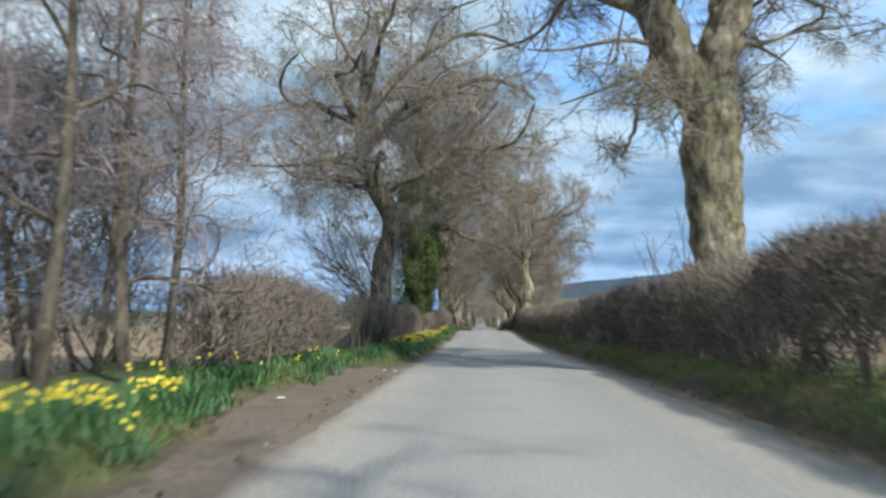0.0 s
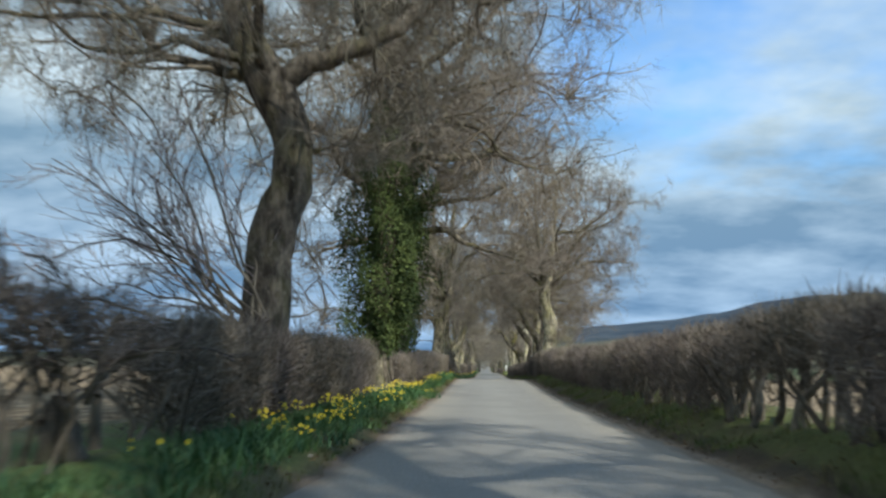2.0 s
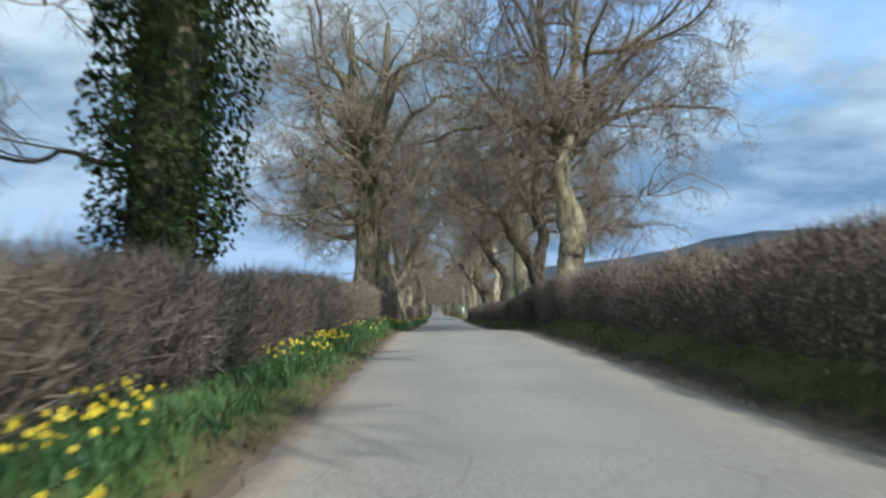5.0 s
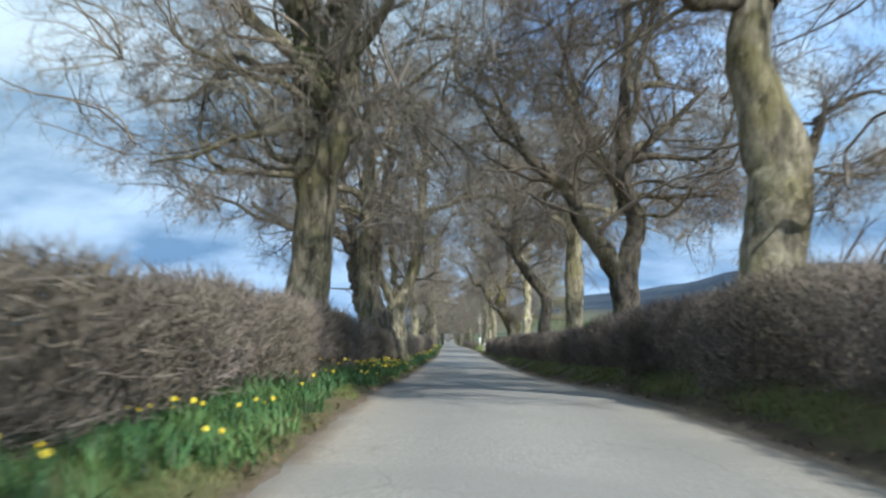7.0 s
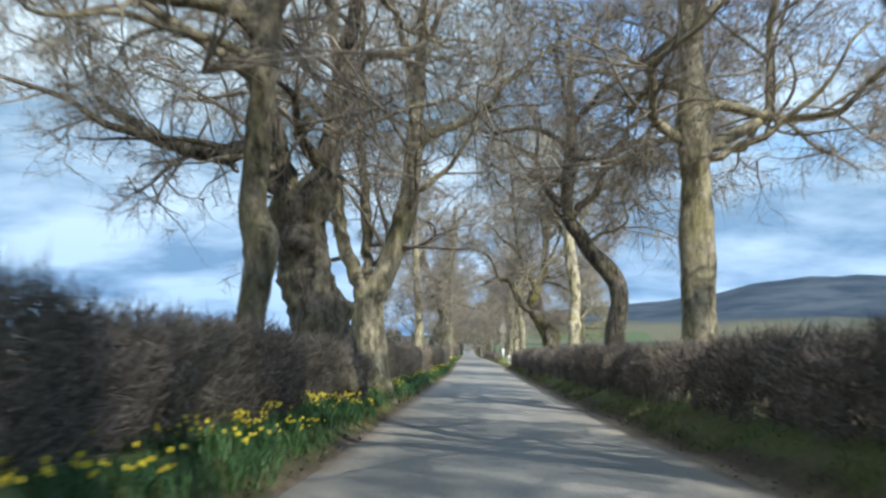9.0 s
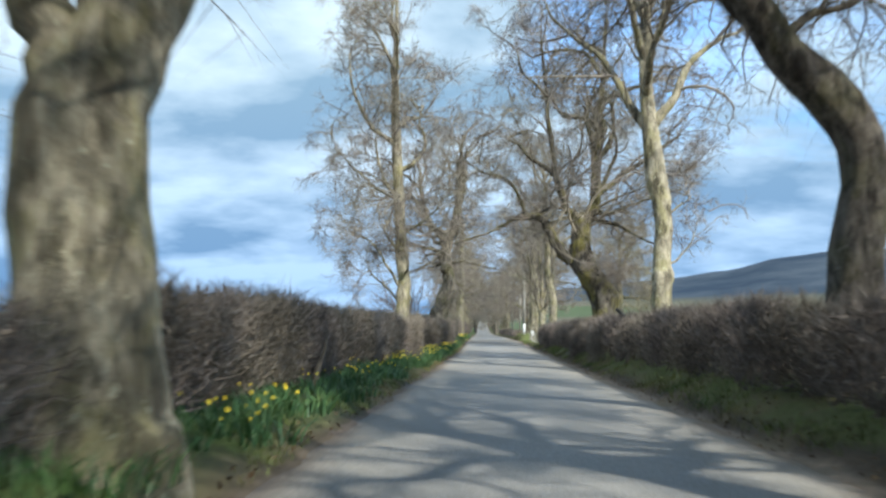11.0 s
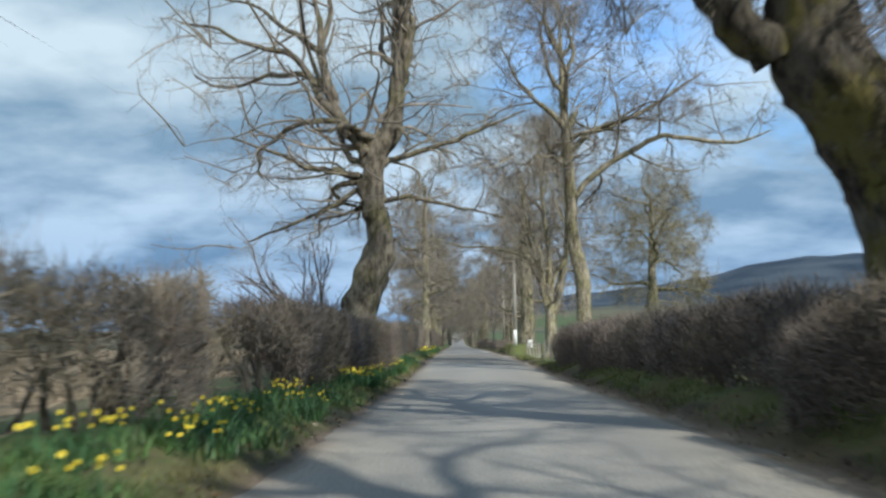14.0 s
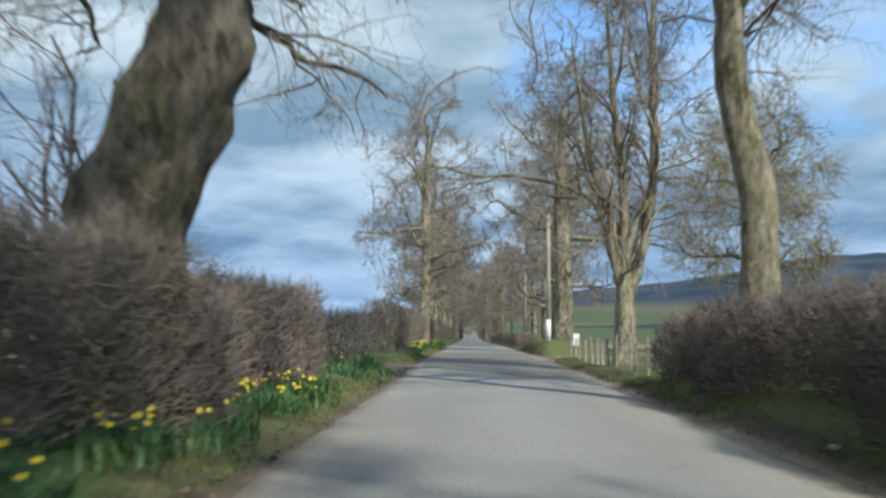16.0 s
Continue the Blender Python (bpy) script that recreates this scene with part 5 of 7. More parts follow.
tree(-2.88, 105.0, 10, [(0.03, 0, 0, 0.62), (0.0, 0, 0.5, 0.52), (-0.12, 0, 1.6, 0.49), (-0.18, 0, 2.7, 0.48), (-0.15, 0, 3.2, 0.53), (-0.12, 0, 3.8, 0.34), (-0.1, 0, 4.1, 0.1)],
     [(7.6, 60, 48, 7, 0.16, 1), (8.6, 100, 55, 7, 0.15, 1), (9.6, 20, 58, 6.5, 0.14, 1), (10.6, 200, 58, 6, 0.13, 1), (6.2, 80, 22, 5, 0.10, 1), (8.0, 260, 50, 6, 0.13, 2), (9.2, 310, 58, 6, 0.12, 2), (10.4, 190, 60, 5.5, 0.11, 2), (8.6, 340, 62, 6, 0.12, 3)], BARK_PALE,
     "sunlit pale trunk forking into upright limbs at road edge",
     stems=[[(0.0, 0, 2.9, 0.4), (0.2, 0, 3.5, 0.34), (0.51, 0, 4.4, 0.34), (0.82, 0, 5.4, 0.32), (1.03, 0, 6.6, 0.29), (1.1, 0.1, 8.4, 0.24), (1.4, 0.2, 14, 0.07)], [(-0.3, 0, 2.9, 0.3), (-0.51, 0, 3.5, 0.24), (-0.97, 0, 4.4, 0.22), (-1.17, 0, 5.4, 0.21), (-1.31, 0, 6.6, 0.19), (-1.4, 0.1, 8.4, 0.16), (-1.6, 0.2, 13.5, 0.05)],
            [(-0.25, 0.2, 3.0, 0.24), (-0.3, 0.25, 3.8, 0.17), (-0.32, 0.3, 4.9, 0.17), (-0.4, 0.3, 6.0, 0.16), (-0.6, 0.4, 8.0, 0.13), (-0.7, 0.5, 13, 0.05)]], main=1, fill=180, crown=(10.0, 5.2, 6.5), counts=(7, 3, 6, 4), wild=0.26)

# right side, going on
tree(5.63, 101.0, 11, [(0, 0, 0, 0.55), (0, 0, 1.0, 0.45), (0, 0, 2.1, 0.42), (0.01, 0, 4.0, 0.42), (0.0, 0, 5.6, 0.36), (-0.04, 0, 6.5, 0.45), (-0.06, 0, 8.1, 0.33), (-0.13, 0, 9.4, 0.28), (-0.1, 0.2, 14, 0.08)],
     [(6.4, 95, 20, 7.5, 0.17), (6.5, 275, 32, 6, 0.15), (6.8, 60, 40, 7.5, 0.17), (7.2, 120, 36, 7, 0.16), (7.6, 320, 52, 7, 0.17), (8.2, 180, 48, 6.5, 0.15), (8.8, 20, 56, 7, 0.16), (9.4, 240, 50, 6.5, 0.15), (10.2, 90, 52, 6.5, 0.14), (11, 330, 62, 6, 0.13), (12, 150, 60, 5.5, 0.11), (6.2, 110, 6, 6, 0.11), (6.3, 75, 12, 6.5, 0.12), (5.4, 268, 24, 2.0, 0.05)], BARK_PALE,
     "straight pale tree with wide drooping bare branches", fill=440, crown=(9.6, 7.4, 6.4), counts=(7, 3, 6, 4), wild=0.30, droop=-0.13, spray=2.5)
tree(5.2, 110.8, 12, [(0.0, 0, 0, 0.5), (0.05, 0, 1.0, 0.40), (0.12, 0, 1.9, 0.36), (0.28, 0, 3.0, 0.33), (0.2, 0, 3.7, 0.34), (-0.15, 0, 4.3, 0.36), (-0.8, 0, 4.9, 0.29), (-1.13, 0, 5.5, 0.28), (-1.53, 0, 6.1, 0.22), (-1.67, 0, 6.7, 0.22), (-1.59, 0, 7.9, 0.23), (-1.49, 0.1, 9.5, 0.2), (-1.5, 0.2, 13.5, 0.07)],
     [(5.0, 262, 30, 4.5, 0.10), (6.8, 280, 34, 6, 0.13), (7.6, 320, 48, 6.5, 0.15), (8.2, 190, 42, 6, 0.14), (8.8, 30, 52, 6.5, 0.14), (9.4, 260, 50, 6, 0.13), (10.2, 110, 48, 6, 0.13), (11, 0, 62, 5.5, 0.11), (8.6, 100, 30, 6, 0.12, 1), (8.2, 60, 42, 5.5, 0.11, 1), (5.2, 85, 16, 4, 0.08), (9.2, 150, 30, 5, 0.1, 1)], BARK_DARK,
     "crooked leaning tree bent over the hedge",
     stems=[[(-1.55, 0, 6.2, 0.18), (-1.2, 0, 6.6, 0.15), (-0.48, 0, 7.3, 0.15), (-0.17, 0, 8.5, 0.14), (0.57, 0, 9.1, 0.12), (1.9, 0.1, 9.3, 0.09), (3.8, 0.2, 10, 0.04)]], fill=420, crown=(9.8, 6.0, 6.6), counts=(7, 3, 6, 4), wild=0.32, spray=2.5)
tree(5.52, 124.8, 13, [(0, 0, 0, 0.50), (0, 0, 1.2, 0.34), (0.0, 0, 2.3, 0.31), (0.02, 0, 2.75, 0.37), (0.02, 0, 3.1, 0.29), (0.1, 0, 4.2, 0.27), (0.05, 0, 5.1, 0.30), (-0.1, 0, 5.9, 0.32), (-0.19, 0, 6.6, 0.32), (-0.4, 0, 9, 0.22), (-0.4, 0.2, 13, 0.09)],
     [(7.4, 290, 50, 6.5, 0.17), (7.8, 80, 40, 6.5, 0.16), (8.4, 20, 55, 6.5, 0.16), (9, 190, 45, 6, 0.14), (9.6, 120, 50, 6, 0.14), (10.4, 260, 55, 6, 0.13), (11.2, 330, 62, 5.5, 0.12), (12.2, 70, 65, 5, 0.1), (3.2, 95, 30, 2.5, 0.04), (4.6, 85, 14, 2.6, 0.04)], BARK_PALE,
     "pale tree trunk with a healed branch scar", fill=90, crown=(10.5, 5.2, 6.0), counts=(6, 3, 5, 3), wild=0.28, spray=1.4)
bough_a = [(-1.1, 0, 4.3, 0.5), (-1.12, 0, 4.8, 0.47), (-1.05, 0, 5.5, 0.41), (-0.99, 0, 6.0, 0.38), (-0.7, 0, 6.33, 0.26), (-0.42, 0, 6.75, 0.25), (-0.28, 0.2, 9.3, 0.2), (0.05, 0.3, 13.0, 0.13), (0.3, 0.5, 17.0, 0.05)]
bough_b = [(-1.5, 0, 4.1, 0.3), (-2.02, 0, 4.6, 0.27), (-2.38, 0, 5.23, 0.23), (-2.61, 0, 5.76, 0.19), (-2.91, 0.05, 6.17, 0.18), (-3.51, 0.1, 6.22, 0.13), (-3.96, 0.1, 6.2, 0.1), (-5.0, 0.1, 5.7, 0.05)]
bough_c = [(-1.1, 0.1, 5.9, 0.25), (-1.38, 0.1, 6.35, 0.2), (-1.8, 0.2, 6.8, 0.19), (-2.3, 0.3, 8.8, 0.14), (-2.58, 0.3, 11.6, 0.1), (-2.9, 0.6, 15.5, 0.04)]
bough_d = [(-0.7, 0, 5.95, 0.14), (-0.46, 0, 6.1, 0.1), (0.47, 0, 5.93, 0.085), (0.97, 0, 5.65, 0.07), (1.54, 0, 5.33, 0.05), (2.5, 0, 4.9, 0.025)]
bough_e = [(-0.6, 0, 6.2, 0.14), (-0.37, 0, 6.44, 0.12), (0.33, 0, 6.42, 0.1), (1.6, 0.1, 6.9, 0.07), (3.6, 0.2, 7.6, 0.03)]
tree(5.28, 135.8, 14, [(0.05, 0, 0, 0.66), (0.03, 0, 1.0, 0.56), (0.0, 0, 2.0, 0.55), (-0.12, 0, 2.65, 0.60), (-0.44, 0, 3.17, 0.58), (-0.77, 0, 3.67, 0.56), (-1.05, 0, 4.18, 0.57), (-1.12, 0, 4.8, 0.46), (-1.08, 0, 5.3, 0.3), (-1.05, 0, 5.7, 0.12)],
     [(7.4, 75, 36, 7, 0.17, 1), (7.0, 85, 30, 5.5, 0.12, 1), (8.2, 310, 50, 7, 0.17, 1), (8.8, 190, 42, 6.5, 0.16, 1), (9.6, 50, 52, 6.5, 0.16, 1), (10.4, 260, 50, 6, 0.14, 1), (11.2, 120, 52, 6, 0.13, 1), (6.4, 10, 45, 6, 0.14, 2), (6.8, 320, 55, 6, 0.13, 2), (3.2, 88, 26, 2.4, 0.05), (2.7, 95, 12, 2.0, 0.04), (3.9, 92, 34, 2.2, 0.04), (8.5, 290, 40, 6, 0.13, 3), (12.6, 60, 50, 5.5, 0.12, 1), (13.4, 200, 50, 5.5, 0.12, 1), (14.2, 320, 55, 5, 0.1, 1), (12.2, 270, 45, 5.5, 0.1, 3), (13.2, 20, 55, 5, 0.09, 3)], BARK_MOSSY,
     "heavy dark mossy tree leaning out over the lane",
     stems=[bough_a, bough_b, bough_c, bough_d, bough_e],
     main=1, fill=600, crown=(11.0, 6.9, 7.6), counts=(7, 3, 6, 4), wild=0.34, rough=0.13, sides=34, gnarl=0.02, twig_r=0.011, burrs=[(2.5, 88, 0.18, 0.3), (3.4, 180, 0.12, 0.3), (4.3, 200, -0.1, 0.3), (4.9, 170, 0.12, 0.25)])
tree(-3.3, 129.0, 15, [(0, 0, 0, 0.40), (0, 0, 1.0, 0.29), (0, 0, 1.8, 0.26), (0.04, 0, 2.4, 0.26), (0.04, 0, 3.0, 0.24), (-0.01, 0, 3.6, 0.24), (-0.08, 0, 4.3, 0.23), (-0.12, 0, 5.2, 0.22), (-0.3, 0, 8, 0.2), (-0.4, 0, 10, 0.16), (-0.4, 0, 14, 0.06)],
     [(2.4, 275, 45, 4.5, 0.06), (3.2, 120, 35, 3.2, 0.05), (4.0, 250, 40, 4, 0.06), (4.8, 80, 30, 3.6, 0.06), (5.6, 300, 30, 4.5, 0.07), (7.2, 70, 28, 5.0, 0.10), (7.8, 270, 40, 5.2, 0.10), (8.6, 20, 45, 5.2, 0.10), (9.4, 170, 45, 4.8, 0.09), (10.3, 310, 50, 4.8, 0.09), (11.3, 90, 55, 4.2, 0.08), (12.6, 220, 60, 4, 0.06), (2.0, 290, 50, 3.6, 0.05), (6.4, 250, 35, 4.2, 0.07)], BARK_PALE,
     "tall slim straight tree with mottled pale bark", fill=260, crown=(7.8, 3.5, 6.2), counts=(7, 3, 6, 4), wild=0.30)
bough_a = [(0.4, 0, 6.7, 0.36), (0.55, 0, 7.3, 0.34), (0.87, 0, 7.7, 0.33), (1.03, 0, 8.2, 0.31), (1.15, 0.1, 9.8, 0.24), (1.4, 0.2, 14.5, 0.06)]
bough_b = [(0.25, 0, 6.8, 0.28), (0.1, 0, 7.3, 0.25), (-0.14, 0, 7.6, 0.23), (-0.6, 0, 8.2, 0.2), (-1.2, 0.1, 9.8, 0.16), (-1.8, 0.2, 13.5, 0.05)]
bough_c = [(0.2, 0, 5.9, 0.12), (-0.2, 0, 5.9, 0.09), (-1.05, 0, 5.4, 0.08), (-1.81, 0, 5.05, 0.065), (-2.67, 0, 4.7, 0.05), (-3.8, 0.1, 4.3, 0.025)]
bough_d = [(0.2, 0, 6.3, 0.17), (-0.25, 0, 6.45, 0.13), (-1.11, 0, 6.65, 0.11), (-1.9, 0, 6.75, 0.09), (-2.5, 0, 7.1, 0.07), (-4.4, 0.1, 7.8, 0.03)]
bough_e = [(0.45, 0, 5.5, 0.12), (0.8, 0, 5.62, 0.09), (1.59, 0, 5.72, 0.08), (2.48, 0, 5.5, 0.06), (3.68, 0, 5.25, 0.04), (4.6, 0, 5.0, 0.02)]
bough_f = [(0.4, 0, 6.7, 0.15), (0.8, 0, 6.9, 0.11), (1.78, 0, 7.2, 0.095), (2.89, 0, 7.55, 0.08), (4.0, 0, 8.0, 0.06), (5.4, 0, 8.6, 0.025)]
tree(-3.31, 152.0, 16, [(-0.12, 0, 0, 0.70), (-0.08, 0, 1.0, 0.56), (0.0, 0, 2.0, 0.50), (0.27, 0, 3.0, 0.49), (0.43, 0, 3.5, 0.49), (0.60, 0, 4.1, 0.45), (0.53, 0, 4.7, 0.39), (0.42, 0, 5.2, 0.36), (0.35, 0, 5.8, 0.36), (0.3, 0, 6.4, 0.38), (0.38, 0, 7.0, 0.36), (0.4, 0, 7.6, 0.2), (0.4, 0, 7.9, 0.08)],
     [(2.5, 268, 40, 0.7, 0.2), (4.0, 88, 24, 0.6, 0.13), (8.4, 70, 45, 7, 0.17, 1), (9.2, 120, 42, 6.5, 0.16, 1), (10, 20, 56, 6.5, 0.15, 1), (11, 200, 52, 6, 0.14, 1), (12, 80, 58, 5.5, 0.12, 1), (8.4, 280, 36, 7.5, 0.17, 2), (9.2, 230, 45, 6.5, 0.15, 2), (10, 320, 55, 6.5, 0.14, 2), (11, 265, 55, 6, 0.12, 2), (7.0, 190, 35, 5, 0.1), (5.4, 30, 25, 4.5, 0.08), (5.6, 300, 2, 5.5, 0.09), (5.2, 322, 4, 6, 0.09), (6.2, 285, 6, 6, 0.1), (5.0, 340, 8, 5.5, 0.08), (6.8, 272, 12, 8.5, 0.12), (7.6, 264, 22, 8.5, 0.12)], BARK_MID,
     "big leaning tree with wide spreading bare limbs",
     stems=[bough_a, bough_b, bough_c, bough_d, bough_e, bough_f],
     main=1, fill=130, crown=(8.6, 7.4, 5.8), counts=(8, 3, 5, 3), wild=0.38, sides=32, rough=0.11, gnarl=0.03, twig_r=0.0065, spray=1.4, droop=-0.16,
     burrs=[(2.3, 262, 0.26, 0.32), (3.3, 260, 0.10, 0.25), (3.75, 88, 0.15, 0.26), (1.3, 250, 0.3, 0.45), (1.6, 190, 0.15, 0.3), (2.1, 200, -0.12, 0.3), (4.9, 100, 0.1, 0.25), (6.0, 265, 0.14, 0.22)])
tree(4.75, 157.6, 17, [(0.02, 0, 0, 0.44), (0, 0, 1.0, 0.32), (0, 0, 2.2, 0.28), (-0.03, 0, 3.1, 0.29), (-0.15, 0, 3.8, 0.29), (-0.32, 0, 4.6, 0.26), (-0.4, 0, 5.3, 0.26), (-0.42, 0, 6.1, 0.24), (-0.44, 0, 6.8, 0.22), (-0.47, 0, 7.6, 0.22), (-0.52, 0, 8.4, 0.23), (-0.55, 0, 9.2, 0.2), (-0.63, 0, 10.8, 0.15), (-0.7, 0, 14, 0.05)],
     [(9.2, 280, 50, 5.5, 0.12), (9.6, 40, 55, 6, 0.12), (10.2, 190, 50, 5.5, 0.11), (10.8, 320, 60, 5.5, 0.1), (11.4, 110, 52, 5.5, 0.1), (12.2, 250, 58, 5, 0.09), (13, 30, 62, 4.5, 0.07), (7.8, 275, 36, 3.6, 0.07), (8.8, 130, 30, 5, 0.09), (7.6, 262, 20, 2.6, 0.05)], BARK_GREY, "slender tree with long wandering side branches",
     stems=[[(-0.5, 0, 8.2, 0.16), (-0.2, 0, 8.6, 0.12), (0.57, 0, 9.3, 0.11), (2.09, 0, 9.8, 0.09), (3.32, 0, 10.5, 0.07), (5.0, 0, 11.6, 0.03)], [(-0.42, 0, 6.0, 0.16), (-0.2, 0, 6.6, 0.13), (0.68, 0, 7.6, 0.125), (2.35, 0, 8.6, 0.11), (3.26, 0, 9.0, 0.1), (4.45, 0, 8.9, 0.085), (6.19, 0, 8.7, 0.06), (7.6, 0, 9.2, 0.025)]],
     fill=170, crown=(10.0, 6.2, 5.5), counts=(9, 3, 6, 4), wild=0.32)
tree(4.86, 169.5, 18, [(0, 0, 0, 0.46), (0.0, 0, 0.6, 0.36), (0.0, 0, 1.6, 0.33), (0.02, 0, 3.0, 0.34), (0.02, 0, 3.6, 0.22), (0.02, 0, 3.9, 0.08)],
     [(3.3, 180, 68, 7.5, 0.11), (3.2, 95, 60, 6.5, 0.10), (3.4, 270, 56, 6, 0.10), (6, 330, 60, 5, 0.08, 1), (7, 60, 58, 5, 0.08, 2), (8, 150, 60, 4.5, 0.07, 2), (7, 250, 60, 4.5, 0.07, 3), (9, 20, 66, 4.5, 0.07, 3), (3.5, 10, 74, 9, 0.13)], BARK_PALE,
     "pale smooth-barked tree splitting low into many upright stems",
     stems=[[(-0.06, 0, 2.1, 0.2), (-0.16, 0, 2.8, 0.19), (-0.31, 0, 3.4, 0.16), (-0.66, 0, 4.6, 0.13), (-0.79, 0, 5.7, 0.115), (-1.14, 0, 7.2, 0.09), (-1.6, 0.1, 10.5, 0.04)], [(0.08, 0, 2.1, 0.22), (0.2, 0, 2.8, 0.21), (0.44, 0, 3.4, 0.18), (0.82, 0, 5.2, 0.15), (0.99, 0, 8.1, 0.12), (0.95, 0, 10.5, 0.1), (1.1, 0, 13, 0.04)], [(0.02, 0, 3.0, 0.24), (0.0, 0, 3.9, 0.17), (-0.07, 0, 6.3, 0.14), (-0.31, 0, 8.5, 0.11), (-0.5, 0.1, 12.5, 0.04)]],
     main=3, fill=260, crown=(9.0, 3.6, 6.4), counts=(8, 3, 6, 4), wild=0.22, twig_r=0.010, spray=2.2, limb_lift=0.06, ratio=(0.38, 0.5, 0.55, 0.62))
tree(14.64, 186.5, 19, [(0, 0, 0, 0.5), (0, 0, 2, 0.40), (0.05, 0, 4.0, 0.42), (0.05, 0, 6, 0.3), (0.1, 0, 9, 0.2), (0.1, 0, 12, 0.1)],
     auto_limbs(19, 4.2, 12, 14, 5.4, 0.17, (10, 68)), BARK_GREY, "round-crowned olive-brown tree standing in the field", twig=TWIG_OLIVE, fill=620, crown=(8.4, 4.7, 5.8), counts=(6, 3, 5, 3), wild=0.27, droop=-0.08, group="field trees", twig_r=0.013, spray=2.7)
tree(5.73, 193.0, 20, [(0, 0, 0, 0.7), (0, 0, 2, 0.6), (0.0, 0, 6, 0.52), (-0.1, 0, 9, 0.42), (-0.1, 0, 15, 0.15)],
     auto_limbs(20, 6.0, 14.5, 14, 6.6, 0.18, (20, 72)), BARK_GREY, "thick straight grey trunk behind the white-based pole", fill=300, crown=(10.5, 5.6, 7.0), counts=(6, 3, 5, 2), wild=0.27, twig_r=0.013, spray=4)
tree(-3.01, 197.0, 21, [(0, 0, 0, 0.45), (0, 0, 2, 0.34), (0.1, 0, 6, 0.3), (0.0, 0, 10, 0.24), (0.1, 0, 15, 0.1)],
     auto_limbs(21, 5.0, 14.5, 14, 5.6, 0.14, (20, 72)), BARK_GREY, "tall bare tree with rounded twiggy crown beside far lane", fill=330, crown=(9.0, 5.2, 7.0), counts=(6, 3, 5, 2), wild=0.26, twig_r=0.013, spray=4)
# the avenue beyond
far_a = tree(7.73, 214.0, 22, [(0, 0, 0, 0.6), (0, 0, 2, 0.48), (-0.1, 0, 6, 0.42), (-0.2, 0, 10, 0.3), (-0.1, 0, 15, 0.12)],
             auto_limbs(22, 4.0, 14, 11, 7.0, 0.18, (12, 70)), BARK_GREY, "bare avenue tree at the far end of the lane", fill=260, crown=(9.0, 6.2, 7.4), counts=(5, 3, 5, 2), wild=0.26, twig_r=0.023, spray=4)
far_b = tree(-4.1, 224.0, 23, [(0, 0, 0, 0.55), (0, 0, 2, 0.45), (0.2, 0, 6, 0.40), (0.3, 0, 10, 0.28), (0.2, 0, 14, 0.12)],
             auto_limbs(23, 3.6, 13.5, 11, 7.0, 0.18, (12, 70)), BARK_GREY, "bare avenue tree at the far end of the lane", fill=260, crown=(8.8, 6.2, 7.4), counts=(5, 3, 5, 2), wild=0.26, twig_r=0.023, spray=4)
far_c = tree(4.9, 345.0, 24, [(0, 0, 0, 0.6), (0, 0, 2, 0.48), (-0.1, 0, 6, 0.42), (-0.2, 0, 10, 0.3), (-0.1, 0, 15, 0.12)],
             auto_limbs(24, 3.0, 14, 10, 7.0, 0.2, (8, 70)), BARK_DARK, "bare avenue tree where the lane climbs away", fill=110, crown=(8.6, 6.4, 7.4), counts=(4, 2, 4, 1), wild=0.26, twig_r=0.03, spray=8)
frng = np.random.default_rng(77)
for n_ in range(14):
    right = n_ % 2 == 0
    y_ = 229 + 7.5 * n_ + float(frng.random()) * 3
    p_ = at_road((8.4 if y_ < 275 else 5.6) if right else -4.1, y_, -0.12)
    s_ = 0.88 + 0.25 * float(frng.random())
    c_ = copy_thing(far_a if n_ % 4 in (0, 3) else far_b, Matrix.LocRotScale(p_, Euler((0, 0, float(frng.random()) * 6.28)), (s_, s_, s_)))
for n_ in range(22):
    right = n_ % 2 == 0
    y_ = 340 + 9 * n_ + float(frng.random()) * 4
    p_ = at_road((5.0 if right else -4.1) + float(frng.normal()) * 0.5, y_, -0.12)
    s_ = 0.9 + 0.3 * float(frng.random())
    copy_thing(far_c, Matrix.LocRotScale(p_, Euler((0, 0, float(frng.random()) * 6.28)), (s_, s_, s_)))

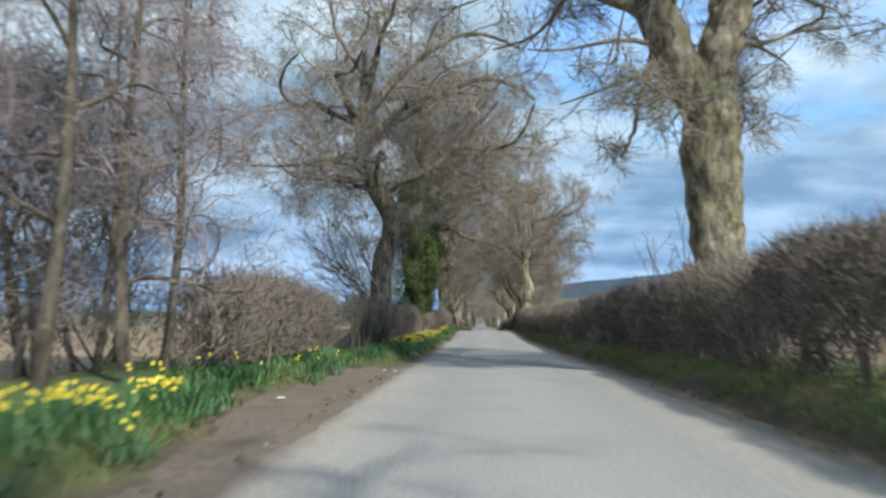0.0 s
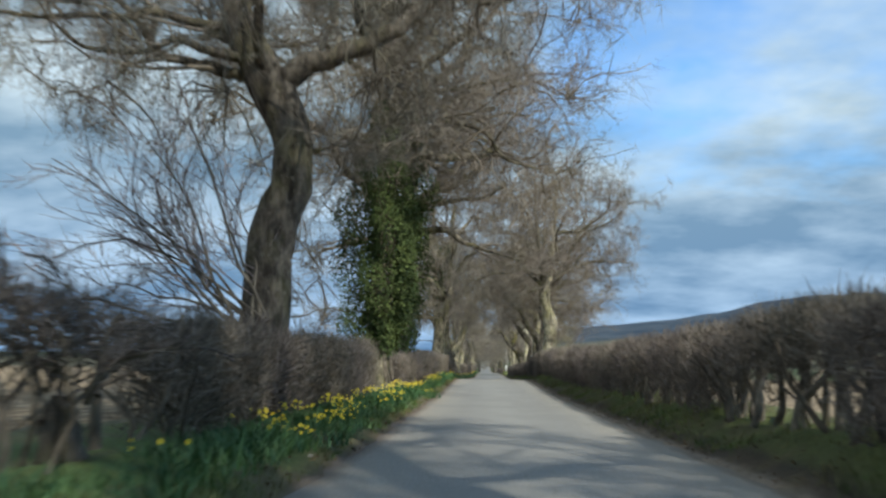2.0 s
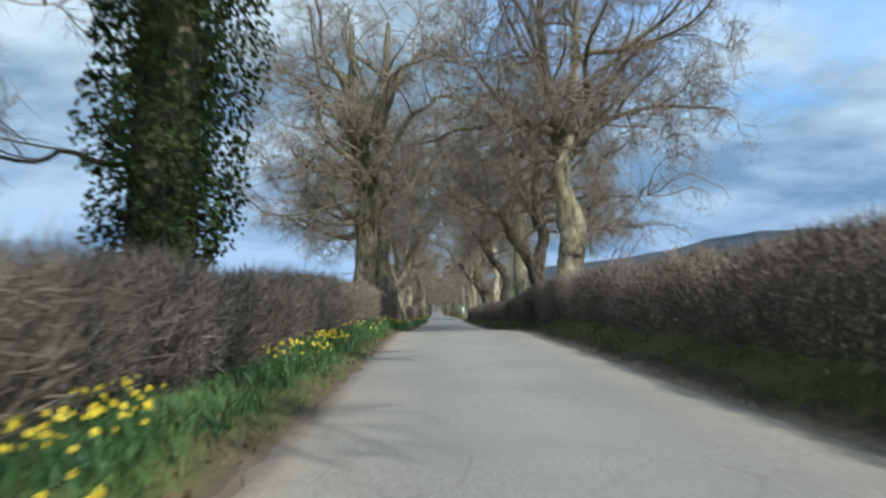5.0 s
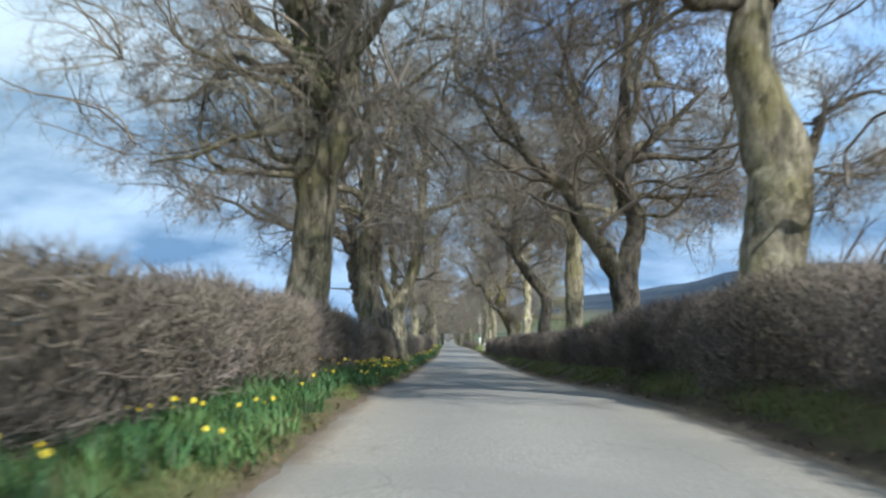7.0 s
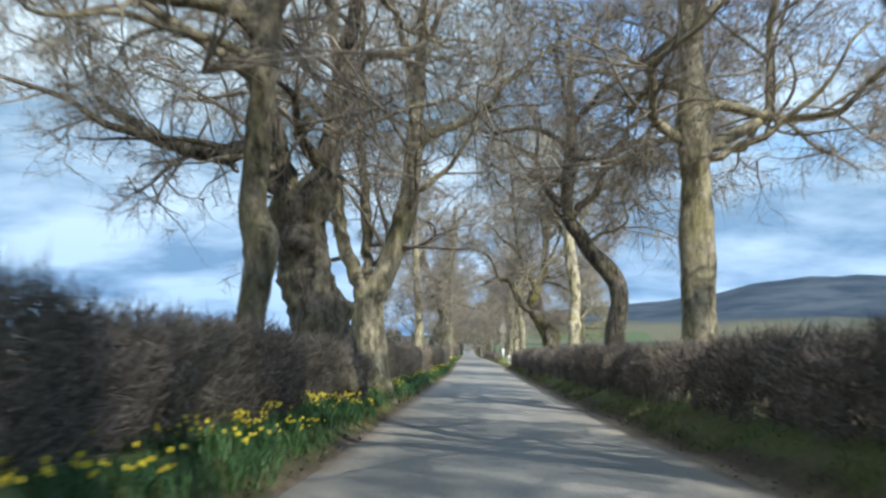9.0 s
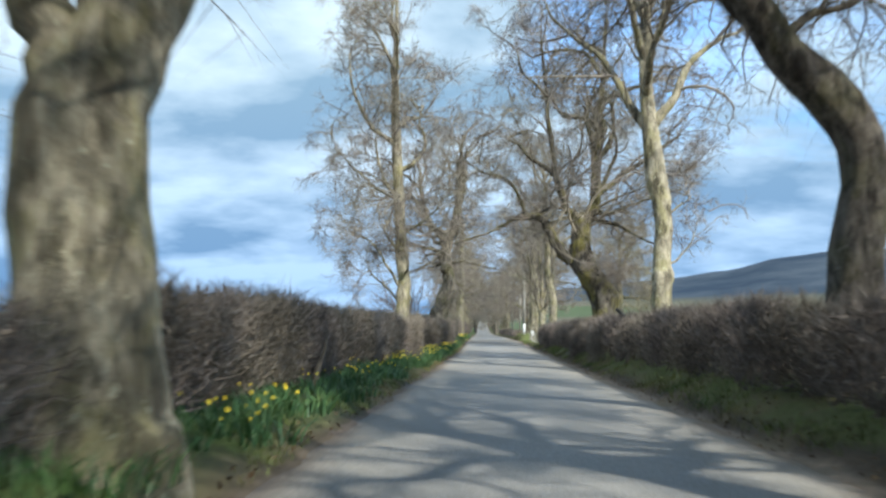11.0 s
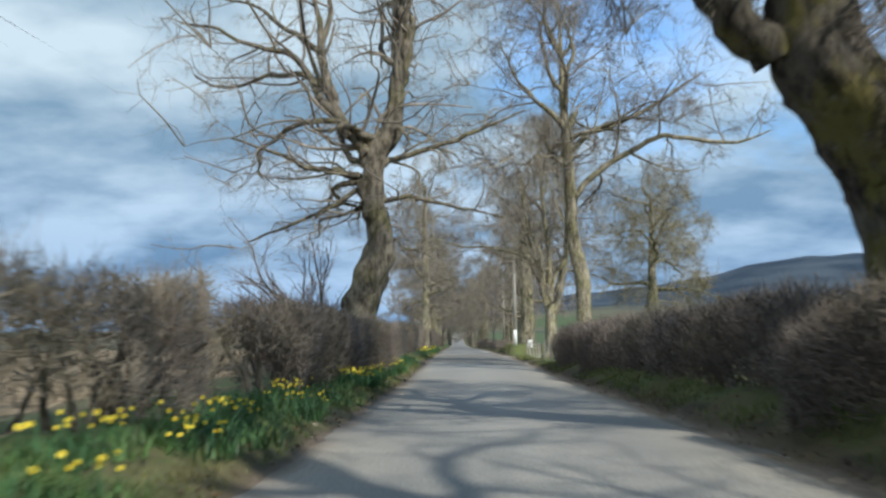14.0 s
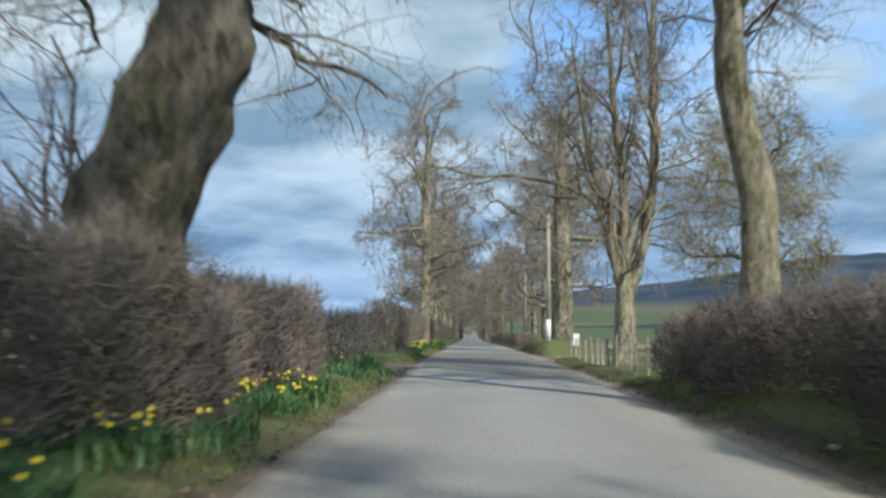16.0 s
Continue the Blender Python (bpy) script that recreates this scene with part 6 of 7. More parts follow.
# shrub fanning out beside the curved oak
def shrub(u, y, seed, ways, label, mat=TWIG_RED, n=(7, 5), arch=-0.02, stool=0.0, thick=0.045, bend=0.10):
    rng = np.random.default_rng(seed)
    top = thing("shrub", at_road(u, y, -0.05), label, "shrub")
    a, e = np.radians([w[0] for w in ways]), np.radians([w[1] for w in ways])
    L = np.array([w[2] for w in ways])
    D = np.stack([np.sin(a) * np.cos(e), np.cos(a) * np.cos(e), np.sin(e)], -1)
    S = rng.normal(size=(len(ways), 3)) * np.array([0.15, 0.15, 0.0 if not stool else 0.18]) + np.array([0, 0, stool])
    P = grow(S, D, L, 9, rng, bend, arch)
    R = taper(np.full(len(ways), 0.034 if stool else thick), 9, 0.25)
    if stool:
        q = spline([(0, 0, -0.2, 0.22), (0.02, 0, 0.3 * stool, 0.18), (-0.03, 0.02, 0.8 * stool, 0.17), (0, 0, 1.1 * stool, 0.1)], 12)
        V, F = stem_surface(q[:, :3], q[:, 3], 10, rng, 0.15, 0.3)
        mesh_part("stump", quads("stump", V, F), BARK_DARK, top)
    for p, r in zip(P, R):
        V, F = tubes(p[None], r[None], 6)
        mesh_part("stem", quads("stem", V, F), HEDGE_STEM, top)
    s, d, l, r = sprout(P, R, L, n[0], rng, 0.2, 1, 30, 0.42, 0.55)
    P2 = grow(s, d, l, 5, rng, 0.12, 0.02)
    R2 = np.maximum(taper(r, 5, 0.4), 0.006)
    s, d, l, r = sprout(P2, R2, l, n[1], rng, 0.2, 1, 32, 0.5, 0.7)
    P3 = grow(s, d, np.maximum(l, 0.3), 3, rng, 0.15, 0.0)
    R3 = np.maximum(taper(r, 3, 0.5), 0.006)
    mesh_part("brushwood", joined("brushwood", [tubes(P2, R2, 4), spikes(P3, R3)]), mat, top)
    return top


shrub(-3.98, 32.45, 31, [(268, 30, 4.6), (272, 26, 4.2), (264, 36, 4.8), (275, 46, 4.6), (262, 54, 4.6), (270, 62, 4.4), (278, 34, 4.6), (260, 42, 4.8), (268, 72, 4.2), (265, 24, 3.6), (266, 50, 4.8), (272, 58, 4.6), (262, 66, 4.4), (276, 78, 4.2)],
      "fan-shaped bare shrub at the foot of the curved tree", n=(11, 7), arch=0.0, stool=1.5, bend=0.17)
shrub(-4.9, 155.4, 32, [(262, 48, 4.8), (272, 58, 5.4), (258, 70, 5.2), (285, 78, 5.4), (250, 62, 5.0), (290, 52, 4.4), (230, 70, 4.6), (266, 36, 3.8), (250, 44, 4.6), (275, 30, 4.4), (265, 64, 4.0), (258, 56, 3.4), (272, 74, 4.2), (262, 80, 3.6), (270, 50, 3.0)], "spindly bare shrub against the leaning trunk", n=(10, 6), thick=0.06, bend=0.2)
shrub(4.5, 18.3, 33, [(270, 83, 3.0), (90, 86, 3.1), (250, 79, 2.7), (0, 85, 2.9), (290, 74, 2.4), (120, 82, 2.5)], "thin bare shrub at the foot of the forked trunk", n=(6, 4), thick=0.018)
shrub(5.9, 77.2, 34, [(85, 72, 3.2), (95, 60, 3.4), (75, 80, 3.0), (110, 74, 2.8), (270, 78, 2.6), (60, 66, 2.8)], "thin upright saplings behind the hedge", n=(6, 4))


# ---- hedges ----
SWELLS = (76.6, 82.0, 129.0, 135.8, 152.0, 157.6)


def hedge(u0, y0, y1, height, thick, seed, label, density=1.0, bare=0.55, openings=(), name="hedge", loose=0.0, stout=False, twig=HEDGE_TWIG):
    """Stems along the line and a thicket of bent twigs, thinner near the ground, with a trimmed but ragged top. openings: rows of
    place along the lane, width and height of arches left open at the foot. loose: gaps between the clumps and a rough top;
    stout: thick old stems standing in the openings."""
    rng = np.random.default_rng(seed)
    length = y1 - y0
    yc = (y0 + y1) / 2
    top = thing(name, at_road(u0, yc), label, "hedge", "roadside hedges")
    ox, oy, oz = top.location

    def put(u, y, h):
        return np.stack([u + cx(y) - ox, y - oy, gz(y) + bank(u, y) + h - oz], -1)

    def crest(y):
        ends = np.minimum(1, np.minimum((y - y0), (y1 - y)) / 0.9 * 0.15 + 0.85)
        return height * ends * (1 + 0.05 * np.sin(y * 0.9 + seed) + 0.04 * np.sin(y * 2.7 + 2 * seed) + 0.03 * np.sin(y * 6.1) + loose * (0.10 * np.sin(y * 2.1 + seed) + 0.07 * np.sin(y * 5.3)))

    def shut(y, h):
        ok = np.ones(len(y), bool)
        for c, w, t in openings:
            ok &= ~(h < t * np.sqrt(np.clip(1 - ((y - c) / (w / 2)) ** 2, 0, 1)))
        clumps = np.sin(3.3 * y + 2.0 * np.sin(2.3 * h + seed)) + np.sin(4.9 * h + 1.7 * np.sin(2.9 * y)) + 0.6 * np.sin(9.1 * y + 7.3 * h)
        return ok & (clumps > -2.9 + 2.6 * loose)

    m = max(3, int(length * 2.3))
    ys = y0 + 0.25 + (length - 0.5) * (np.arange(m) + rng.random(m)) / m
    us = u0 + 0.14 * thick * rng.normal(size=m)
    hh = crest(ys) * (0.6 + 0.3 * rng.random(m))
    S = put(us, ys, np.full(m, -0.06))
    D = np.stack([0.18 * rng.normal(size=m), 0.22 * rng.normal(size=m), np.ones(m)], -1)
    P = grow(S, D, hh, 6, rng, 0.24, 0.12)
    R = taper((0.03 if openings else 0.016) + (0.05 if openings else 0.03) * rng.random(m) ** 2, 6, 0.4)
    if stout:
        old = np.concatenate([np.arange(c - w / 2 + 0.2, c + w / 2, 0.36) for c, w, t in openings if w > 1.2])
        old = old + 0.12 * rng.normal(size=len(old))
        S = put(u0 + 0.2 * rng.normal(size=len(old)), old, np.full(len(old), -0.08))
        D = np.stack([0.12 * rng.normal(size=len(old)), 0.3 * rng.normal(size=len(old)), np.ones(len(old))], -1)
        P = np.concatenate([P, grow(S, D, 0.85 * crest(old), 6, rng, 0.16, 0.05)])
        R = np.concatenate([R, taper(0.05 + 0.035 * rng.random(len(old)), 6, 0.5)])
    if density > 0.3:
        for p, r in zip(P, R):
            V, F = tubes(p[None], r[None], 6)
            mesh_part("stem", quads("stem", V, F), HEDGE_STEM, top)
    else:
        V, F = tubes(P, R, 4)
        tagged(mesh_part("stemwork", quads("stemwork", V, F), HEDGE_STEM, top), kind="stuff")

    def wood(n, low, high, spread, k, r0, r1, up):
        y = y0 + length * rng.random(n)
        f = rng.random(n)
        f = np.where(rng.random(n) < bare, f, f ** 0.45)
        h = 0.05 + (crest(y) - high * 0.5) * f
        w = thick * 0.5 * np.interp(f, [0, 0.25, 0.6, 0.9, 1], [0.7, 0.9, 1, 0.95, 0.75])
        q = rng.uniform(-1, 1, n)
        q = np.sign(q) * np.abs(q) ** 0.6 * spread
        ok = shut(y, h)
        y, f, h, w, q = y[ok], f[ok], h[ok], w[ok], q[ok]
        n = len(y)
        u = u0 + w * q * (1 + 0.12 * np.sin(y * 1.7 + seed) + 0.10 * np.sin(y * 4.1))
        S = put(u, y, h)
        D = np.stack([0.45 * q + 0.4 * rng.normal(size=n), 0.38 * rng.normal(size=n), up + 0.45 * rng.normal(size=n)], -1)
        L = low + (high - low) * rng.random(n)
        P = grow(S, D, L, k, rng, 0.4, 0.06)
        R = (r0 + r1 * rng.random(n) ** 2)[:, None] * np.linspace(1, 0.55, k)[None]
        return spikes(P, R) if k > 2 else slivers(P, R, rng)

    base = length * density * (height / 1.6)
    pieces = [wood(int(base * 70), 0.3, 0.55, 1.0, 3, 0.006, 0.005, 0.75), wood(int(base * 1650), 0.14, 0.38, 1.0, 2, 0.0075, 0.003, 0.7), wood(int(base * 330), 0.25, 0.55, 0.5, 2, 0.014, 0.004, 0.6)]
    # where a trunk stands in the line the hedge swells out in front of it
    for yb in SWELLS:
        if y0 < yb < y1 and density > 0.5:
            n3 = int(900 * height)
            out = 1 if u0 < 0 else -1
            y = np.clip(yb + 0.75 * rng.normal(size=n3), y0 + 0.1, y1 - 0.1)
            h = 0.04 + (crest(y) - 0.12) * rng.random(n3)
            room = 0.42 * np.exp(-((y - yb) / 0.9) ** 2)
            u = u0 + out * (0.42 * thick + room * rng.random(n3) ** 0.7)
            D = np.stack([0.5 * out + 0.5 * rng.normal(size=n3), 0.5 * rng.normal(size=n3), 0.6 + 0.5 * rng.normal(size=n3)], -1)
            P = grow(put(u, y, h), D, 0.14 + 0.26 * rng.random(n3), 2, rng, 0.3, 0.05)
            pieces.append(spikes(P, np.full((n3, 2), 0.008)))
    # upright shoots over the top
    n2 = int(length * 70 * density)
    y = y0 + 0.15 + (length - 0.3) * rng.random(n2)
    u = u0 + thick * 0.45 * rng.uniform(-1, 1, n2)
    S = put(u, y, crest(y) * (0.86 + 0.12 * rng.random(n2)))
    D = np.stack([0.35 * rng.normal(size=n2), 0.4 * rng.normal(size=n2), np.ones(n2)], -1)
    P = grow(S, D, (0.08 + 0.2 * rng.random(n2) ** 2) * (1 + loose), 2, rng, 0.2, 0.1)
    pieces.append(spikes(P, np.full((n2, 2), 0.006)))
    tagged(mesh_part("brushwood", joined("brushwood", pieces), twig, top, "tangled brown leafless twigs"), kind="stuff")
    return top


BROWN = "trimmed leafless brown hawthorn hedge on the verge"
GAPPY = "leafless hawthorn hedge with bare gappy foot"
LEFT_HEDGES = [(12.6, 22.5, 1.7, BROWN, ()), (22.5, 27.4, 1.5, GAPPY, ((23.9, 2.9, 1.2), (26.3, 2.4, 0.9))), (27.4, 34.2, 1.5, GAPPY, ((31.5, 0.8, 0.3),)), (34.2, 42.4, 1.6, BROWN, ()), (47.6, 60.0, 1.35, BROWN, ()), (60.0, 72.0, 1.5, BROWN, ()), (72.0, 86.0, 1.45, GAPPY, ()),
               (86.0, 100.3, 1.45, BROWN, ()), (101.5, 104.6, 1.3, BROWN, ()), (105.5, 120.0, 1.45, GAPPY, ((117.2, 0.9, 0.4), (119, 0.6, 0.4))), (120.0, 131.6, 1.5, BROWN, ()),
               (138.4, 152.6, 1.65, GAPPY, ((138.9, 1.5, 0.9), (141.0, 1.2, 0.6), (143.5, 0.8, 0.4))), (152.6, 158.6, 1.6, BROWN, ()), (163.6, 168.6, 1.45, "separate round hedge bush beside a gap", ()), (173.5, 205.0, 2.0, BROWN, ()), (206, 290, 2.0, BROWN, ())]
for n_, (a_, b_, h_, lab_, op_) in enumerate(LEFT_HEDGES):
    hedge(-3.3 if a_ == 138.4 else -3.5 if a_ > 46 else -3.75 if a_ > 20 else -4.5, a_, b_, h_, 0.7 if a_ == 22.5 else 1.25, 200 + n_, lab_, density=0.55 if a_ == 22.5 else 1.0 if a_ < 160 else 0.3, bare=0.9 if lab_ == BROWN else 0.55, openings=op_,
          loose=0.75 if a_ == 22.5 else 0.4 if a_ in (12.6, 27.4) else 0.0)
hedge(-4.1, 131.6, 138.6, 1.62, 1.4, 230, "ragged brown thorn row in the field gap", density=0.62, bare=0.4, loose=0.85, twig=TWIG_BROWN,
      openings=((133.2, 2.0, 0.55), (135.6, 2.4, 0.8), (137.6, 1.6, 0.7)))
# gnarled thorns on short thick stems in the two gaps
shrub(-3.8, 25.6, 35, [(185, 38, 1.5), (170, 55, 1.6), (200, 62, 1.5), (150, 72, 1.5), (260, 60, 1.3), (100, 66, 1.3), (20, 60, 1.5), (340, 50, 1.4), (180, 22, 1.3), (190, 80, 1.7)],
      "gnarled dark thorn bush arching over the hedge gap", mat=HEDGE_TWIG, n=(9, 7), stool=0.55, bend=0.42)
shrub(-4.1, 135.7, 36, [(185, 34, 1.2), (170, 58, 1.4), (205, 66, 1.3), (90, 62, 1.2), (270, 55, 1.2), (20, 50, 1.3), (345, 35, 1.2), (0, 75, 1.4), (150, 78, 1.4)],
      "gnarled thorn bush on a short dark stem", mat=TWIG_BROWN, n=(9, 7), stool=0.6, bend=0.42)
near_rows = [(3.5, 17.6, 1.9, GAPPY, ((8.2, 1.0, 0.7), (9.6, 1.0, 0.75), (11.6, 0.7, 0.5))), (17.6, 34.0, 1.75, GAPPY, ((28.9, 2.3, 0.95), (31.2, 2.3, 1.0), (33.0, 1.3, 0.8))), (34.0, 50.0, 1.65, GAPPY, ((37.0, 1.4, 0.6), (38.9, 1.6, 0.75), (40.6, 1.5, 0.8), (43.0, 0.8, 0.6), (44.6, 0.5, 0.4))), (50.0, 64.0, 1.65, BROWN, ()), (64.0, 78.0, 1.65, BROWN, ()), (78.0, 91.0, 1.5, BROWN, ()), (91.0, 101.6, 1.35, GAPPY, ((97.6, 1.5, 0.5), (99.3, 1.7, 0.62), (100.9, 1.3, 0.55)))]
far_rows = [(101.6, 112.0, 1.35, GAPPY, ((104.0, 0.8, 0.45), (106.5, 0.9, 0.4))), (112.0, 125.0, 1.45, GAPPY, ((118.5, 0.8, 0.4), (121.8, 1.4, 0.5), (123.6, 1.5, 0.6))), (125.0, 136.0, 1.45, GAPPY, ((126.3, 1.3, 0.55), (128.2, 0.9, 0.6), (129.4, 1.0, 0.7), (130.6, 0.9, 0.65), (131.8, 0.8, 0.5))), (136.0, 149.0, 1.45, BROWN, ((141.0, 0.6, 0.3), (142.4, 0.6, 0.3))), (149.0, 162.6, 1.45, BROWN, ()), (205, 236, 1.0, "low far hedge beside the lane", ()), (244, 290, 1.3, BROWN, ())]
RIGHT_HEDGES = near_rows + far_rows
for n_, (a_, b_, h_, lab_, op_) in enumerate(RIGHT_HEDGES):
    hedge(4.68, a_, b_, h_, 1.3, 300 + n_, lab_, density=0.88 if a_ < 160 else 0.3, bare=0.9 if lab_ == BROWN else 0.55, openings=op_, stout=a_ in (17.6, 34.0, 91.0, 112.0, 125.0))

hedge(-7.5, 9.5, 16.6, 5.3, 2.2, 240, "tall dark tangled thicket behind the flowers", density=0.46, bare=0.8, name="thicket", loose=0.35, openings=((11.6, 3.4, 0.9), (14.9, 3.0, 0.8)))

snag = thing("dead_branch", at_road(4.75, 126.4, 0.9), "broken dark dead branch sticking out of the hedge", "branch")
q = spline([(0.15, 0.2, -0.9, 0.07), (0.1, 0.1, -0.2, 0.07), (-0.05, 0, 0.3, 0.065), (-0.3, -0.1, 0.62, 0.07), (-0.42, -0.1, 0.72, 0.05), (-0.45, -0.1, 0.74, 0.02)], 16)
V, F = stem_surface(q[:, :3], q[:, 3], 8, np.random.default_rng(4), 0.15, 0.0)
mesh_part("stub", quads("stub", V, F), BARK_DARK, snag)


# ---- daffodils and grass ----
def blades(n, place, rng, height, width, bend):
    """Corners and faces of n bent, tapering blades at the places (n, 3)."""
    a = rng.random(n) * 2 * np.pi
    out = np.stack([np.cos(a), np.sin(a), np.zeros(n)], -1)
    side = np.stack([-np.sin(a), np.cos(a), np.zeros(n)], -1)
    up = np.array([0, 0, 1.0])
    h = height * (0.6 + 0.6 * rng.random(n))[:, None]
    b = bend * (0.3 + rng.random(n))[:, None] * h
    w = width * (0.7 + 0.6 * rng.random(n))[:, None]
    rows = []
    for f, k in ((0, 1.0), (0.55, 0.85), (1.0, 0.15)):
        c = place + up * h * (f - 0.12 * f * f) + out * b * f * f
        rows += [c - side * w * k * 0.5, c + side * w * k * 0.5]
    V = np.stack(rows, 1).reshape(-1, 3)
    o = (np.arange(n) * 6)[:, None]
    F = np.concatenate([o + np.array([[0, 1, 3, 2]]), o + np.array([[2, 3, 5, 4]])])
    return V, F


def flower_mesh(seed):
    """One daffodil: stalk, six petals and a flared trumpet, its face turned aside."""
    rng = np.random.default_rng(seed)
    size = 0.027 + 0.006 * rng.random()
    hgt = 0.22 + 0.14 * rng.random()
    c = np.array([0.05 * rng.normal(), 0.05 * rng.normal(), hgt])
    n = unit(np.array([0.8 + 0.3 * rng.normal(), -0.6 + 0.4 * rng.normal(), 0.0 + 0.2 * rng.normal()]))
    u = unit(np.cross(n, np.array([0.3, 0.2, 1.0])))
    w = np.cross(n, u)
    V, F = tubes(np.array([[(0, 0, -0.03), c * np.array([0.6, 0.6, 0.55]), c - n * size * 0.3]]), np.full((1, 3), 0.0045), 4)
    V, F, mats = list(V), [list(f) for f in F], [0] * len(F)
    for i in range(6):
        a = i * math.pi / 3 + rng.random() * 0.2
        d = u * math.cos(a) + w * math.sin(a)
        s = np.cross(n, d)
        o = len(V)
        V += [c, c + d * size * 0.55 + s * size * 0.32, c + d * size + n * size * 0.1, c + d * size * 0.55 - s * size * 0.32]
        F.append([o, o + 1, o + 2, o + 3])
        mats.append(1)
    o = len(V)
    for r, k in ((0.20, 0.0), (0.24, 0.45), (0.38, 0.65)):
        for i in range(6):
            a = i * math.pi / 3
            V.append(c + n * size * k + (u * math.cos(a) + w * math.sin(a)) * size * r)
    for j in range(2):
        for i in range(6):
            F.append([o + j * 6 + i, o + j * 6 + (i + 1) % 6, o + (j + 1) * 6 + (i + 1) % 6, o + (j + 1) * 6 + i])
            mats.append(2)
    me = quads("flower", np.array(V), np.array(F), False)
    for m in (DAFF_LEAF, PETAL, TRUMPET):
        me.materials.append(m)
    me.polygons.foreach_set("material_index", mats)
    return me


FLOWERS = [flower_mesh(500 + i) for i in range(7)]


def foliage_mesh(seed):
    rng = np.random.default_rng(seed)
    n = 120
    r = 0.44 * np.sqrt(rng.random(n))
    a = rng.random(n) * 6.28
    pl = np.stack([r * np.cos(a), r * np.sin(a) * 1.25, np.full(n, -0.04)], -1)
    V, F = blades(n, pl, rng, 0.27, 0.018, 1.05)
    me = quads("foliage", V, F)
    me.materials.append(DAFF_LEAF)
    return me


FOLIAGE = [foliage_mesh(600 + i) for i in range(5)]
LEAFY = "clump of green daffodil leaves without open flowers"
FEW = "clump of daffodils with a few yellow flowers"
MANY = "thick clump of daffodils in full yellow bloom"


def daffodil_clump(u, y, flowers, rng):
    label = LEAFY if flowers == 0 else FEW if flowers < 9 else MANY
    p = at_road(u, y)
    p.z = float(gz(y) + left_height(np.array(u), np.array(y)))
    top = thing("daffodil_clump", p, label, "flowers", "daffodils on the verge")
    leaf = new("foliage", FOLIAGE[int(rng.integers(len(FOLIAGE)))])
    leaf.parent = top
    leaf.rotation_euler.z = float(rng.random()) * 6.28
    s = 0.85 + 0.35 * float(rng.random())
    leaf.scale = (s, s, s * (0.85 + 0.3 * float(rng.random())))
    for i in range(flowers):
        f = new("flower", FLOWERS[int(rng.integers(len(FLOWERS)))])
        f.parent = top
        r, a = (0.30 if flowers > 8 else 0.40) * math.sqrt(rng.random()), rng.random() * 6.28
        f.location = (r * math.cos(a), 1.2 * r * math.sin(a), 0)
        f.rotation_euler.z = 0.6 * float(rng.normal())
    return top


# stretches of the left verge: start, end, share in full bloom, share with few flowers, how thick the planting is
near_rows = [(3.0, 8.0, 0.55, 0.3, 1.0), (8.0, 10.0, 0.3, 0.4, 1.0), (10.0, 12.5, 0.08, 0.4, 1.0), (12.5, 21.0, 0.0, 0.2, 0.9), (21.0, 29.0, 0.0, 0.1, 0.9), (29.0, 36.0, 0.4, 0.4, 1.0), (36.0, 43.5, 0.3, 0.5, 1.0), (43.5, 47.0, 0.05, 0.2, 0.5), (47.0, 53.0, 0.6, 0.2, 0.9), (53.0, 58.0, 0.1, 0.2, 0.7), (58.0, 66.0, 0.55, 0.2, 1.0), (66.0, 78.0, 0.05, 0.35, 1.0)]
far_rows = [(78.0, 84.0, 0.1, 0.5, 1.0), (84.0, 97.0, 0.2, 0.6, 1.0), (97.0, 106.0, 0.22, 0.45, 1.0), (106.0, 118.0, 0.05, 0.5, 1.0), (118.0, 127.0, 0.06, 0.4, 1.0), (127.0, 136.0, 0.22, 0.5, 1.0), (136.0, 143.0, 0.06, 0.35, 1.0), (143.0, 157.0, 0.36, 0.5, 1.0), (157.0, 166.0, 0.05, 0.3, 0.6), (166.0, 172.0, 0.0, 0.1, 0.4), (180.0, 215.0, 0.7, 0.2, 0.4)]
DRIFTS = near_rows + far_rows
drng = np.random.default_rng(11)
for a_, b_, many_, few_, thick_ in DRIFTS:
    y_ = a_
    while y_ < b_:
        for lane_u in (-2.95, -2.58):
            if drng.random() > thick_ * 0.95:
                continue
            p_ = drng.random()
            n_ = int(drng.integers(12, 25)) if p_ < many_ else int(drng.integers(3, 8)) if p_ < many_ + few_ else 0
            if lane_u == -2.58:
                n_ = int(n_ * 0.8)
            daffodil_clump(lane_u - 0.85 * float(pull_in(y_)) + 0.12 * float(drng.normal()), y_ + 0.25 * float(drng.normal()), n_, drng)
        y_ += 1.02


def sward(name, us, y0, y1, n, height, width, seed, label, heightfn, mat=GRASS, bend=0.6):
    rng = np.random.default_rng(seed)
    u = rng.triangular(us[0], us[1], us[2], n)
    y = y0 + (y1 - y0) * rng.random(n)
    if us[1] < 0:
        u = u - pull_in(y)
    keep = (np.sin(y * 1.3 + 3 * u) + np.sin(y * 0.41 - u * 2) + 1.3 * rng.random(n)) > 0.1
    u, y = u[keep], y[keep]
    pl = np.stack([u + cx(y), y, gz(y) + heightfn(u, y) - 0.02], -1)
    V, F = blades(len(u), pl, rng, height, width, bend)
    me = quads(name, V, F)
    me.materials.append(mat)
    return tagged(new(name, me), label, "grass", kind="stuff")


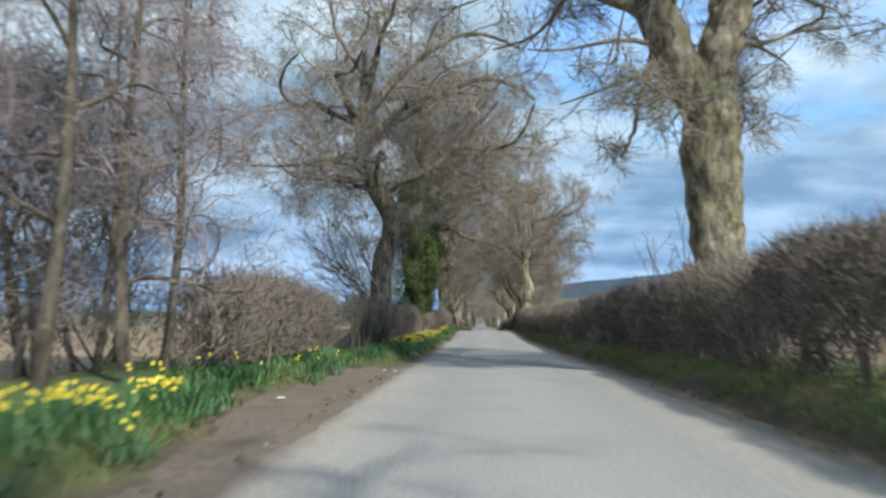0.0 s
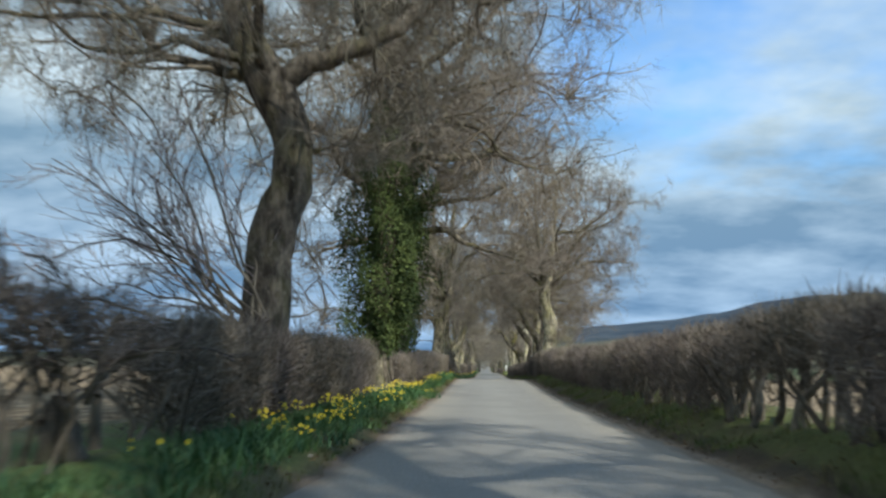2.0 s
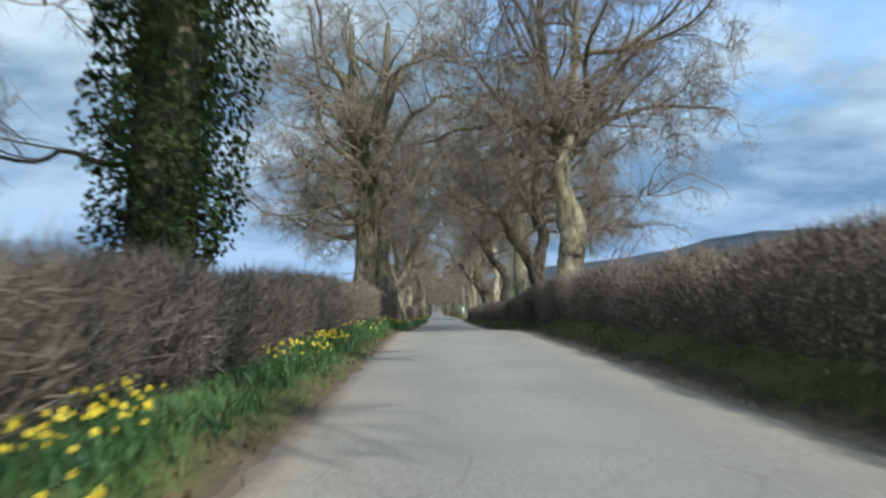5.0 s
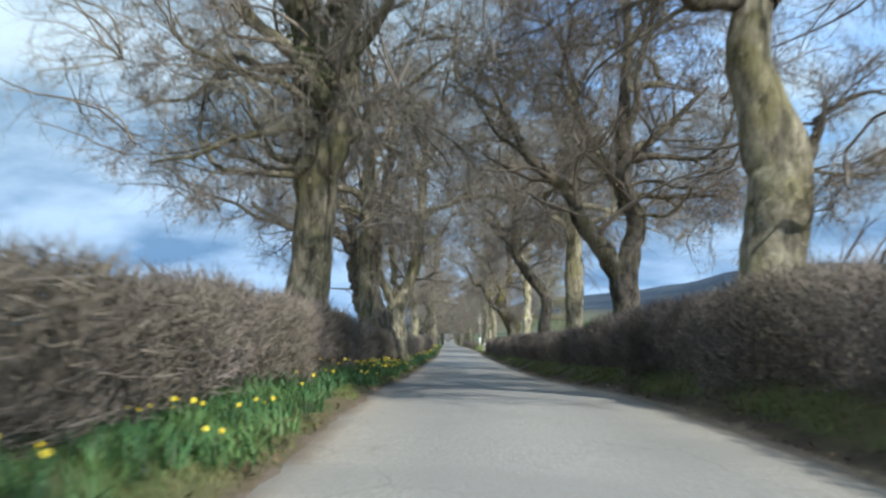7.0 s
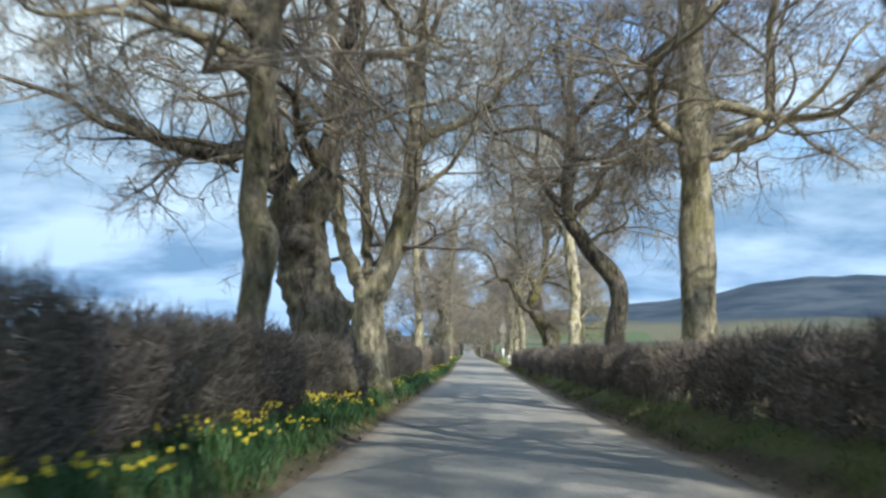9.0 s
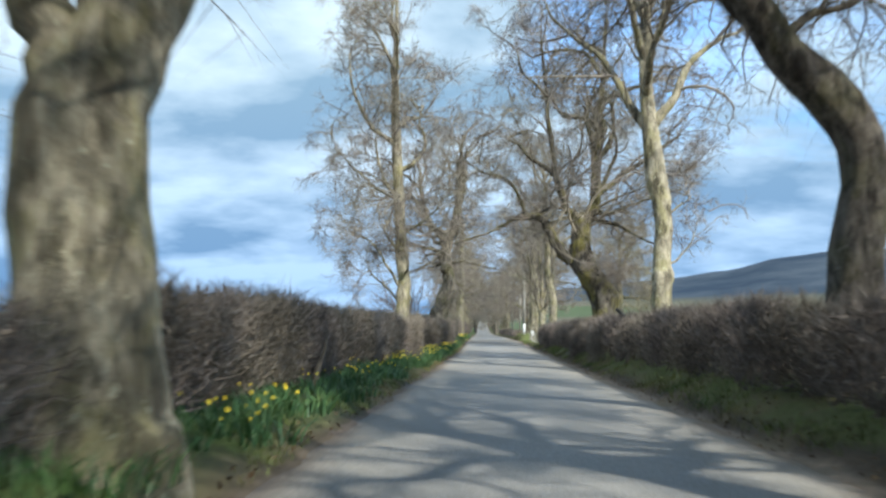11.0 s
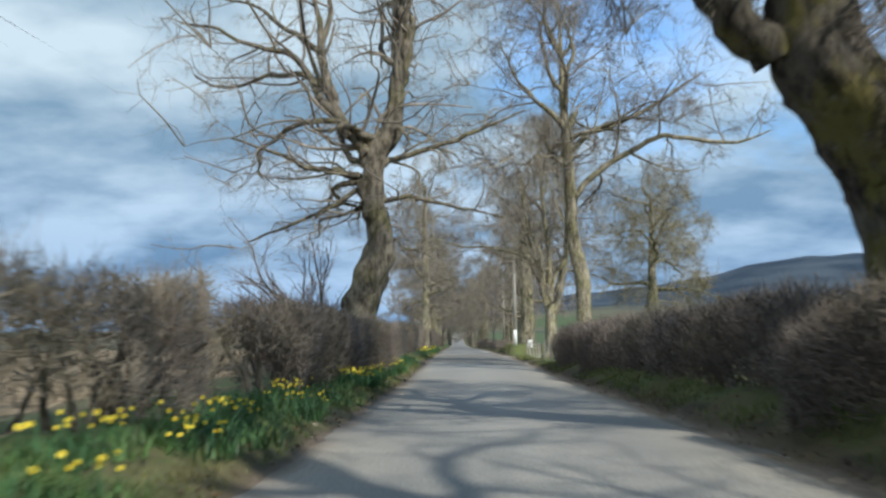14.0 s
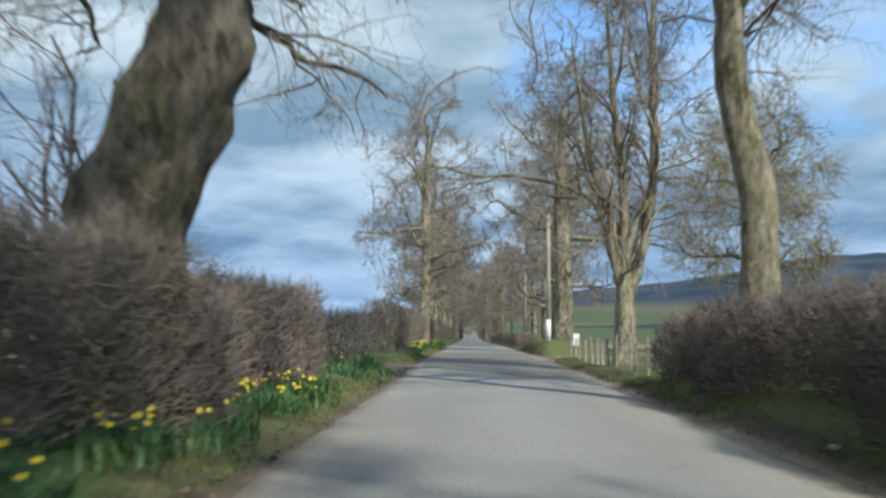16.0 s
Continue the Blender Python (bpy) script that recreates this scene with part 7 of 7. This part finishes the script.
sward("verge_grass", (-2.7, -2.2, -1.95), 4, 200, 42000, 0.10, 0.011, 1, "short green grass along the flowered verge", left_height)
sward("bank_grass", (3.52, 3.7, 4.4), 0, 205, 36000, 0.13, 0.012, 2, "short rough green grass on the roadside bank", right_height)
sward("hedge_foot_grass", (3.7, 4.6, 5.2), 0, 165, 9000, 0.24, 0.010, 3, "longer pale grass at the hedge foot", right_height)


def litter(name, us, n, seed, label, heightfn, mat, size, y0=0, y1=190):
    """Fallen leaves and bits lying on the verge's edge."""
    rng = np.random.default_rng(seed)
    u = rng.triangular(us[0], us[1], us[2], n)
    y = y0 + (y1 - y0) * rng.random(n)
    c = np.stack([u + cx(y), y, gz(y) + heightfn(u, y) + 0.035], -1)
    nrm = unit(np.array([0, 0, 1.0]) + 0.45 * rng.normal(size=(n, 3)))
    a = unit(np.cross(nrm, rng.normal(size=(n, 3))))
    b = np.cross(nrm, a)
    s = (size * (0.5 + rng.random(n)))[:, None]
    V = np.stack([c + a * s, c + b * s * 0.6 + nrm * 0.01, c - a * s, c - b * s * 0.6 + nrm * 0.01], 1).reshape(-1, 3)
    F = np.arange(n * 4).reshape(-1, 4)
    me = quads(name, V, F, False)
    me.materials.append(mat)
    return tagged(new(name, me), label, "leaves", kind="stuff")


litter("leaf_litter", (3.2, 3.5, 4.4), 4500, 5, "brown fallen leaves along the dark bank", right_height, LITTER, 0.026)
litter("leaf_litter", (-2.4, -2.05, -1.85), 900, 6, "brown fallen leaves along the muddy edge", left_height, LITTER, 0.04)

# scraps of paper and a few stones on the edge of the lane
def scrap(u, y, size, seed):
    rng = np.random.default_rng(seed)
    bm = bmesh.new()
    bmesh.ops.create_grid(bm, x_segments=5, y_segments=4, size=size)
    for v in bm.verts:
        v.co.x *= 1.3
        v.co += Vector(rng.normal(size=3) * size * 0.14)
        v.co.z = abs(v.co.z) + 0.01
    bmesh.ops.solidify(bm, geom=bm.faces[:], thickness=0.002)
    me = bpy.data.meshes.new("paper_scrap")
    bm.to_mesh(me)
    bm.free()
    me.materials.append(PAPER)
    ob = new("paper_scrap", me)
    p = at_road(u, y)
    ob.location = (p.x, p.y, float(gz(y) + left_height(np.array(u), np.array(y))) + 0.015)
    tagged(ob, "small crumpled white paper scrap on the muddy verge", "litter")


scrap(-2.9, 11.6, 0.045, 1)
scrap(-2.3, 19.6, 0.03, 2)
scrap(-2.35, 60.4, 0.025, 3)
srng = np.random.default_rng(8)
for i in range(26):
    yy = float(srng.uniform(5, 185))
    left_side = srng.random() < 0.4
    uu = float(srng.uniform(-2.3, -1.95) if left_side else srng.uniform(3.3, 3.7))
    bm = bmesh.new()
    bmesh.ops.create_icosphere(bm, subdivisions=1, radius=float(srng.uniform(0.03, 0.07)))
    for v in bm.verts:
        v.co = v.co * float(srng.uniform(0.75, 1.2))
        v.co.z *= 0.6
    me = bpy.data.meshes.new("stone")
    bm.to_mesh(me)
    bm.free()
    me.materials.append(STONE)
    ob = new("stone", me)
    p = at_road(uu, yy)
    ob.location = (p.x, p.y, float(gz(yy) + (left_height if left_side else right_height)(np.array(uu), np.array(yy))) + 0.01)
    tagged(ob, "small grey stone on the edge of the lane", "stone", "roadside stones")


# ---- poles, sign, fence ----
def utility_pole(u, y, height, white, arm, label, foot=-0.05):
    top = thing("utility_pole", at_road(u, y, foot), label, "pole")
    bm = bmesh.new()
    rod(bm, (0, 0, -0.2), (0, 0, height), 0.128, 0.09, 14)
    part("shaft", bm, POLE_WOOD, top, smooth=True)
    if white:
        bm = bmesh.new()
        rod(bm, (0, 0, 0.0), (0, 0, 1.25), 0.137, 0.133, 16)
        part("painted_band", bm, WHITE_PAINT, top, "white painted base", smooth=True)
    if arm:
        bm = bmesh.new()
        box(bm, (2.1, 0.1, 0.12), (0, -0.14, height - 1.6), bevel=0.01)
        arm_ob = part("crossarm", bm, POLE_WOOD, top)
        for x in (-0.95, -0.4, 0.4, 0.95):
            bm = bmesh.new()
            rod(bm, (x, -0.14, height - 1.55), (x, -0.14, height - 1.36), 0.02, 0.02, 8)
            rod(bm, (x, -0.14, height - 1.44), (x, -0.14, height - 1.30), 0.055, 0.035, 10)
            part("insulator", bm, CERAMIC, arm_ob, smooth=True)
        for s in (-1, 1):
            bm = bmesh.new()
            rod(bm, (s * 0.75, -0.14, height - 1.62), (0, -0.12, height - 2.2), 0.02, 0.02, 6)
            part("brace", bm, WIRE, top)
    else:
        bm = bmesh.new()
        rod(bm, (0, 0, height - 0.02), (0, 0, height + 0.08), 0.12, 0.03, 12)
        part("cap", bm, WIRE, top)
        for z in (height - 0.35, height - 0.7):
            bm = bmesh.new()
            rod(bm, (-0.02, -0.1, z), (-0.02, -0.24, z + 0.05), 0.02, 0.02, 8)
            rod(bm, (-0.02, -0.24, z + 0.04), (-0.02, -0.24, z + 0.16), 0.05, 0.035, 10)
            part("insulator", bm, CERAMIC, top, smooth=True)
    return top


utility_pole(4.31, 188.0, 7.0, True, False, "grey wooden pole with white painted base on grass verge", 0.55)
utility_pole(5.0, 237.0, 8.0, False, True, "weathered wooden pole with a crossarm behind low hedge")
utility_pole(5.7, 225.0, 8.0, False, False, "weathered wooden pole among the far avenue trees")

sign = thing("sign", at_road(4.65, 179.4, -0.05), "plain white board on a short post at the fence end", "sign")
bm = bmesh.new()
box(bm, (0.09, 0.09, 1.2), (0, 0, 0.5), bevel=0.008)
part("post", bm, POST_WOOD, sign)
bm = bmesh.new()
box(bm, (0.28, 0.03, 0.52), (0, -0.065, 0.82), bevel=0.006)
part("board", bm, WHITE_PAINT, sign, "blank white board")

# fence along the open verge
fence = thing("fence", at_road(4.45, 172.0), "low fence of pale wooden posts and wire", "fence", kind="")
fo = fence.location
frng2 = np.random.default_rng(5)
posts = []
for i, y_ in enumerate(np.arange(163.4, 179.5, 1.3)):
    p = at_road(4.45 + 0.05 * float(frng2.normal()), float(y_), -0.05)
    bm = bmesh.new()
    hgt = 1.0 + 0.08 * float(frng2.normal())
    box(bm, (0.065, 0.065, hgt), (0, 0, hgt / 2 - 0.05), turn=Matrix.Rotation(0.04 * float(frng2.normal()), 4, "Y"), bevel=0.012)
    ob = part("post", bm, POST_WOOD, fence)
    ob.location = p - fo
    posts.append(p - fo)
for z in (0.35, 0.6, 0.85):
    bm = bmesh.new()
    for a, b in zip(posts, posts[1:]):
        rod(bm, a + Vector((-0.05, 0, z)), b + Vector((-0.05, 0, z)), 0.006, 0.006, 4)
    part("wire", bm, WIRE, fence)


# ---- far dark trees ----
def far_clump(x, y, seed, w, h, label):
    """A rounded dark tree: trunk and a crown of many small leafy clumps."""
    rng = np.random.default_rng(seed)
    z0 = float(gz(y)) * max(0.0, min(1.0, 1 - (abs(x) - 400) / 600)) + float(hills(np.array(float(x)), np.array(float(y)))) + 0.15
    top = thing("evergreen_tree", (x, y, z0), label, "tree")
    bm = bmesh.new()
    rod(bm, (0, 0, -0.5), (0, 0, h * 0.6), 0.4, 0.2, 8)
    part("trunk", bm, BARK_DARK, top)
    n = 1400
    d = unit(rng.normal(size=(n, 3)))
    rad = rng.random(n) ** 0.35
    c = d * rad[:, None] * np.array([w / 2, w / 2, h * 0.42]) * (1 + 0.18 * np.sin(5 * d[:, :1] + 4 * d[:, 2:])) + np.array([0, 0, h * 0.6])
    nrm = unit(d + 0.6 * rng.normal(size=(n, 3)))
    a = unit(np.cross(nrm, rng.normal(size=(n, 3))))
    b = np.cross(nrm, a)
    s = (0.35 + 0.3 * rng.random(n))[:, None]
    V = np.stack([c + a * s, c + b * s * 0.7 + nrm * 0.1, c - a * s, c - b * s * 0.7 + nrm * 0.1], 1).reshape(-1, 3)
    mesh_part("crown", quads("crown", V, np.arange(n * 4).reshape(-1, 4), False), CONIFER, top, "dense dark evergreen foliage")


far_clump(-36, 470, 1, 8, 10, "round dark evergreen tree far across the fields")
far_clump(-46, 478, 2, 6, 5, "small dark evergreen tree far across the fields")
